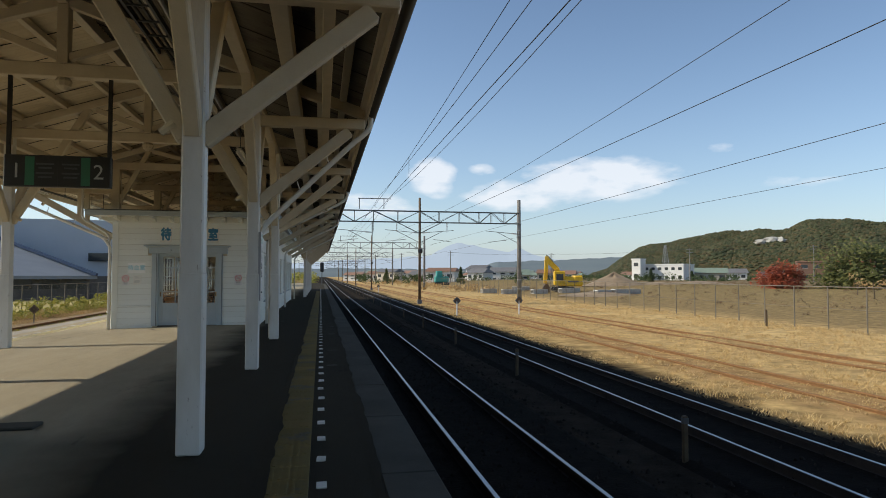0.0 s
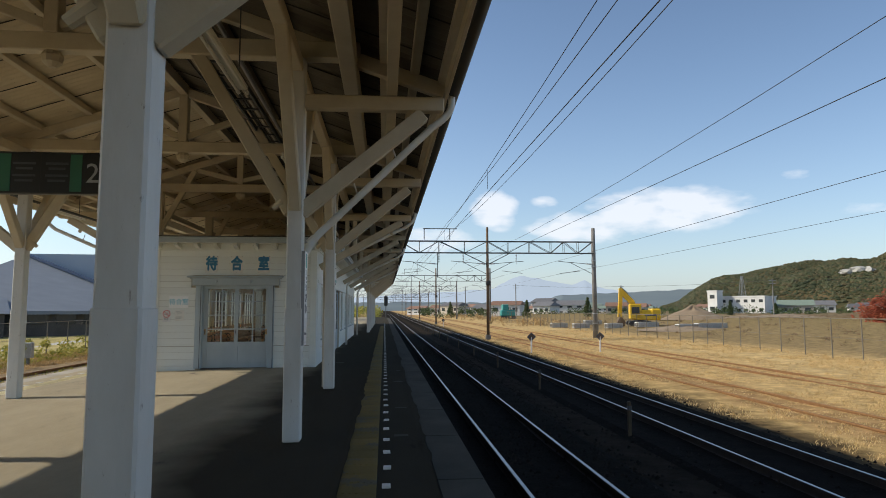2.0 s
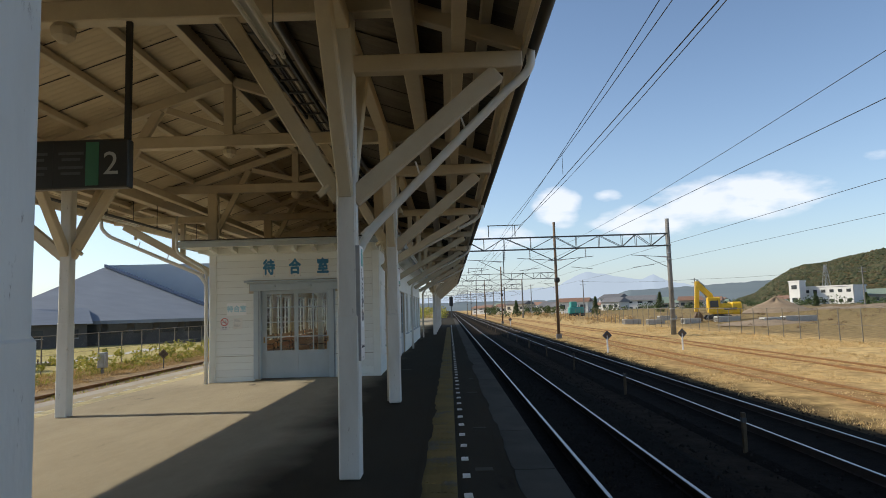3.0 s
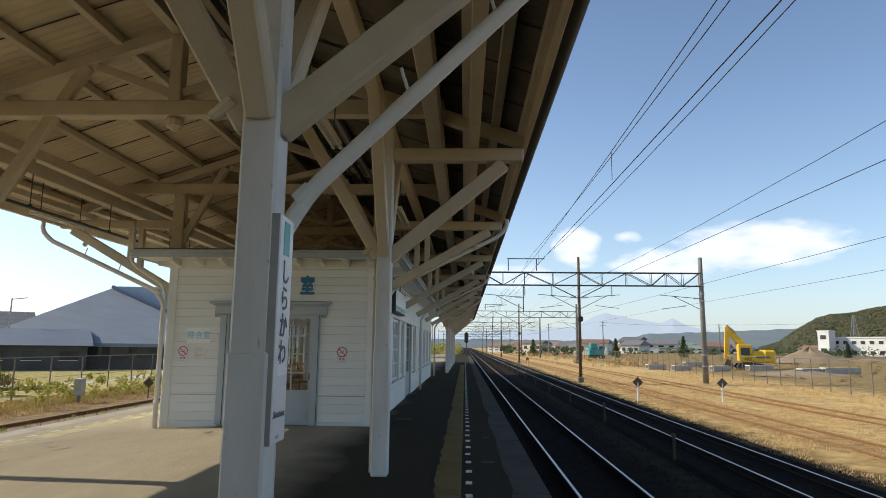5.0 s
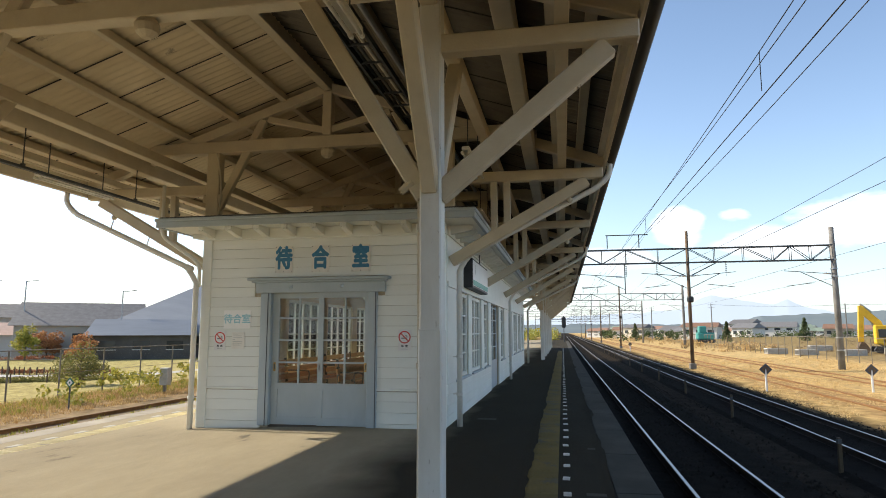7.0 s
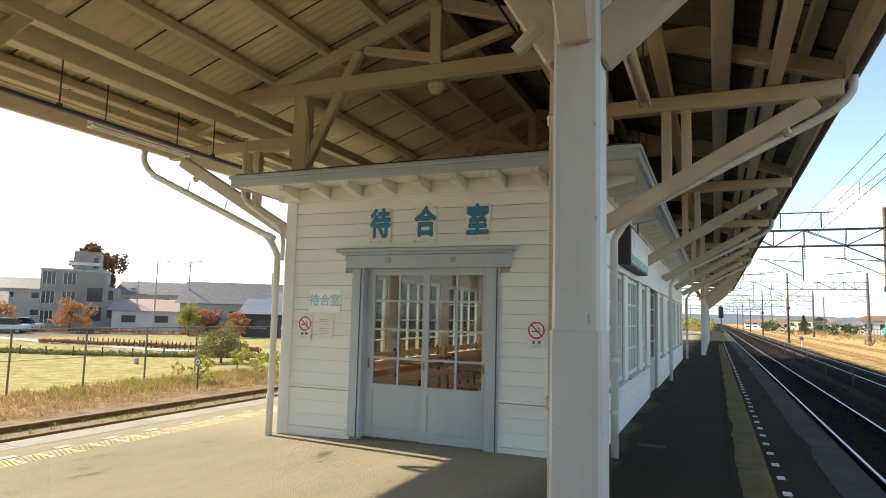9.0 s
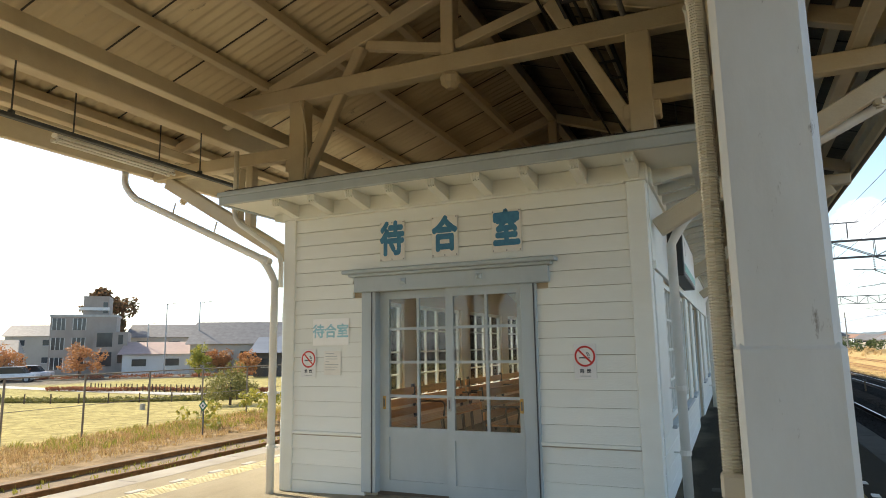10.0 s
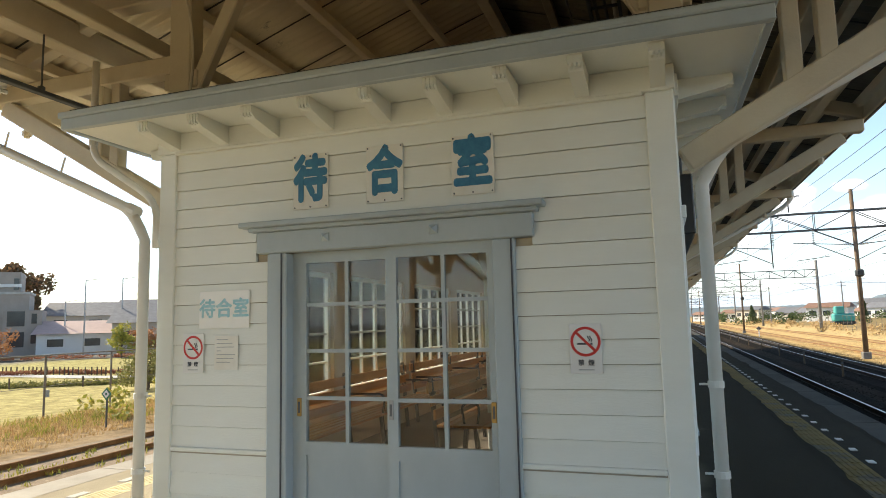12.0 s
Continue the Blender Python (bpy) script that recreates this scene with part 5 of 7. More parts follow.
# faded paper sign, no smoking signs, typed note
s = thing("paper_sign", "faded paper with pale blue characters beside the door", "sign", -6.725, WY0 - 0.037, 1.585)
bm = bx(-0.225, 0.225, -0.002, 0.002, -0.14, 0.14)
part("sheet", bm, "paper", s)
words("lettering", "待合室", 0.15, "blue_faded", s, pose(0, -0.0035, 0.0, 90), 0.004, 0.0003)


def no_smoking(x, z, w, label):
    s = thing("no_smoking_sign", label, "sign", x, WY0 - 0.038, z, group="no smoking signs")
    part("plate", bx(-w * 0.5, w * 0.5, -0.003, 0.002, -w * 0.80, w * 0.76, 0.001), "sign_white", s)
    bm = bmesh.new()
    n, R, r = 32, w * 0.47, w * 0.385
    a = [[bm.verts.new((q * math.cos(k * math.tau / n), -0.0045, w * 0.2 + q * math.sin(k * math.tau / n))) for k in range(n)] for q in (r, R)]
    for k in range(n):
        bm.faces.new((a[0][k], a[0][(k + 1) % n], a[1][(k + 1) % n], a[1][k]))
    beam(bm, (-R * 0.66, -0.0055, w * 0.2 + R * 0.66), (R * 0.66, -0.0055, w * 0.2 - R * 0.66), 0.001, w * 0.08)
    part("red_ring", bm, "red", s)
    bm = bmesh.new()
    box(bm, -w * 0.26, w * 0.12, -0.005, -0.003, w * 0.10, w * 0.16)
    box(bm, w * 0.15, w * 0.22, -0.005, -0.003, w * 0.10, w * 0.16)
    for k in range(2):
        pts = [(w * (0.10 + 0.07 * k + 0.035 * math.sin(q * 1.4)), -0.004, w * (0.2 + 0.045 * q)) for q in range(5)]
        for p, q in zip(pts, pts[1:]):
            beam(bm, p, q, 0.001, w * 0.035)
    part("cigarette", bm, "ink", s)
    words("caption", "禁  煙", w * 0.20, "ink", s, pose(0, -0.0045, -w * 0.47, 90), 0.001, 0.0005)
    part("small_print", bx(-w * 0.24, w * 0.24, -0.004, -0.003, -w * 0.70, -w * 0.665), "sign_grey", s)


no_smoking(-7.0, 1.265, 0.19, "small no smoking sign with a red ring beside the door")
no_smoking(-4.054, 1.272, 0.195, "no smoking sign with a red ring on the clapboards")
s = thing("typed_note", "small typed paper notice pinned beside the door", "notice", -6.70, WY0 - 0.037, 1.262)
part("sheet", bx(-0.105, 0.105, -0.002, 0.002, -0.125, 0.125), "paper_old", s)
for k, w in enumerate((0.05, 0.07, 0.075, 0.02, 0.08, 0.075, 0.06)):
    part("text_line", bx(-0.085, -0.085 + w * 2, -0.0032, -0.002, 0.095 - k * 0.028, 0.101 - k * 0.028), "sign_grey", s)

# hanging platform number sign
hs = thing("platform_sign", "dark hanging platform sign with numbers 1 and 2", "sign", -5.43, 9.72, 2.85)
part("panel", bx(-0.69, 0.69, -0.05, 0.05, -0.225, 0.225, 0.012), "sign_dark", hs)
for x in (-0.655, 0.655):
    part("hanger", bx(x - 0.025, x + 0.025, -0.02, 0.02, 0.225, 1.36), "black", hs)
words("number", "1", 0.30, "sign_grey", hs, pose(-0.53, -0.052, -0.01, 90), 0.0, 0.001)
words("number", "2", 0.30, "sign_grey", hs, pose(0.53, -0.052, -0.01, 90), 0.0, 0.001)
for x in (-0.36, 0.36):
    part("green_field", bx(x - 0.06, x + 0.06, -0.054, -0.05, -0.2, 0.2), "green", hs)
for sx in (-1, 1):
    for k, (w, z) in enumerate(((0.115, 0.10), (0.085, 0.045), (0.115, -0.03), (0.09, -0.085))):
        part("text_bar", bx(sx * 0.165 - w, sx * 0.165 + w, -0.053, -0.05, z - 0.012, z + 0.012), "steel_dark", hs)
part("seam", bx(-0.004, 0.004, -0.053, -0.05, -0.22, 0.22), "black", hs)

# station name board on the second post
nb = thing("station_name_board", "tall white station name board with teal block on the post", "sign", -2.678, 9.77, 0)
part("board", bx(-0.012, 0.028, -0.102, 0.108, 1.01, 2.03, 0.004), "sign_white", nb)
part("edge_strip", bx(-0.018, 0.024, -0.112, -0.1015, 1.01, 2.03), "galv", nb)
part("teal_block", bx(0.0275, 0.030, -0.045, 0.045, 1.85, 2.005), "teal", nb)
for k, ch in enumerate("しらかわ"):
    words("character", ch, 0.125, "ink", nb, pose(0.0295, 0.0, 1.765 - k * 0.122, 90, 0, 90), 0.002, 0.0005)
words("caption", "Shirakawa", 0.044, "ink", nb, pose(0.0295, -0.005, 1.135, 90, 0, 90), 0.0, 0.0005)
part("torn_sticker", bx(0.0275, 0.0295, -0.06, 0.075, 1.305, 1.365), "paper", nb, "torn white sticker")
part("maker_plate", bx(0.0275, 0.029, -0.04, 0.01, 1.03, 1.045), "sign_grey", nb)

# box sign on the waiting room's track side
bs = thing("box_sign", "dark framed box sign on the waiting room's side", "sign", -3.40, 20.3, 2.41)
part("box", bx(-0.04, 0.12, 0.0, 2.25, -0.26, 0.26, 0.01), "black", bs)
part("face", bx(0.12, 0.126, 0.04, 2.21, -0.22, 0.22), "sign_white", bs)
part("green_band", bx(0.125, 0.128, 0.05, 2.20, -0.21, -0.12), "teal", bs)
words("number", "1", 0.24, "ink", bs, pose(0.1275, 0.3, 0.06, 90, 0, 90), 0.0, 0.0005)
for y in (0.2, 1.6):
    bm = rod(bmesh.new(), (0.04, y, 0.24), (0.04, y, 0.6), 0.012, 0.012, 6)
    part("hanger", bm, "steel_dark", bs)

# ---------------------------------------------------------------- vending machine
vm = thing("vending_machine", "white drinks vending machine with pale shelves of cans", "vending machine", -4.60, 5.48, 0)
part("cabinet", bx(-0.72, -0.05, -0.59, 0.60, 0.07, 1.90, 0.015), "vm_white", vm)
part("plinth", bx(-0.68, -0.09, -0.55, 0.56, 0.0, 0.07), "black", vm)
dr = part("front_door", bmesh.new(), "vm_white", vm)
bm = bmesh.new()
box(bm, -0.05, 0.0, -0.59, 0.50, 0.08, 0.98, 0.01)
box(bm, -0.05, 0.0, -0.59, 0.50, 1.84, 1.90, 0.01)
box(bm, -0.05, 0.0, -0.59, -0.55, 0.98, 1.84)
box(bm, -0.05, 0.0, 0.46, 0.50, 0.98, 1.84)
bm.to_mesh(dr.data)
bm.free()
part("side_panel", bx(-0.05, -0.004, 0.505, 0.60, 0.08, 1.88, 0.008), "vm_white", vm)
part("display_back", bx(-0.049, -0.045, -0.55, 0.46, 0.98, 1.84), "vm_in", vm)
g = part("display_glass", bx(-0.006, -0.002, -0.55, 0.46, 0.98, 1.84), "acrylic", vm)
g.visible_shadow = False
cans = []
for material in ("can_a", "can_b", "can_c"):
    me = bpy.data.meshes.new("can")
    bm = rod(bmesh.new(), (0, 0, 0), (0, 0, 0.19), 0.03, 0.03, 10)
    rod(bm, (0, 0, 0.19), (0, 0, 0.215), 0.03, 0.02, 10)
    bm.to_mesh(me)
    bm.free()
    me.materials.append(M[material])
    cans.append(me)
adv = part("advert_panel", bx(-0.040, -0.036, -0.54, 0.45, 1.60, 1.83), "vm_in", vm, "pale teal advert panel")
for y0, w, h, material in ((-0.28, 0.30, 0.11, "blue_faded"), (-0.06, 0.24, 0.15, "teal"), (0.14, 0.26, 0.12, "blue_ink"), (0.30, 0.20, 0.07, "can_a")):
    bm = bmesh.new()
    ring = [bm.verts.new((-0.034, y0 + w / 2 * math.cos(a), 1.605 + h * math.sin(a) * (1 + 0.15 * math.sin(3 * a + y0 * 9)))) for a in [math.pi * q / 12 for q in range(13)]]
    face = bm.faces.new(ring)
    ex = bmesh.ops.extrude_face_region(bm, geom=[face])["geom"]
    bmesh.ops.translate(bm, verts=[v for v in ex if isinstance(v, bmesh.types.BMVert)], vec=(0.012, 0, 0))
    part("advert_shape", bm, material, adv)
for y0, y1, z0, z1 in ((0.43, 0.462, 0.98, 1.84), (-0.55, 0.43, 0.965, 0.985), (-0.55, 0.43, 1.83, 1.85)):
    part("display_trim", bx(-0.004, 0.003, y0, y1, z0, z1, 0.001), "ink", vm, "dark display surround")
for z in (1.57, 1.25, 1.01):
    part("shelf", bx(-0.045, -0.010, -0.54, 0.45, z - 0.02, z + 0.02, 0.003), "vm_in", vm)
    for k in range(14):
        part("button", bx(-0.012, -0.007, -0.525 + k * 0.069, -0.475 + k * 0.069, z - 0.013, z + 0.010), "sign_white" if k % 4 else "galv", vm)
# cartons behind a beige card on the middle shelf, bottles on the low one
for k in range(9):
    part("carton", bx(-0.044, -0.030, -0.50 + k * 0.095, -0.412 + k * 0.095, 1.272, 1.47 + 0.02 * (k % 3), 0.003), ("can_c", "can_a", "can_c", "can_b")[k % 4], vm)
card = bmesh.new()
edge_pts = [(-0.30 + 0.05 * q, 1.40 + 0.018 * math.sin(q * 0.8) + 0.004 * q) for q in range(14)]
va = [card.verts.new((-0.024, yy, 1.275)) for yy, _ in edge_pts]
vb = [card.verts.new((-0.024, yy, zz)) for yy, zz in edge_pts]
vc = [card.verts.new((-0.027, yy, 1.275)) for yy, _ in edge_pts]
vd = [card.verts.new((-0.027, yy, zz)) for yy, zz in edge_pts]
for q in range(13):
    card.faces.new((va[q], va[q + 1], vb[q + 1], vb[q]))
    card.faces.new((vc[q + 1], vc[q], vd[q], vd[q + 1]))
    card.faces.new((vb[q], vb[q + 1], vd[q + 1], vd[q]))
part("price_card", card, "paper_old", vm, "wavy beige card across the middle shelf")
for k in range(14):
    piece("can", cans[(0, 0, 2, 0, 1)[k % 5]], vm, -0.030, -0.50 + k * 0.069, 1.03)
part("low_strip", bx(-0.030, -0.022, -0.54, 0.45, 1.032, 1.062, 0.002), "can_c", vm)
part("poster", bx(-0.001, 0.004, -0.50, -0.12, 0.60, 0.90, 0.003), "ink", vm, "dark advert panel")
part("poster_picture", bx(0.004, 0.006, -0.44, -0.18, 0.70, 0.88, 0.002), "can_a", vm)
coin = part("coin_panel", bx(-0.001, 0.022, -0.02, 0.17, 0.64, 0.85, 0.012), "black", vm)
part("coin_slot", bx(0.022, 0.026, 0.09, 0.14, 0.74, 0.82), "galv", coin)
part("coin_tray", bx(-0.001, 0.015, 0.18, 0.26, 0.70, 0.83, 0.006), "black", vm)
part("bill_slot", bx(-0.001, 0.020, 0.29, 0.41, 0.80, 0.97, 0.008), "black", vm)
part("price_display", bx(-0.001, 0.008, 0.16, 0.27, 0.87, 0.95, 0.003), "roof_brown", vm)
part("instruction_label", bx(-0.001, 0.002, 0.0, 0.11, 0.90, 0.95), "leaf_weed", vm)
part("return_lever", bx(-0.001, 0.02, 0.43, 0.47, 0.76, 0.94, 0.004), "brass", vm)
for k in range(4):
    part("small_button", rod(bmesh.new(), (0.0, 0.24 + k * 0.05, 0.66), (0.006, 0.24 + k * 0.05, 0.66), 0.012, None, 8), "ink" if k else "galv", vm)
bm = bmesh.new()
hatch_prof = [(0.0, 0.10), (0.05, 0.13), (0.085, 0.22), (0.085, 0.46), (0.06, 0.54), (0.0, 0.58)]
va = [bm.verts.new((xx, -0.47, zz)) for xx, zz in hatch_prof]
vb = [bm.verts.new((xx, 0.33, zz)) for xx, zz in hatch_prof]
bm.faces.new(va)
bm.faces.new(vb[::-1])
for q in range(6):
    bm.faces.new((va[(q + 1) % 6], va[q], vb[q], vb[(q + 1) % 6]))
bmesh.ops.recalc_face_normals(bm, faces=bm.faces)
part("hatch_frame", bm, "vm_white", vm, "bulging white delivery housing")
hatch = part("hatch", bx(0.084, 0.092, -0.40, 0.26, 0.25, 0.45, 0.004), "black", vm, "dark delivery flap")
part("hatch_pull", bx(0.092, 0.10, -0.04, 0.06, 0.33, 0.37, 0.003), "galv", hatch)
part("trim_line", bx(-0.001, 0.003, -0.58, 0.40, 0.085, 0.10), "ink", vm)
part("side_grille", bx(-0.001, 0.004, 0.42, 0.48, 0.33, 0.47), "sign_grey", vm)
part("sticker", bx(-0.001, 0.002, 0.36, 0.46, 0.13, 0.22), "blue_faded", vm)
part("sticker", bx(-0.001, 0.002, -0.55, -0.40, 0.12, 0.20), "teal", vm)
part("lock", rod(bmesh.new(), (0.0, 0.47, 0.62), (0.008, 0.47, 0.62), 0.015, 0.015, 10), "galv", vm)
kb = part("kerb_stone", bx(-0.35, 0.35, -0.12, 0.12, 0.0, 0.03, 0.01), "edge")
kb.location = (-4.65, 6.35, 0.0)
tagged(kb, "low concrete block beside the vending machine", "block")


# ---------------------------------------------------------------- overhead line
def truss_portal(y, far=False):
    t = thing("catenary_portal", "steel truss portal over the tracks on rusty and concrete masts", "catenary portal", 0, y, -1.05, group="catenary portals")
    bm = bmesh.new()
    rod(bm, (6.6, 0, 0), (6.6, 0, 9.15), 0.13, 0.10, 10)
    m2 = part("mast", bm, "steel_rust", t, "rusty steel mast", True)
    part("lamp", bx(6.45, 6.85, -0.2, 0.2, 4.35, 4.75, 0.08), "black", m2)
    part("base", bx(6.4, 6.8, -0.2, 0.2, -0.1, 0.35, 0.03), "mast", m2)
    bm = bmesh.new()
    rod(bm, (15.55, 0, -0.2), (15.55, 0, 9.15), 0.21, 0.15, 12)
    m3 = part("mast", bm, "mast", t, "grey concrete mast", True)
    for z in (1.2, 2.0, 5.9, 6.4, 7.0):
        part("band", rod(bmesh.new(), (15.55, 0, z), (15.55, 0, z + 0.08), 0.215, 0.215, 12), "galv", m3)
    bm = bmesh.new()
    rod(bm, (-11.9, 0, 0), (-11.9, 0, 9.1), 0.15, 0.12, 10)
    part("mast", bm, "mast", t, smooth=True)
    for z, nm in ((7.97, "top_chord"), (7.02, "bottom_chord")):
        bm = bmesh.new()
        for d in (-0.2, 0.2):
            box(bm, -11.9, 15.5, d - 0.03, d + 0.03, z - 0.035, z + 0.035)
        part(nm, bm, "steel_dark", t)
    bm = bmesh.new()
    xs_ = [-11.9, -9, -6.2, -3.4, -0.6, 1.0, 2.6, 4.7, 6.6, 8.3, 10.1, 11.9, 13.0, 14.2, 15.45]
    for k, (a, b) in enumerate(zip(xs_, xs_[1:])):
        for d in (-0.2, 0.2):
            rod(bm, (a, d, 7.02 if k % 2 else 7.97), (b, d, 7.97 if k % 2 else 7.02), 0.025, 0.025, 5)
            rod(bm, (b, d, 7.02), (b, d, 7.97), 0.022, 0.022, 5)
    part("lattice", bm, "steel_dark", t)
    bm = bmesh.new()
    for a, b in (((4.6, 0, 7.02), (6.6, 0, 6.05)), ((8.5, 0, 7.02), (6.6, 0, 6.05))):
        rod(bm, a, b, 0.035, 0.035, 6)
    part("knee_brace", bm, "steel_dark", t)
    bm = bmesh.new()
    for x in (1.4, 3.5):
        rod(bm, (x, 0, 8.1), (x, 0, 9.0), 0.035, 0.035, 6)
    rod(bm, (1.3, 0, 9.0), (4.1, 0, 9.0), 0.035, 0.035, 6)
    part("top_frame", bm, "steel_dark", t)

    def cantilever(x, zt, s):
        bm = bmesh.new()
        rod(bm, (x, 0, 7.05), (x, 0, zt), 0.035, 0.035, 6)
        rod(bm, (x, 0, 6.1), (x - s * 3.0, 0, 6.35), 0.022, 0.022, 6)
        rod(bm, (x, 0, 5.25), (x - s * 2.0, 0, 6.25), 0.022, 0.022, 6)
        rod(bm, (x - s * 1.2, 0, 5.55), (x - s * 2.9, 0, 5.35), 0.018, 0.018, 6)
        part("cantilever", bm, "steel_dark", t)
        bm = bmesh.new()
        for k in range(5):
            rod(bm, (x - s * (0.18 + k * 0.09), 0, 6.115 + k * 0.0075), (x - s * (0.24 + k * 0.09), 0, 6.12 + k * 0.0075), 0.06, 0.06, 8)
        part("insulator", bm, "sign_white", t)
    cantilever(2.5, 5.0, 1)
    cantilever(6.6, 5.2, 1)
    cantilever(15.55, 5.2, 1)
    cantilever(6.6, 5.2, -1)
    for x in (2.6, 9.0, 4.6):
        bm = bmesh.new()
        for k in range(6):
            rod(bm, (x, 0, 7.0 - k * 0.13), (x, 0, 6.94 - k * 0.13), 0.06, 0.06, 8)
        rod(bm, (x, 0, 7.0), (x, 0, 6.1), 0.012, 0.012, 5)
        part("insulator_string", bm, "galv", t)
    return t


pt = truss_portal(54.2)
for y in (1.6, 107.0, 156.0, 205.0, 255.0, 310.0):
    copy_thing(pt, pose(0, y, -1.05))
portals = [-54, 1.6, 54.2, 107, 156, 205, 255, 310]


def span_wire(name, x, z_low, z_high, r, label, stagger=0.0):
    pts = []
    for k, (a, b) in enumerate(zip(portals, portals[1:])):
        for q in range(10):
            f = q / 10
            pts.append((x + stagger * (1 if k % 2 else -1) * (1 - 2 * f), a + (b - a) * f, z_high - (z_high - z_low) * 4 * f * (1 - f)))
    tagged(part(name, pipe_run(bmesh.new(), pts, r, 5), "wire"), label, "wire")


for x in (0.56, 4.1, 8.15, 12.3):
    span_wire("contact_wire", x, 4.12, 4.16, 0.007, "thin dark contact wire strung over the track", 0.12)
for x in (0.56, 4.1):
    span_wire("messenger_wire", x, 4.5, 5.15, 0.006, "thin dark messenger wire sagging over the track")
span_wire("feeder_wire", 3.15, 7.9, 8.25, 0.012, "thin dark feeder wire on the portal tops")
span_wire("feeder_wire", 4.02, 7.5, 8.05, 0.012, "thin dark feeder wire on the portal tops")
for x in (0.56,):
    for k in range(4):
        y = 17 + k * 10.5
        f = (y - 1.6) / 52.6
        zt = 5.15 - 0.65 * 4 * f * (1 - f)
        tagged(part("dropper", rod(bmesh.new(), (x, y, 4.14), (x, y, zt), 0.006, 0.006, 4), "wire"), "thin dropper between contact and messenger wire", "wire", group="droppers")

# yellow brown marker posts between the tracks
for k, y in enumerate((7.5, 14.7, 21.8, 29, 36, 43, 50, 57, 64, 71, 78, 85)):
    t = thing("marker_post", "rust stained yellow marker post between the tracks", "marker post", 2.88, y, -1.06, group="marker posts")
    bm = bmesh.new()
    box(bm, -0.032, 0.032, -0.032, 0.032, 0, 0.62 + 0.06 * (k % 2), 0.008)
    part("post", bm, "post_orange", t)
    part("cap", bx(-0.037, 0.037, -0.037, 0.037, 0.52, 0.60, 0.006), "steel_dark", t)


def diamond_sign(x, y, zc, foot, w, front, inner, label, post="sign_white"):
    t = thing("diamond_sign", label, "sign", x, y, foot, group="diamond signs")
    part("post", rod(bmesh.new(), (0, 0, -0.1), (0, 0, zc - foot), 0.045 if post == "sign_white" else 0.025, None, 8), post, t)
    bm = bmesh.new()
    box(bm, -w / 2, w / 2, -0.03, -0.015, -w / 2, w / 2, 0.003)
    bmesh.ops.rotate(bm, verts=bm.verts, matrix=Matrix.Rotation(math.pi / 4, 3, "Y"), cent=(0, 0, 0))
    bmesh.ops.translate(bm, verts=bm.verts, vec=(0, 0, zc - foot))
    part("board", bm, front, t)
    bm = bmesh.new()
    box(bm, -w / 3.2, w / 3.2, -0.034, -0.028, -w / 3.2, w / 3.2)
    bmesh.ops.rotate(bm, verts=bm.verts, matrix=Matrix.Rotation(math.pi / 4, 3, "Y"), cent=(0, 0, 0))
    bmesh.ops.translate(bm, verts=bm.verts, vec=(0, 0, zc - foot))
    part("field", bm, inner, t)
    part("mark", bx(-w * 0.12, w * 0.12, -0.037, -0.033, zc - foot - w * 0.12, zc - foot + w * 0.12), front, t)


diamond_sign(6.4, 38.0, -0.17, -1.0, 0.36, "ink", "steel_rust", "dark diamond track sign on a white post in straw")
diamond_sign(10.35, 38.0, -0.17, -1.0, 0.36, "ink", "steel_rust", "dark diamond track sign on a white post in straw")
diamond_sign(6.4, 92, -0.17, -1.0, 0.36, "ink", "steel_rust", "dark diamond track sign on a white post in straw")
diamond_sign(-17.3, 27.6, -0.2, -1.06, 0.24, "green", "sign_white", "green and white diamond sign beside the side track", "steel_dark")
diamond_sign(-16.2, 36.0, -0.35, -1.06, 0.36, "steel_rust", "post_orange", "rusty brown diamond sign in the weeds", "steel_dark")
# signal far down the line
sg = thing("track_signal", "black colour light signal on a slim pole", "signal", -1.6, 96, -1.0)
part("pole", rod(bmesh.new(), (0, 0, 0), (0, 0, 4.4), 0.06, None, 8), "steel_dark", sg)
part("head", bx(-0.28, 0.28, -0.15, 0.15, 2.9, 4.3, 0.1), "black", sg)


# ---------------------------------------------------------------- beyond the right fence
def fence(x, ys_, foot, height, label, rails):
    t = thing("wire_fence", label, "fence", x, 0, foot)
    pm = bpy.data.meshes.new("fence_post")
    bm = rod(bmesh.new(), (0, 0, -0.2), (0, 0, height), 0.03, 0.03, 8)
    bm.to_mesh(pm)
    bm.free()
    pm.materials.append(M["fence"])
    for y in ys_:
        piece("fence_post", pm, t, 0.03 * math.sin(y * 3), y, 0)
    for z, r in rails:
        part("fence_rail", rod(bmesh.new(), (0, ys_[0], z), (0, ys_[-1], z), r, None, 6), "fence", t)
    bm = bmesh.new()
    y = ys_[0]
    while y < ys_[-1] and y < 75:
        for s in (-1, 1):
            rod(bm, (0, y, 0.05), (0, y + s * height * 0.9, height * 0.95), 0.0011, None, 3)
        y += 0.26
    part("mesh_wire", bm, "fence", t, "thin diagonal wire netting")


fence(20.3, [8 + 2.05 * k for k in range(60)], -1.05, 1.95, "grey wire mesh fence with steel posts along the yard", ((1.93, 0.022), (0.98, 0.008)))
fence(-20.5, [12 + 2.35 * k for k in range(34)], -1.08, 1.85, "brown wire fence with steel posts before the park", ((1.84, 0.022), (0.95, 0.008)))
for y, h in ((27, 0.8),):
    tagged(part("short_post", rod(bmesh.new(), (19.2, y, -1.1), (19.2, y, -1.05 + h), 0.05, None, 8), "post_orange"), "short rusty post before the fence", "post")


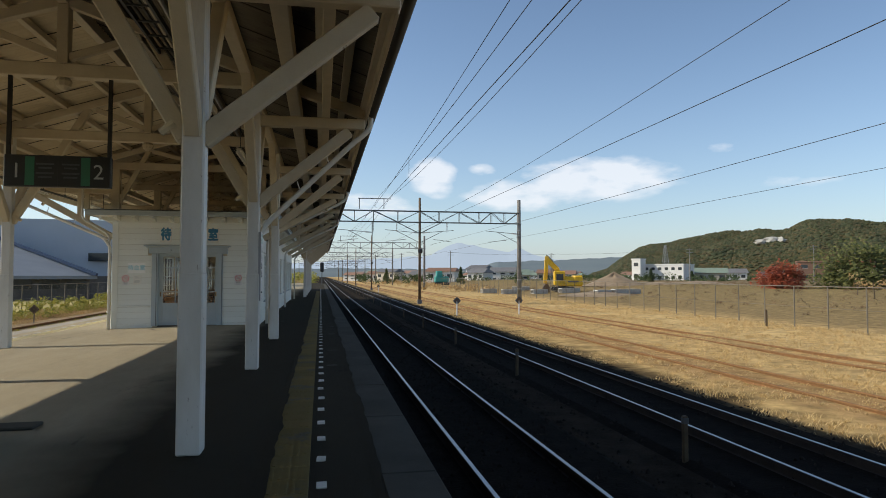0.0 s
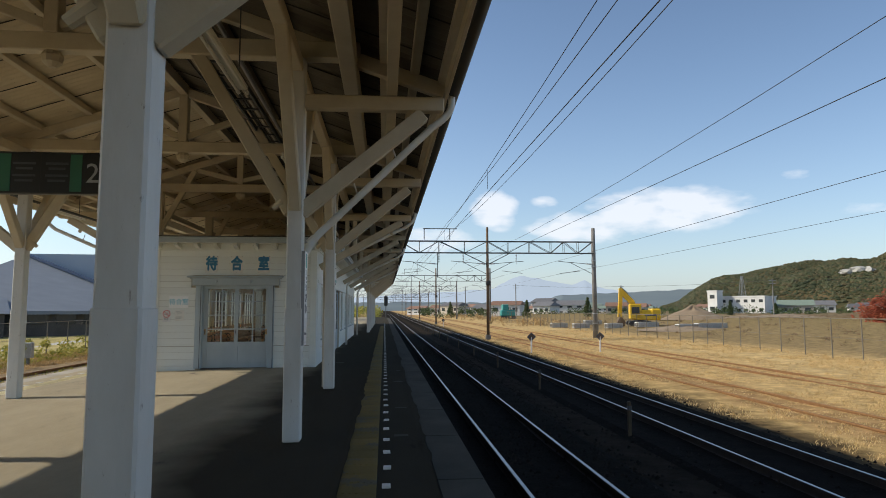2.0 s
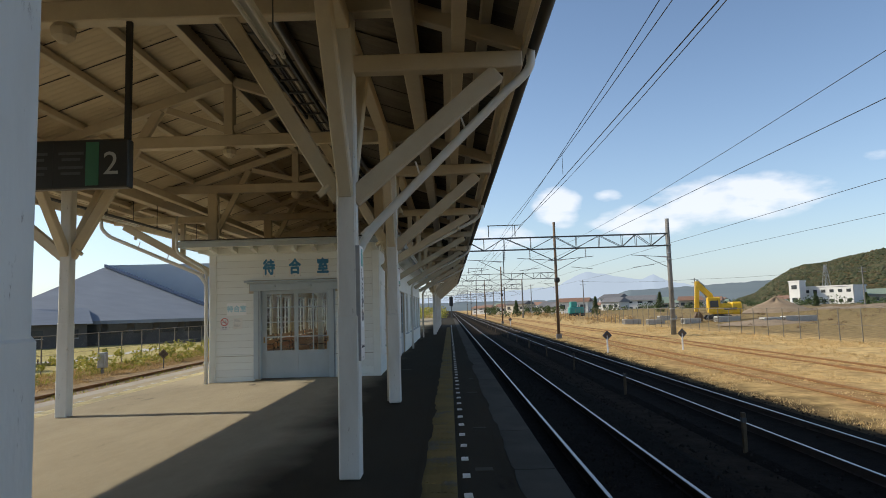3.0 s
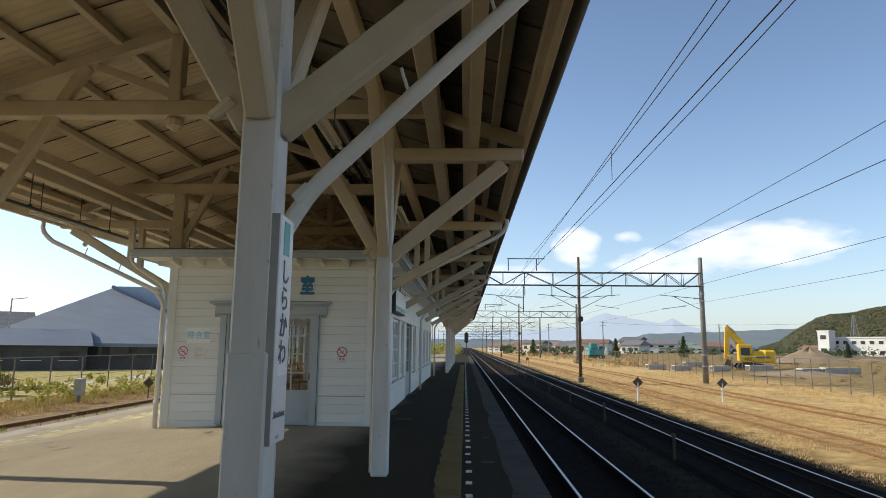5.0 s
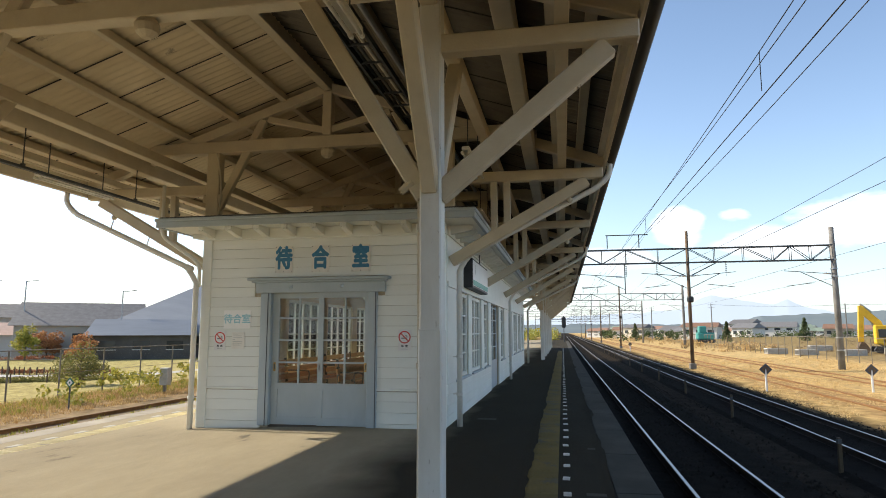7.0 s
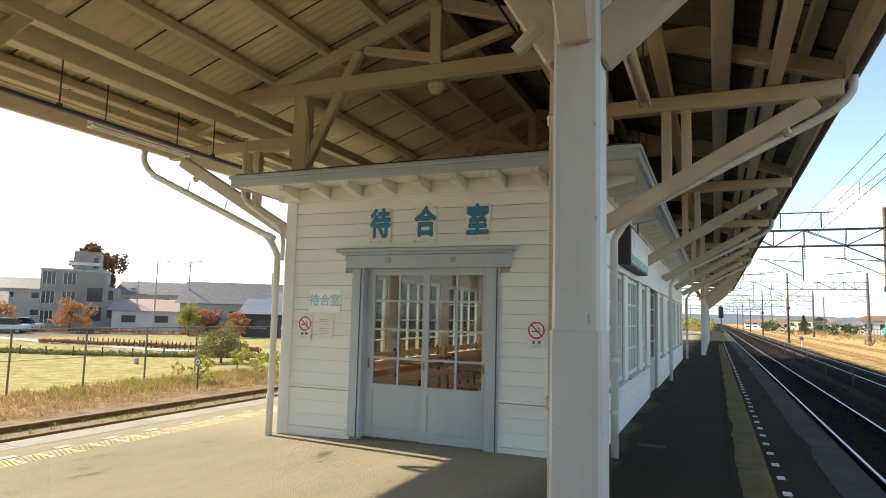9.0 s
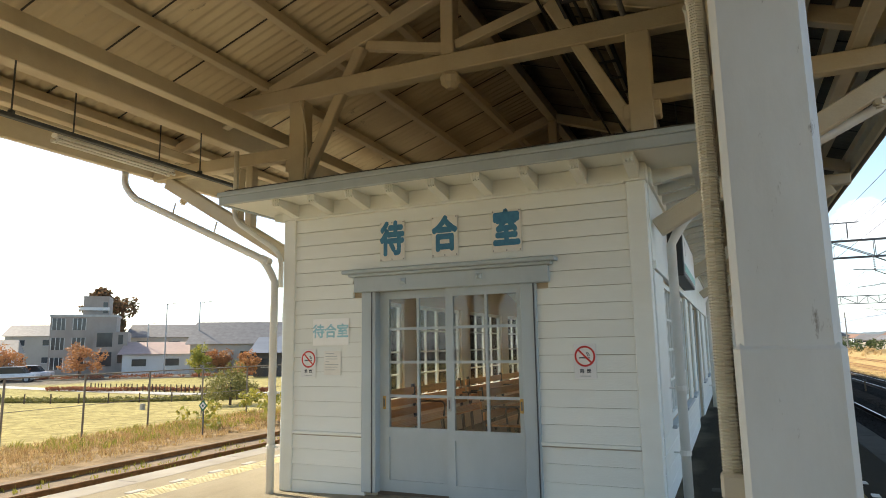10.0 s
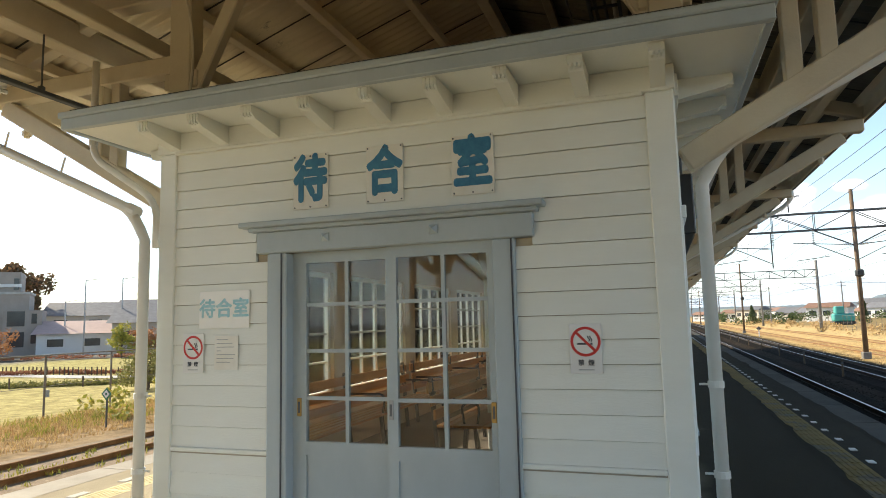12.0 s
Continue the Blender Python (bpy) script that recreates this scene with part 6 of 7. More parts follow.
def mound(x, y, r, h, seed, label):
    vs, fs = [], []
    n, m = 28, 9
    for j in range(m + 1):
        f = j / m
        for k in range(n):
            a = k * math.tau / n
            rr = r * f * (1 + 0.18 * noise.noise((math.cos(a) * 1.3, math.sin(a) * 1.3, seed)))
            vs.append((x + rr * math.cos(a), y + rr * math.sin(a), ground_z(x, y) - 0.1 + h * (1 - f) ** 1.15 * (1 + 0.25 * noise.noise((f * 3 + seed, math.cos(a) * 2, math.sin(a) * 2)))))
    for j in range(m):
        for k in range(n):
            fs.append((j * n + k, (j + 1) * n + k, (j + 1) * n + (k + 1) % n, j * n + (k + 1) % n))
    tagged(quads("earth_mound", vs, fs, "dirt", smooth=True), label, "earth mound")


mound(44.4, 95, 5.5, 2.1, 1, "heap of brown excavated earth")
mound(53.5, 97, 5.0, 0.5, 2, "low heap of brown excavated earth")
mound(66, 106, 8.0, 0.6, 7, "broad heap of brown excavated earth")
mound(29, 66, 5, 0.7, 4, "low spread of dark earth")


def culvert_block(x, y, rz, n, label):
    t = thing("concrete_culvert", label, "concrete block", x, y, ground_z(x, y), rz, group="culvert blocks")
    t.scale = (0.8, 0.62, 0.62)
    bm = bmesh.new()
    L = n
    box(bm, -L / 2, L / 2, -0.75, 0.75, 0.78, 0.95, 0.02)
    box(bm, -L / 2, L / 2, -0.75, 0.75, 0.0, 0.15, 0.02)
    for y0 in (-0.75, -0.06, 0.63):
        box(bm, -L / 2, L / 2, y0, y0 + 0.12, 0.15, 0.78)
    part("body", bm, "concrete", t)
    for s in (-1, 1):
        part("end_mark", bx(s * L / 2 - 0.02, s * L / 2 + 0.02, -0.62, 0.62, 0.80, 0.93), "white_wall", t, "white painted end")


for x, y, L in ((28.5, 65, 2.2), (31.2, 65, 4.0), (28.7, 75, 3.2), (25.1, 76, 2.4), (22.4, 80, 2.4), (20.7, 84, 2.6), (27.2, 90, 3)):
    culvert_block(x, y, 6, L, "grey precast concrete culvert with white ends")


def excavator(x, y, rz):
    t = thing("excavator", "yellow crawler excavator parked with folded boom", "excavator", x, y, ground_z(x, y), rz)
    t.scale = (0.95, 1.05, 1.1)
    for s in (-1, 1):
        bm = bmesh.new()
        pts = [(-1.5, 0.32), (-1.25, 0.08), (1.25, 0.08), (1.5, 0.32), (1.25, 0.62), (-1.25, 0.62)]
        a = [bm.verts.new((px, s * 0.95 - 0.25, pz)) for px, pz in pts]
        b = [bm.verts.new((px, s * 0.95 + 0.25, pz)) for px, pz in pts]
        bm.faces.new(a)
        bm.faces.new(b[::-1])
        for i in range(6):
            bm.faces.new((a[(i + 1) % 6], a[i], b[i], b[(i + 1) % 6]))
        part("crawler", bm, "black", t)
    part("turntable", rod(bmesh.new(), (0, 0, 0.5), (0, 0, 0.78), 0.7, None, 16), "steel_dark", t)
    bm = bmesh.new()
    box(bm, -0.8, 2.3, -1.15, 1.15, 0.72, 1.65, 0.1)
    box(bm, 1.3, 2.55, -1.2, 1.2, 0.68, 1.95, 0.18)
    part("house", bm, "yellow", t)
    part("engine_cover", bx(0.2, 1.6, -1.0, 1.0, 1.55, 1.82, 0.08), "yellow", t)
    cab = part("cab", bx(-1.3, 0.15, -1.15, -0.2, 0.82, 2.45, 0.08), "yellow", t)
    for y0 in (-1.17, -0.26):
        part("cab_window", bx(-1.05, -0.1, y0, y0 + 0.03, 1.4, 2.12, 0.01), "win_dark", cab)
    part("cab_window", bx(-1.22, -1.19, -1.05, -0.35, 1.15, 2.12), "win_dark", cab)
    part("lettering_bar", bx(0.5, 1.9, -1.22, -1.16, 1.15, 1.35), "ink", t)
    bm = bmesh.new()
    beam(bm, (-0.2, 0.2, 1.3), (-0.8, 0.2, 2.8), 0.5, 0.62, 0.03)
    beam(bm, (-0.72, 0.2, 2.65), (-2.2, 0.2, 3.95), 0.46, 0.6, 0.03)
    part("boom", bm, "yellow", t)
    bm = bmesh.new()
    beam(bm, (-2.1, 0.2, 4.2), (-2.35, 0.2, 1.0), 0.42, 0.5, 0.03)
    part("arm", bm, "yellow", t)
    bm = bmesh.new()
    rod(bm, (-0.8, 0.2, 1.3), (-1.45, 0.2, 3.2), 0.1, None, 8)
    rod(bm, (-1.2, 0.2, 3.6), (-2.15, 0.2, 4.35), 0.1, None, 8)
    part("cylinder", bm, "galv", t)
    bm = bmesh.new()
    pts = [(-2.4, 1.0), (-2.7, 0.5), (-2.5, 0.05), (-1.8, 0.02), (-1.7, 0.45), (-2.05, 0.95)]
    a = [bm.verts.new((px, -0.35, pz)) for px, pz in pts]
    b = [bm.verts.new((px, 0.75, pz)) for px, pz in pts]
    bm.faces.new(a)
    bm.faces.new(b[::-1])
    for i in range(6):
        bm.faces.new((a[(i + 1) % 6], a[i], b[i], b[(i + 1) % 6]))
    part("bucket", bm, "steel_rust", t)


excavator(29.0, 78, -12)
tm = thing("small_machine", "teal compact machine parked among the houses", "machine", 20.5, 118, -0.4)
part("body", bx(-1.2, 1.4, -0.8, 0.8, 0.5, 1.6, 0.15), "teal_machine", tm)
part("cab", bx(-0.9, 0.2, -0.7, 0.7, 1.6, 2.6, 0.1), "teal_machine", tm)
part("undercarriage", bx(-1.4, 1.5, -0.9, 0.9, 0.0, 0.5, 0.15), "black", tm)


def house(x, y, z, w, d, h, rz, wall, roof_m, label, pitch=0.45, flat=False, name="house", wins=3, floors=2):
    t = thing(name, label, "building", x, y, z, rz)
    part("wall", bx(-w / 2, w / 2, -d / 2, d / 2, -1.5, h), wall, t)
    if flat:
        part("roof", bx(-w / 2 - 0.15, w / 2 + 0.15, -d / 2 - 0.15, d / 2 + 0.15, h, h + 0.35), roof_m, t)
    else:
        bm = bmesh.new()
        o, rh = 0.5, d / 2 * pitch
        a = [bm.verts.new(p) for p in ((-w / 2 - o, -d / 2 - o, h - 0.1), (w / 2 + o, -d / 2 - o, h - 0.1), (w / 2 + o, d / 2 + o, h - 0.1), (-w / 2 - o, d / 2 + o, h - 0.1), (-w / 2 - o * 0.2, 0, h + rh), (w / 2 + o * 0.2, 0, h + rh))]
        for q in ((0, 1, 5, 4), (2, 3, 4, 5), (1, 2, 5), (3, 0, 4), (3, 2, 1, 0)):
            bm.faces.new([a[i] for i in q])
        part("roof", bm, roof_m, t)
    for f in range(floors):
        zz = h * (f + 0.42) / floors
        for k in range(wins):
            cx = -w / 2 + w * (k + 0.5) / wins
            ww = min(0.75, w / wins * 0.25)
            win = part("window", bx(cx - ww, cx + ww, -d / 2 - 0.06, -d / 2 + 0.02, zz, zz + h / floors * 0.32), "win_dark", t)
            part("frame", bx(cx - ww - 0.06, cx + ww + 0.06, -d / 2 - 0.04, -d / 2 + 0.01, zz - 0.07, zz), "white_wall", win)
    return t


def conifer(x, y, z, height, spread, label, seed):
    """A cone of drooping leafy tiers round a straight trunk."""
    rnd = random.Random(seed)
    t = thing("conifer", label, "tree", x, y, z)
    part("trunk", rod(bmesh.new(), (0, 0, -0.1), (0, 0, height * 0.9), 0.1, 0.03, 7), "bark", t)
    cs = []
    for k in range(26):
        f = (k + rnd.random()) / 26
        a, r = k * 2.4 + rnd.uniform(-0.5, 0.5), spread * (1 - f) * rnd.uniform(0.45, 0.85)
        cs.append((math.cos(a) * r, math.sin(a) * r, height * (0.08 + 0.88 * f), spread * (0.2 + 0.25 * (1 - f))))
    vs, fs = leaf_cloud(rnd, cs, 60, 0.13, 1.1)
    quads("crown", vs, fs, "leaf_green", t)


# the town to the right, far off
house(96.5, 185, -0.8, 3.0, 3.2, 7.1, -58, "white_wall", "white_wall", "white stair tower beside the white works", flat=True, wins=1, name="tower_block")
house(106.2, 184, -0.8, 13, 8, 5.4, -55, "white_wall", "white_wall", "long white two-storey works building", flat=True, wins=6, name="works_building")
house(119.5, 184, -0.8, 12, 8, 3.0, -35, "beige_wall", "roof_green", "low works wing with a green gable roof", 0.4, wins=4, floors=1, name="works_building")
rnd = random.Random(11)
roofs = ("roof_grey", "roof_brown", "roof_grey", "roof_green", "roof_grey", "roof_grey")
roof_words = {"roof_grey": "grey", "roof_brown": "brown", "roof_green": "green", "roof_red": "red"}
spots = []
for k in range(84):
    az = math.radians(rnd.uniform(3, 23) if k < 60 else rnd.uniform(27, 46))
    d = rnd.uniform(230, 500)
    spots.append((-1.8 + d * math.sin(az), d * math.cos(az)))
for k in range(40):
    az, d = math.radians(rnd.uniform(7, 22)), rnd.uniform(185, 270)
    p = (-1.8 + d * math.sin(az), d * math.cos(az))
    if all(math.dist(p, q) > 13 for q in spots + [(69, 228), (62, 252), (60, 165)]):
        spots.append(p)
for x, y in spots:
    rf, wl2 = rnd.choice(roofs), rnd.choice(("white_wall", "beige_wall", "white_wall"))
    house(x, y, -0.7, rnd.uniform(5.5, 9.5), rnd.uniform(4.5, 6.5), rnd.uniform(2.0, 3.6), rnd.uniform(-75, -20), wl2, rf, "small town house with a %s roof" % roof_words[rf], floors=rnd.choice((1, 2)))
house(69, 228, -0.8, 11, 8, 2.4, -8, "beige_wall", "roof_green", "low house with a broad pale green hipped roof", 0.5, floors=1)
house(62, 252, -0.6, 9, 7, 4.6, -50, "white_wall", "roof_grey", "white two-storey house with a grey roof")
house(140, 145.5, -0.4, 11, 8, 4.2, -40, "white_wall", "roof_red", "white house with a bright red roof")
house(152, 141.5, -0.4, 9, 7, 3.6, -40, "beige_wall", "roof_brown", "beige house with a brown roof")
house(124, 145.5, -0.4, 6, 6, 5.2, -35, "roof_brown", "roof_brown", "narrow brown two-storey house", flat=True, wins=2)
for k, (x, y, h) in enumerate(((33, 170, 9), (60, 165, 8.5), (86, 140, 9), (110, 128, 9.5), (128, 135, 9), (22, 190, 9), (150, 120, 9))):
    t = thing("utility_pole", "concrete utility pole with cross arms among the houses", "utility pole", x, y, -1, group="utility poles")
    part("pole", rod(bmesh.new(), (0, 0, 0), (0, 0, h), 0.16, 0.1, 8), "mast", t)
    for z in (h - 0.4, h - 1.1):
        part("cross_arm", bx(-0.8, 0.8, -0.05, 0.05, z, z + 0.08), "galv", t)
for a, b in (((60, 165, 7.2), (86, 140, 7.8)), ((86, 140, 7.8), (110, 128, 8.2)), ((110, 128, 8.2), (128, 135, 7.7)), ((128, 135, 7.7), (150, 120, 7.7)), ((33, 170, 7.7), (60, 165, 7.2))):
    mid = (Vector(a) + Vector(b)) / 2 - Vector((0, 0, 0.8))
    tagged(part("power_cable", pipe_run(bmesh.new(), arc(a, mid, b, 8), 0.03, 4), "wire"), "dark power cable between utility poles", "cable")
tree(56.5, 60, -0.3, 5.3, 5.4, "leaf_mix", "broad dark green tree behind the yard fence", 21, 44, 190, 0.17, low=0.02)
tree(64.5, 62, -0.3, 5.6, 5.0, "leaf_green", "dark green bushy tree at the field edge", 22, 34, 170, 0.17, low=0.02)
tree(49.6, 63.5, -0.3, 3.1, 2.9, "leaf_red", "rust red autumn tree beside the green tree", 23, 26, 150, 0.15, low=0.02)
tree(57.5, 53.5, -0.3, 3.3, 3.2, "leaf_mix", "rounded green shrub at the field edge", 24, 22, 150, 0.14, low=0.02)
tree(63, 53, -0.3, 3.8, 3.4, "leaf_green", "rounded green shrub at the field edge", 44, 22, 150, 0.14, low=0.02)
for k, (x, y, h) in enumerate(((41.5, 136, 5.5), (76, 140.5, 4.6), (30.5, 146, 5), (90, 145.5, 4), (120, 111.5, 3), (16, 175, 5))):
    conifer(x, y, -0.6, h * 0.8, h * 0.22, "dark conical garden tree between the houses", 30 + k)
for k in range(9):
    tree(36 + k * 2.3 + (k % 3), 36 + (k * 5) % 11, -0.4, 2.0, 1.2, "straw_rust", "bare low orchard tree in the field", 60 + k, 6, 30, 0.07, 0.05, name="orchard_tree")
rnd = random.Random(19)
cs = []
for k in range(640):
    az, d = math.radians(rnd.uniform(3, 44)), rnd.uniform(165, 460)
    cs.append((-1.8 + d * math.sin(az), d * math.cos(az), rnd.uniform(-0.6, 1.1), rnd.uniform(0.7, 1.9)))
vs, fs = leaf_cloud(rnd, cs, 60, 0.28)
tagged(quads("town_bushes", vs, fs, "leaf_green"), "dark garden bushes between the town houses", "bushes", kind="stuff")
cs = []
for k in range(620):
    x, y = rnd.uniform(25, 90), rnd.uniform(32, 125)
    cs.append((x, y, ground_z(x, y) + 0.05, rnd.uniform(0.2, 0.55)))
vs, fs = leaf_cloud(rnd, cs, 46, 0.06)
tagged(quads("yard_scrub", vs, fs, "leaf_brown"), "low brown scrub over the fallow yard", "scrub", kind="stuff")
# low scrub line along the line in the distance
rnd = random.Random(77)
cs = []
for k in range(150):
    y = rnd.uniform(90, 300)
    cs.append((rnd.uniform(-14, -6) if k % 3 == 0 else rnd.uniform(15, 24), y, -0.6, rnd.uniform(0.5, 1.3)))
vs, fs = leaf_cloud(rnd, cs, 45, 0.17)
tagged(quads("far_scrub", vs, fs, "straw_rust"), "low brown scrub along the distant line", "scrub", kind="stuff")
cs = [(rnd.uniform(-14, -3), rnd.uniform(112, 170), rnd.uniform(-0.5, 1.6), rnd.uniform(0.8, 1.5)) for _ in range(40)]
vs, fs = leaf_cloud(rnd, cs, 70, 0.2)
tagged(quads("far_bushes", vs, fs, "leaf_weed"), "yellow green bushes beyond the platform end", "bushes", kind="stuff")


# ---------------------------------------------------------------- hills
def ridge(name, r, az0, az1, prof, material, label, depth=0.35, rows=14, bump=0.0, step=0.5, crest=0.0):
    """A hill whose crest has the given elevations (degrees) over azimuth."""
    vs, fs = [], []
    n = int((az1 - az0) / step) + 1
    for k in range(n):
        az = az0 + (az1 - az0) * k / (n - 1)
        e = np.interp(az, [p[0] for p in prof], [p[1] for p in prof])
        for j in range(rows):
            f = j / (rows - 1)
            rr = r * (1 - depth * (1 - f))
            h = r * math.tan(math.radians(e)) * (f ** 0.8)
            h += r * crest * f ** 6 * (noise.noise((az * 1.1, f * 0.5, 2.0)) + 0.5 * noise.noise((az * 3.3, f, 6.0)))
            h *= 1 + bump * noise.noise((az * 0.5, f * 4, 1.0)) * (1 - f * 0.6)
            a = math.radians(az)
            vs.append((-1.8 + rr * math.sin(a), rr * math.cos(a), -2 + h))
    for k in range(n - 1):
        for j in range(rows - 1):
            fs.append((k * rows + j, (k + 1) * rows + j, (k + 1) * rows + j + 1, k * rows + j + 1))
    return vs, quads(name, vs, fs, material, smooth=True)


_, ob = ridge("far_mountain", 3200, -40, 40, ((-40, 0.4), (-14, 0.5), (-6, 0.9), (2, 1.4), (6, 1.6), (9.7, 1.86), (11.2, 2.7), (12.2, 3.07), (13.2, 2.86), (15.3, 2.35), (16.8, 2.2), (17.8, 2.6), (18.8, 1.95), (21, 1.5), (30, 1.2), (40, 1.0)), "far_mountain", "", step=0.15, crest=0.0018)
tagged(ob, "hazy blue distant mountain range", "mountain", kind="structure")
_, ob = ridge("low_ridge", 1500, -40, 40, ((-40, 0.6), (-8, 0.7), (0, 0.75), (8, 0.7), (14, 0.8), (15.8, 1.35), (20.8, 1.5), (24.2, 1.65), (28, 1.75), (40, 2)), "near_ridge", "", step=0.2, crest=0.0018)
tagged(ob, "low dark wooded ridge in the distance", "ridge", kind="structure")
hv, ob = ridge("wooded_hill", 620, 24, 75, ((24, 0.4), (25.5, 0.9), (26.1, 1.35), (26.6, 1.75), (28, 2.65), (28.9, 2.95), (30.7, 3.0), (32.5, 3.55), (33.8, 3.8), (35.5, 3.85), (37.6, 4.0), (39.6, 4.15), (40.8, 4.45), (42.7, 4.7), (43.4, 4.65), (44.8, 4.3), (45.8, 4.2), (50, 4.4), (58, 4.0), (75, 2.0)), "hill_base", "", 0.42, 18, 0.25)
tagged(ob, "wooded hill in green and autumn brown", "hill", kind="structure")
rnd = random.Random(8)
vs, fs = [], []
ico = [(0, 0, 1), (0.9, 0, 0.35), (0.28, 0.86, 0.35), (-0.73, 0.53, 0.35), (-0.73, -0.53, 0.35), (0.28, -0.86, 0.35), (0.7, 0.5, -0.5), (-0.27, 0.82, -0.5), (-0.86, 0, -0.5), (-0.27, -0.82, -0.5), (0.7, -0.5, -0.5)]
icf = [(0, 1, 2), (0, 2, 3), (0, 3, 4), (0, 4, 5), (0, 5, 1), (1, 6, 2), (2, 7, 3), (3, 8, 4), (4, 9, 5), (5, 10, 1), (2, 6, 7), (3, 7, 8), (4, 8, 9), (5, 9, 10), (1, 10, 6)]
hill_rows = 18
cols = int(len(hv) / hill_rows * 0.66)
for _ in range(15000):
    k, j = rnd.randrange(cols - 1), int((hill_rows - 1) * rnd.random() ** 0.75)
    u, w = rnd.random(), rnd.random()
    q = [Vector(hv[(k + a) * hill_rows + j + b]) for a, b in ((0, 0), (1, 0), (0, 1), (1, 1))]
    c = (q[0] * (1 - u) + q[1] * u) * (1 - w) + (q[2] * (1 - u) + q[3] * u) * w
    patch = 0.8 + 0.5 * noise.noise((c.x * 0.02, c.y * 0.02, 3))
    r, i = rnd.uniform(1.0, 2.3) * patch, len(vs)
    for p in ico:
        vs.append(tuple(c + Vector((p[0], p[1], p[2] * 0.75)) * r * rnd.uniform(0.75, 1.25)))
    fs += [tuple(i + k2 for k2 in f) for f in icf]
tagged(quads("hill_woods", vs, fs, "hill"), "mixed autumn woods over the hill", "woods", kind="stuff")
bm = bmesh.new()
a = math.radians(38.3)
side = Vector((math.cos(a), -math.sin(a), 0))
for off, up, w, h in ((-7, 0.6, 4.5, 2.2), (-1, 1.6, 5.0, 2.6), (5.5, 0.2, 4.0, 3.4), (2, -2.6, 3.2, 1.8), (9.5, -1.2, 2.6, 1.6)):
    lump = bmesh.ops.create_icosphere(bm, subdivisions=2, radius=1)["verts"]
    for v in lump:
        v.co *= 1 + 0.45 * noise.noise(v.co * 2.3 + Vector((off, up, 0)))
        v.co = side * (v.co.x * w + off) + Vector((0, 0, v.co.z * h + up)) + Vector((math.sin(a), math.cos(a), 0)) * v.co.y * 5
mv = part("quarry_scar", bm, "concrete")
mv.location = (-1.8 + 497 * math.sin(a), 497 * math.cos(a), 24.0)
tagged(mv, "pale rock scar on the wooded hillside", "rock scar", kind="structure")
pl = thing("lattice_tower", "grey steel transmission tower behind the works", "pylon", 172.5, 300, -1)
bm = bmesh.new()
for s in (-1, 1):
    for q in (-1, 1):
        rod(bm, (s * 2, q * 2, 0), (s * 0.3, q * 0.3, 18), 0.14, 0.08, 5)
for z in range(0, 17, 2):
    w = 2 - 1.7 * z / 18
    for s in (-1, 1):
        rod(bm, (-w, s * w, z), (w, s * w, z + 2), 0.07, None, 4)
        rod(bm, (w, s * w, z), (-w, s * w, z + 2), 0.07, None, 4)
part("lattice", bm, "galv", pl)

# ---------------------------------------------------------------- beyond the left fence
# hall with a slate blue hipped roof
hall = thing("sports_hall", "large hall with slate blue hipped roof and dark walls", "hall", 0, 0, 0)
A, B, C, P = Vector((-49, 66, 1.35)), Vector((-25.0, 73, 1.35)), Vector((-66, 100, 1.35)), Vector((-43, 80, 7.8))
bm = bmesh.new()
v = [bm.verts.new(p) for p in (A, B, P, C, A - Vector((0, 0, 0.35)), B - Vector((0, 0, 0.35)), C - Vector((0, 0, 0.35)))]
for q in ((0, 1, 2), (0, 2, 3), (0, 4, 5, 1), (3, 6, 4, 0)):
    bm.faces.new([v[i] for i in q])
part("roof", bm, "blue_roof", hall, "slate blue sheet roof")
bm = bmesh.new()
beam(bm, P + Vector((0, -0.2, 0.1)), B + Vector((0, -0.2, 0.1)), 0.35, 0.3)
part("hip_edge", bm, "blue_edge", hall, "dark blue hip edge")
quads("upper_wall", [(-43, 80.6, 1.0), (-14, 88, 1.0), (-14, 88, 8.3), (-43, 80.6, 8.0), (-43, 95, 1.0), (-14, 95, 1.0), (-14, 95, 8.3), (-43, 95, 8.0)],
      [(0, 1, 2, 3), (3, 2, 6, 7), (1, 5, 6, 2), (4, 0, 3, 7), (5, 4, 7, 6)], "hall_wall", hall)
bm = bmesh.new()
w0, w1, w2 = A + Vector((2, 1.2, 0)), B + Vector((-1, 1.0, 0)), C + Vector((2, 0, 0))
v = [bm.verts.new(p) for p in ((w0.x, w0.y, -1.4), (w1.x, w1.y, -1.4), (w1.x, w1.y, 1.3), (w0.x, w0.y, 1.3), (w2.x, w2.y, -1.4), (w2.x, w2.y, 1.3), (w1.x + 3, w1.y + 12, -1.4), (w1.x + 3, w1.y + 12, 1.3))]
for q in ((0, 1, 2, 3), (4, 0, 3, 5), (1, 6, 7, 2)):
    bm.faces.new([v[i] for i in q])
part("wall", bm, "dark_wall", hall)
for k in range(9):
    p = w0.lerp(w1, (k + 0.5) / 9)
    bm = bmesh.new()
    d = (w1 - w0).normalized()
    beam(bm, p - d * 0.9 + Vector((0, -0.08, -0.6)), p + d * 0.9 + Vector((0, -0.08, -0.6)), 0.06, 1.5)
    part("window", bm, "win_dark", hall)
part("wall_window", bx(-29.5, -26.2, 83.8, 83.9, 3.1, 4.1), "win_dark", hall)

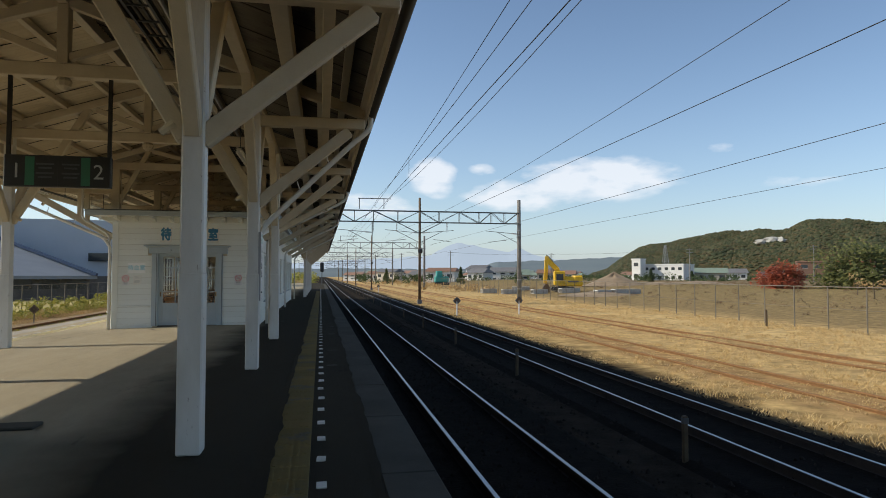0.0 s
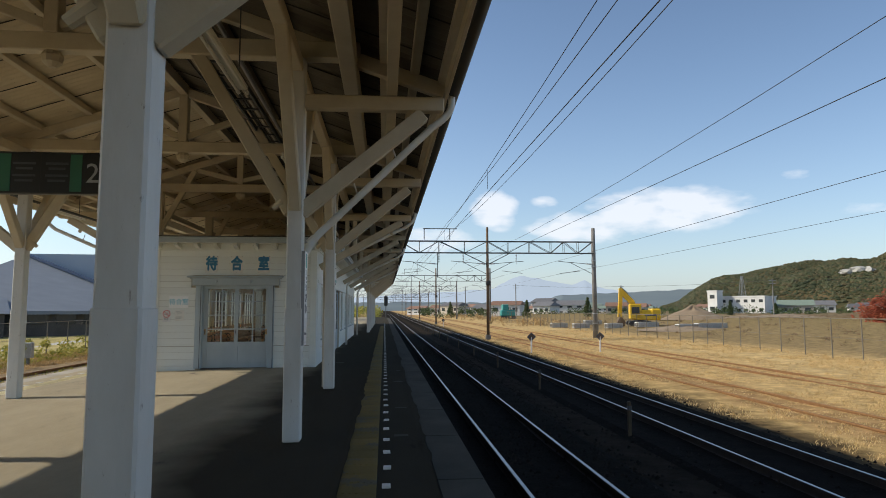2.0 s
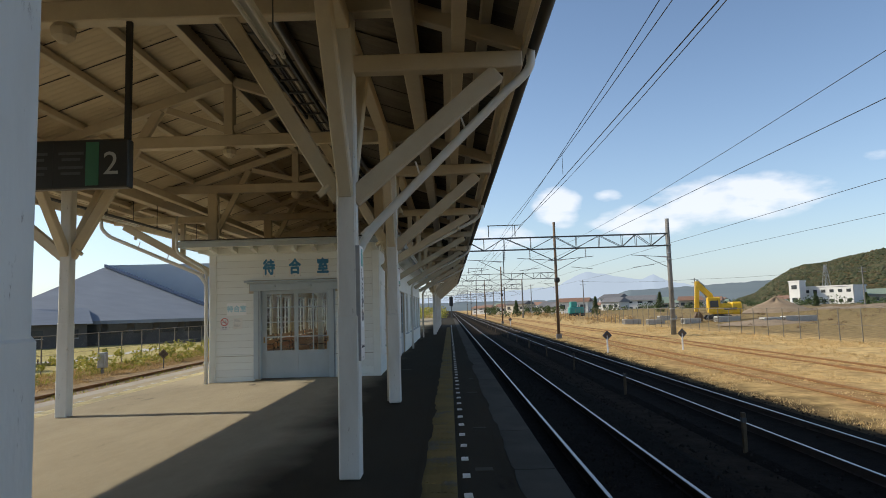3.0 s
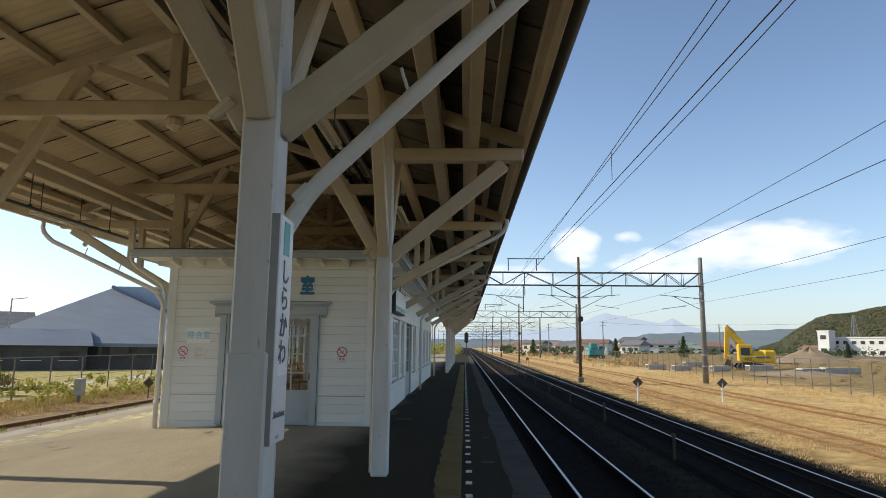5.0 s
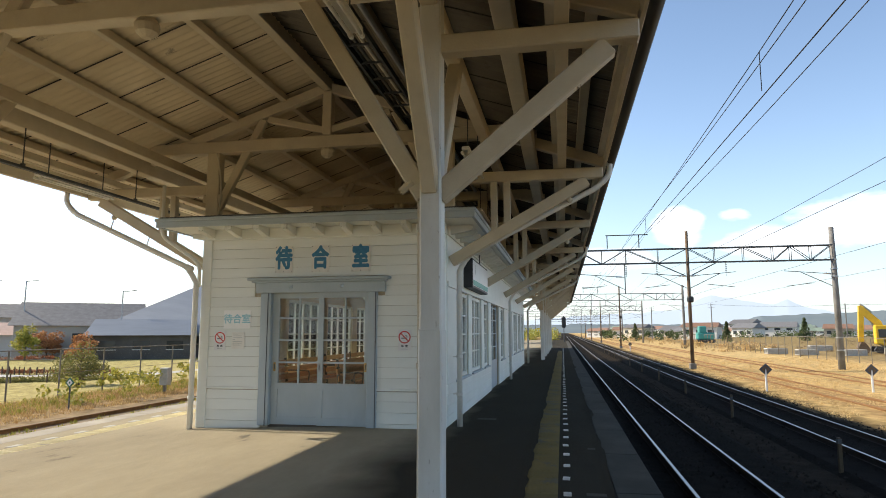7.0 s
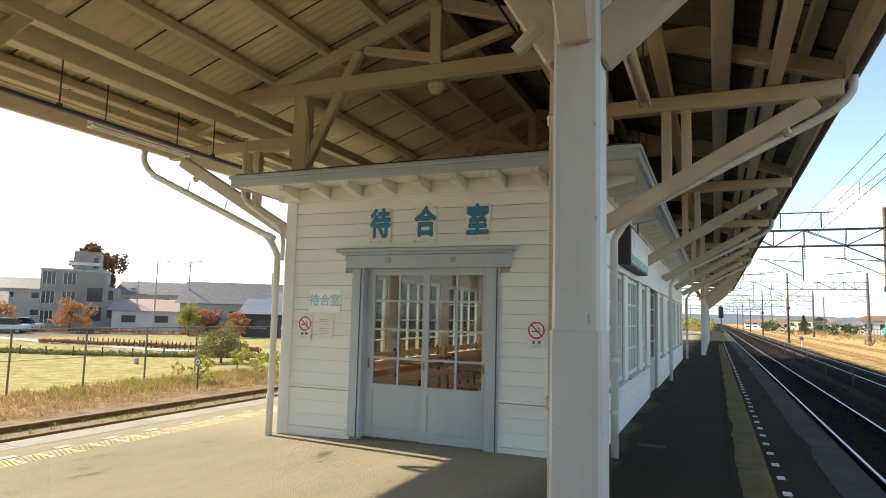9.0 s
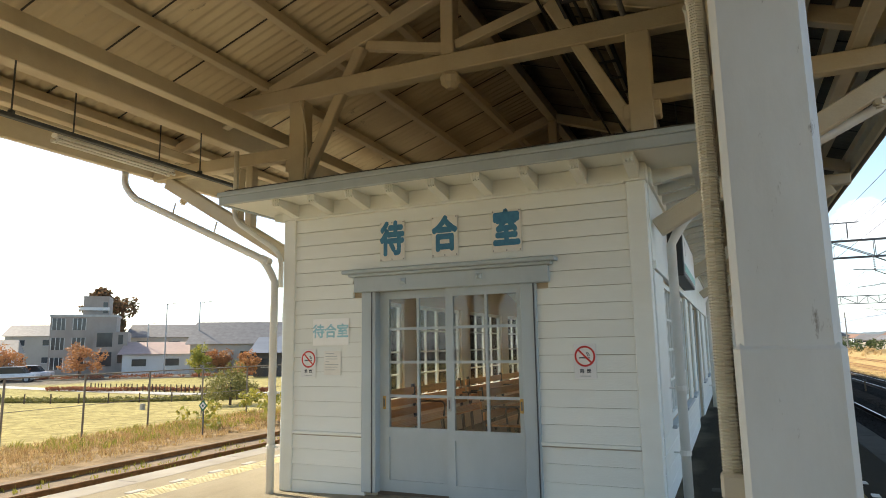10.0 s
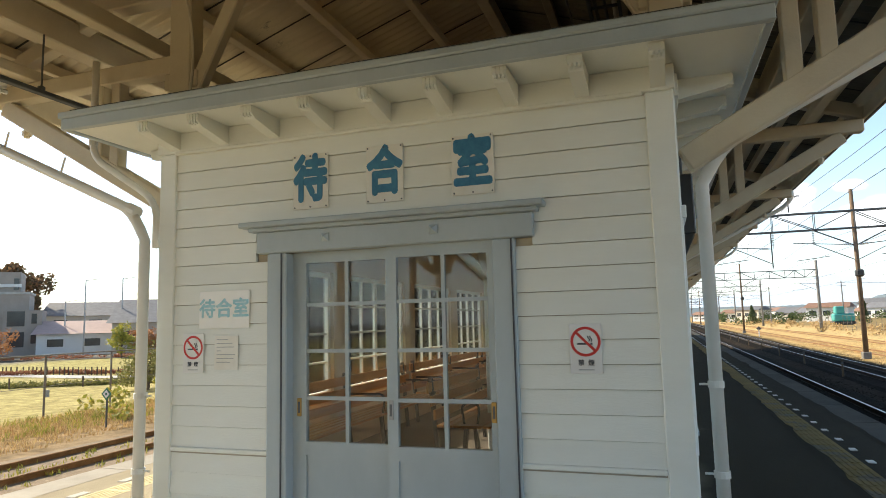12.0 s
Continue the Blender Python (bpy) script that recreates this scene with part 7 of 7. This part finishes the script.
# grey apartment block
ap = thing("apartment_block", "grey tiled three-storey apartment block with flat roof", "building", -73.5, 66.0, -1.3, 46)
ap.scale = (0.62, 0.62, 0.90)
part("main_block", bx(-6, 5.0, -4, 4, -1, 7.6), "apt", ap)
part("stair_block", bx(-1.0, 3.4, -2.5, 4.5, 7.6, 10.4), "apt", ap)
part("front_wing", bx(1.4, 7.2, -5.6, 2, -1, 5.6), "apt", ap)
part("parapet", bx(-6.15, 5.15, -4.15, 4.15, 7.6, 7.9), "concrete", ap)
part("roof_rail", bx(-1.6, 3.6, -2.9, -2.7, 8.5, 8.9), "white_wall", ap)
for f in range(3):
    for x in (-4.6, -1.2):
        w = part("window", bx(x - 1.1, x + 1.1, -4.08, -3.9, 0.9 + f * 2.5, 2.4 + f * 2.5), "win_dark", ap)
        for q in (-1.1, -0.37, 0.37, 1.05):
            part("frame", bx(x + q - 0.04, x + q + 0.06, -4.13, -4.07, 0.9 + f * 2.5, 2.4 + f * 2.5), "white_wall", w)
for f in range(2):
    part("balcony_opening", bx(2.0, 4.6, -5.68, -5.5, 1.2 + f * 2.5, 3.0 + f * 2.5), "win_dark", ap)
    part("window", bx(5.6, 6.4, -5.68, -5.5, 1.6 + f * 2.4, 2.8 + f * 2.4), "win_dark", ap)
part("top_window", bx(2.4, 3.2, -2.58, -2.45, 8.2, 9.6), "win_dark", ap)
tree(-80.0, 73.6, -1.3, 11.4, 4.2, "leaf_brown", "broad russet brown tree behind the apartment block", 51, 16, 130, 0.3)
house(-65, 71.1, -1.3, 10.5, 7, 2.5, 44, "white_wall", "roof_pink", "low white house with a pale pink roof", 0.38, floors=1)
house(-76, 82.0, -1.3, 12, 8, 4.7, 40, "beige_wall", "roof_grey", "grey roofed two-storey house")
house(-54.6, 72.8, -1.3, 12, 9, 3.5, 36, "beige_wall", "roof_grey", "broad house with a grey gable roof", 0.55, floors=1)
house(-43.5, 68.0, -1.3, 9, 6, 2.5, 30, "dark_wall", "blue_roof", "open shed with a pale blue grey roof", 0.5, floors=1)
house(-86, 60.2, -1.3, 9, 7, 2.8, 52, "white_wall", "roof_grey", "low white house beside the car park", floors=1)
house(-100, 58.3, -1.3, 12, 8, 4.8, 55, "white_wall", "roof_grey", "white two-storey house in the town")
house(-106, 84.0, -1.3, 12, 8, 5.5, 45, "beige_wall", "roof_grey", "beige two-storey house in the town")
for k, (x, y, h, s) in enumerate(((-66.5, 52.0, 3.2, 2.0), (-62.5, 56.9, 3.3, 2.2), (-45.5, 61.7, 2.6, 1.4), (-53, 66.0, 3.0, 1.8))):
    tree(x, y, -1.3, h, s, "leaf_orange", "small orange autumn tree by the street", 80 + k, 22, 70, 0.11, 0.08, low=0.3)
tree(-51, 61.2, -1.3, 3.2, 1.4, "leaf_weed", "small olive green tree by the street", 90, 18, 80, 0.11, 0.08, low=0.25)
tree(-24.6, 36.7, -1.2, 2.0, 1.2, "leaf_olive", "leaning olive green shrub in the park", 91, 22, 150, 0.05, 0.07, low=0.22)
tree(-44, 29.4, -1.2, 1.6, 1.4, "leaf_green", "clipped dark green shrub in the park", 92, 12, 120, 0.08, 0.05, low=0.2)


def car(x, y, rz, body, label):
    t = thing("car", label, "car", x, y, -1.25, rz, group="parked cars")
    bm = bmesh.new()
    box(bm, -2.0, 2.0, -0.82, 0.82, 0.3, 0.85, 0.12)
    part("body", bm, body, t)
    bm = bmesh.new()
    pts = [(-1.5, 0.85), (-1.1, 1.42), (0.7, 1.42), (1.2, 0.85)]
    a = [bm.verts.new((px, -0.72, pz)) for px, pz in pts]
    b = [bm.verts.new((px, 0.72, pz)) for px, pz in pts]
    bm.faces.new(a)
    bm.faces.new(b[::-1])
    for i in range(4):
        bm.faces.new((a[(i + 1) % 4], a[i], b[i], b[(i + 1) % 4]))
    part("cabin", bm, "win_dark", t)
    part("roof_panel", bx(-1.1, 0.72, -0.7, 0.7, 1.42, 1.47, 0.02), body, t)
    for px in (-1.25, 1.25):
        for s in (-0.8, 0.62):
            w = part("wheel", rod(bmesh.new(), (px, s, 0.31), (px, s + 0.18, 0.31), 0.31, None, 14), "black", t)
            part("rim", rod(bmesh.new(), (px, s - 0.01, 0.31), (px, s + 0.19, 0.31), 0.17, None, 10), "galv", w)


car(-63.5, 51.1, 42, "car_white", "white parked car by the street")
car(-67, 54.9, 42, "car_white", "white parked car by the street")
car(-71, 49.2, 44, "car_dark", "dark parked car by the street")
for k, (x, y, h) in enumerate(((-88, 54.5, 9), (-84, 56.4, 7), (-60.5, 65.6, 8), (-58, 68.0, 8.2), (-47, 68.9, 7), (-76, 53.5, 6), (-66, 68.0, 6))):
    t = thing("street_pole", "thin grey street pole with a small arm", "street pole", x, y, -1.3, group="street poles")
    part("pole", rod(bmesh.new(), (0, 0, 0), (0, 0, h), 0.09, 0.06, 8), "galv", t)
    part("arm", rod(bmesh.new(), (0, 0, h - 0.1), (1.2, 0.6, h + 0.1), 0.04, None, 6), "galv", t)

# park: bank, winding path, low board fence, hedges
def ribbon(name, pts, w, z, material, label, category="path"):
    vs, fs = [], []
    for k, (x, y) in enumerate(pts):
        a = Vector(pts[min(k + 1, len(pts) - 1)]) - Vector(pts[max(k - 1, 0)])
        s = Vector((-a.y, a.x)).normalized() * w / 2
        vs += [(x + s.x, y + s.y, z), (x - s.x, y - s.y, z)]
    for k in range(len(pts) - 1):
        fs.append((2 * k, 2 * k + 1, 2 * k + 3, 2 * k + 2))
    tagged(quads(name, vs, fs, material), label, category, kind="structure")


ribbon("park_path", [(-60, 46), (-48, 44), (-40, 43), (-34, 42.5), (-30, 43.5), (-27, 46), (-26, 52), (-28, 60)], 1.6, -1.17, "concrete", "pale winding gravel path through the park")
ribbon("park_path", [(-24, 30), (-24.5, 38), (-26, 44), (-26, 52)], 1.5, -1.165, "concrete", "pale path near the fence")
ribbon("street", [(-110, 22), (-80, 43), (-66, 54), (-50, 66), (-30, 80)], 6.0, -1.16, "edge", "grey street along the houses", "road")
rnd = random.Random(31)
cs = []
for k in range(170):
    f = k / 169
    p = Vector((-52, 30, 0)).lerp(Vector((-24.5, 41.5, 0)), f) + Vector((0, math.sin(f * 7) * 0.8, 0))
    cs.append((p.x, p.y, -1.12, rnd.uniform(0.35, 0.55)))
vs, fs = leaf_cloud(rnd, cs, 90, 0.06, 0.5)
tagged(quads("hedge", vs, fs, "leaf_olive"), "low green bank of plants across the lawn", "hedge", kind="stuff")
cs = [(-46 + 0.2 * k, 42.5 + 0.035 * k + 0.3 * math.sin(k * 0.2), -1.02, 0.22) for k in range(85)]
vs, fs = leaf_cloud(rnd, cs, 50, 0.06, 0.7)
tagged(quads("hedge", vs, fs, "hedge_red"), "low red brown clipped hedge in the park", "hedge", kind="stuff")
cs = [(p.x + rnd.gauss(0, 0.5), p.y + rnd.gauss(0, 0.5), -1.0, 0.4) for p in [Vector((-80, 44, 0)).lerp(Vector((-38, 73, 0)), k / 120) for k in range(121)]]
vs, fs = leaf_cloud(rnd, cs, 34, 0.09, 0.6)
tagged(quads("hedge", vs, fs, "hedge_red"), "reddish street hedge before the houses", "hedge", kind="stuff")
bf = thing("board_fence", "low dark brown post fence beside the park water", "fence", 0, 0, -1.2)
fp = bpy.data.meshes.new("fence_stake")
bm = bx(-0.03, 0.03, -0.03, 0.03, 0, 0.5, 0.01)
bm.to_mesh(fp)
bm.free()
fp.materials.append(M["bark"])
for k in range(22):
    f = k / 21
    piece("fence_stake", fp, bf, -54 + 30 * f, 28.6 + 12.2 * f + math.sin(f * 7) * 0.8, 0)
for k in range(30):
    piece("fence_stake", fp, bf, -44 + 0.42 * k, 43.8 + 0.1 * math.sin(k), 0)
pb = thing("utility_box", "grey utility box on a post in the weeds", "utility box", -17.9, 33.5, -1.06)
part("box", bx(-0.18, 0.18, -0.14, 0.14, 0.3, 1.0, 0.02), "galv", pb)
part("post", bx(-0.05, 0.05, -0.05, 0.05, 0, 0.3), "mast", pb)
st = part("stone_marker", bx(-0.09, 0.09, -0.09, 0.09, 0, 0.28, 0.02), "concrete")
st.location = (-27.4, 34.2, -1.2)
tagged(st, "small pale stone marker on the lawn", "stone")
# tall weeds and vines by the fence
rnd = random.Random(41)
cs = []
for k in range(110):
    y = rnd.uniform(28, 58)
    cs.append((-18.4 + rnd.gauss(0, 0.7), y, -1.0 + rnd.uniform(0.1, 0.9), rnd.uniform(0.15, 0.34)))
vs, fs = leaf_cloud(rnd, cs, 40, 0.07, 0.9)
tagged(quads("tall_weeds", vs, fs, "leaf_weed"), "tall green and yellow weeds before the fence", "weeds", kind="stuff")
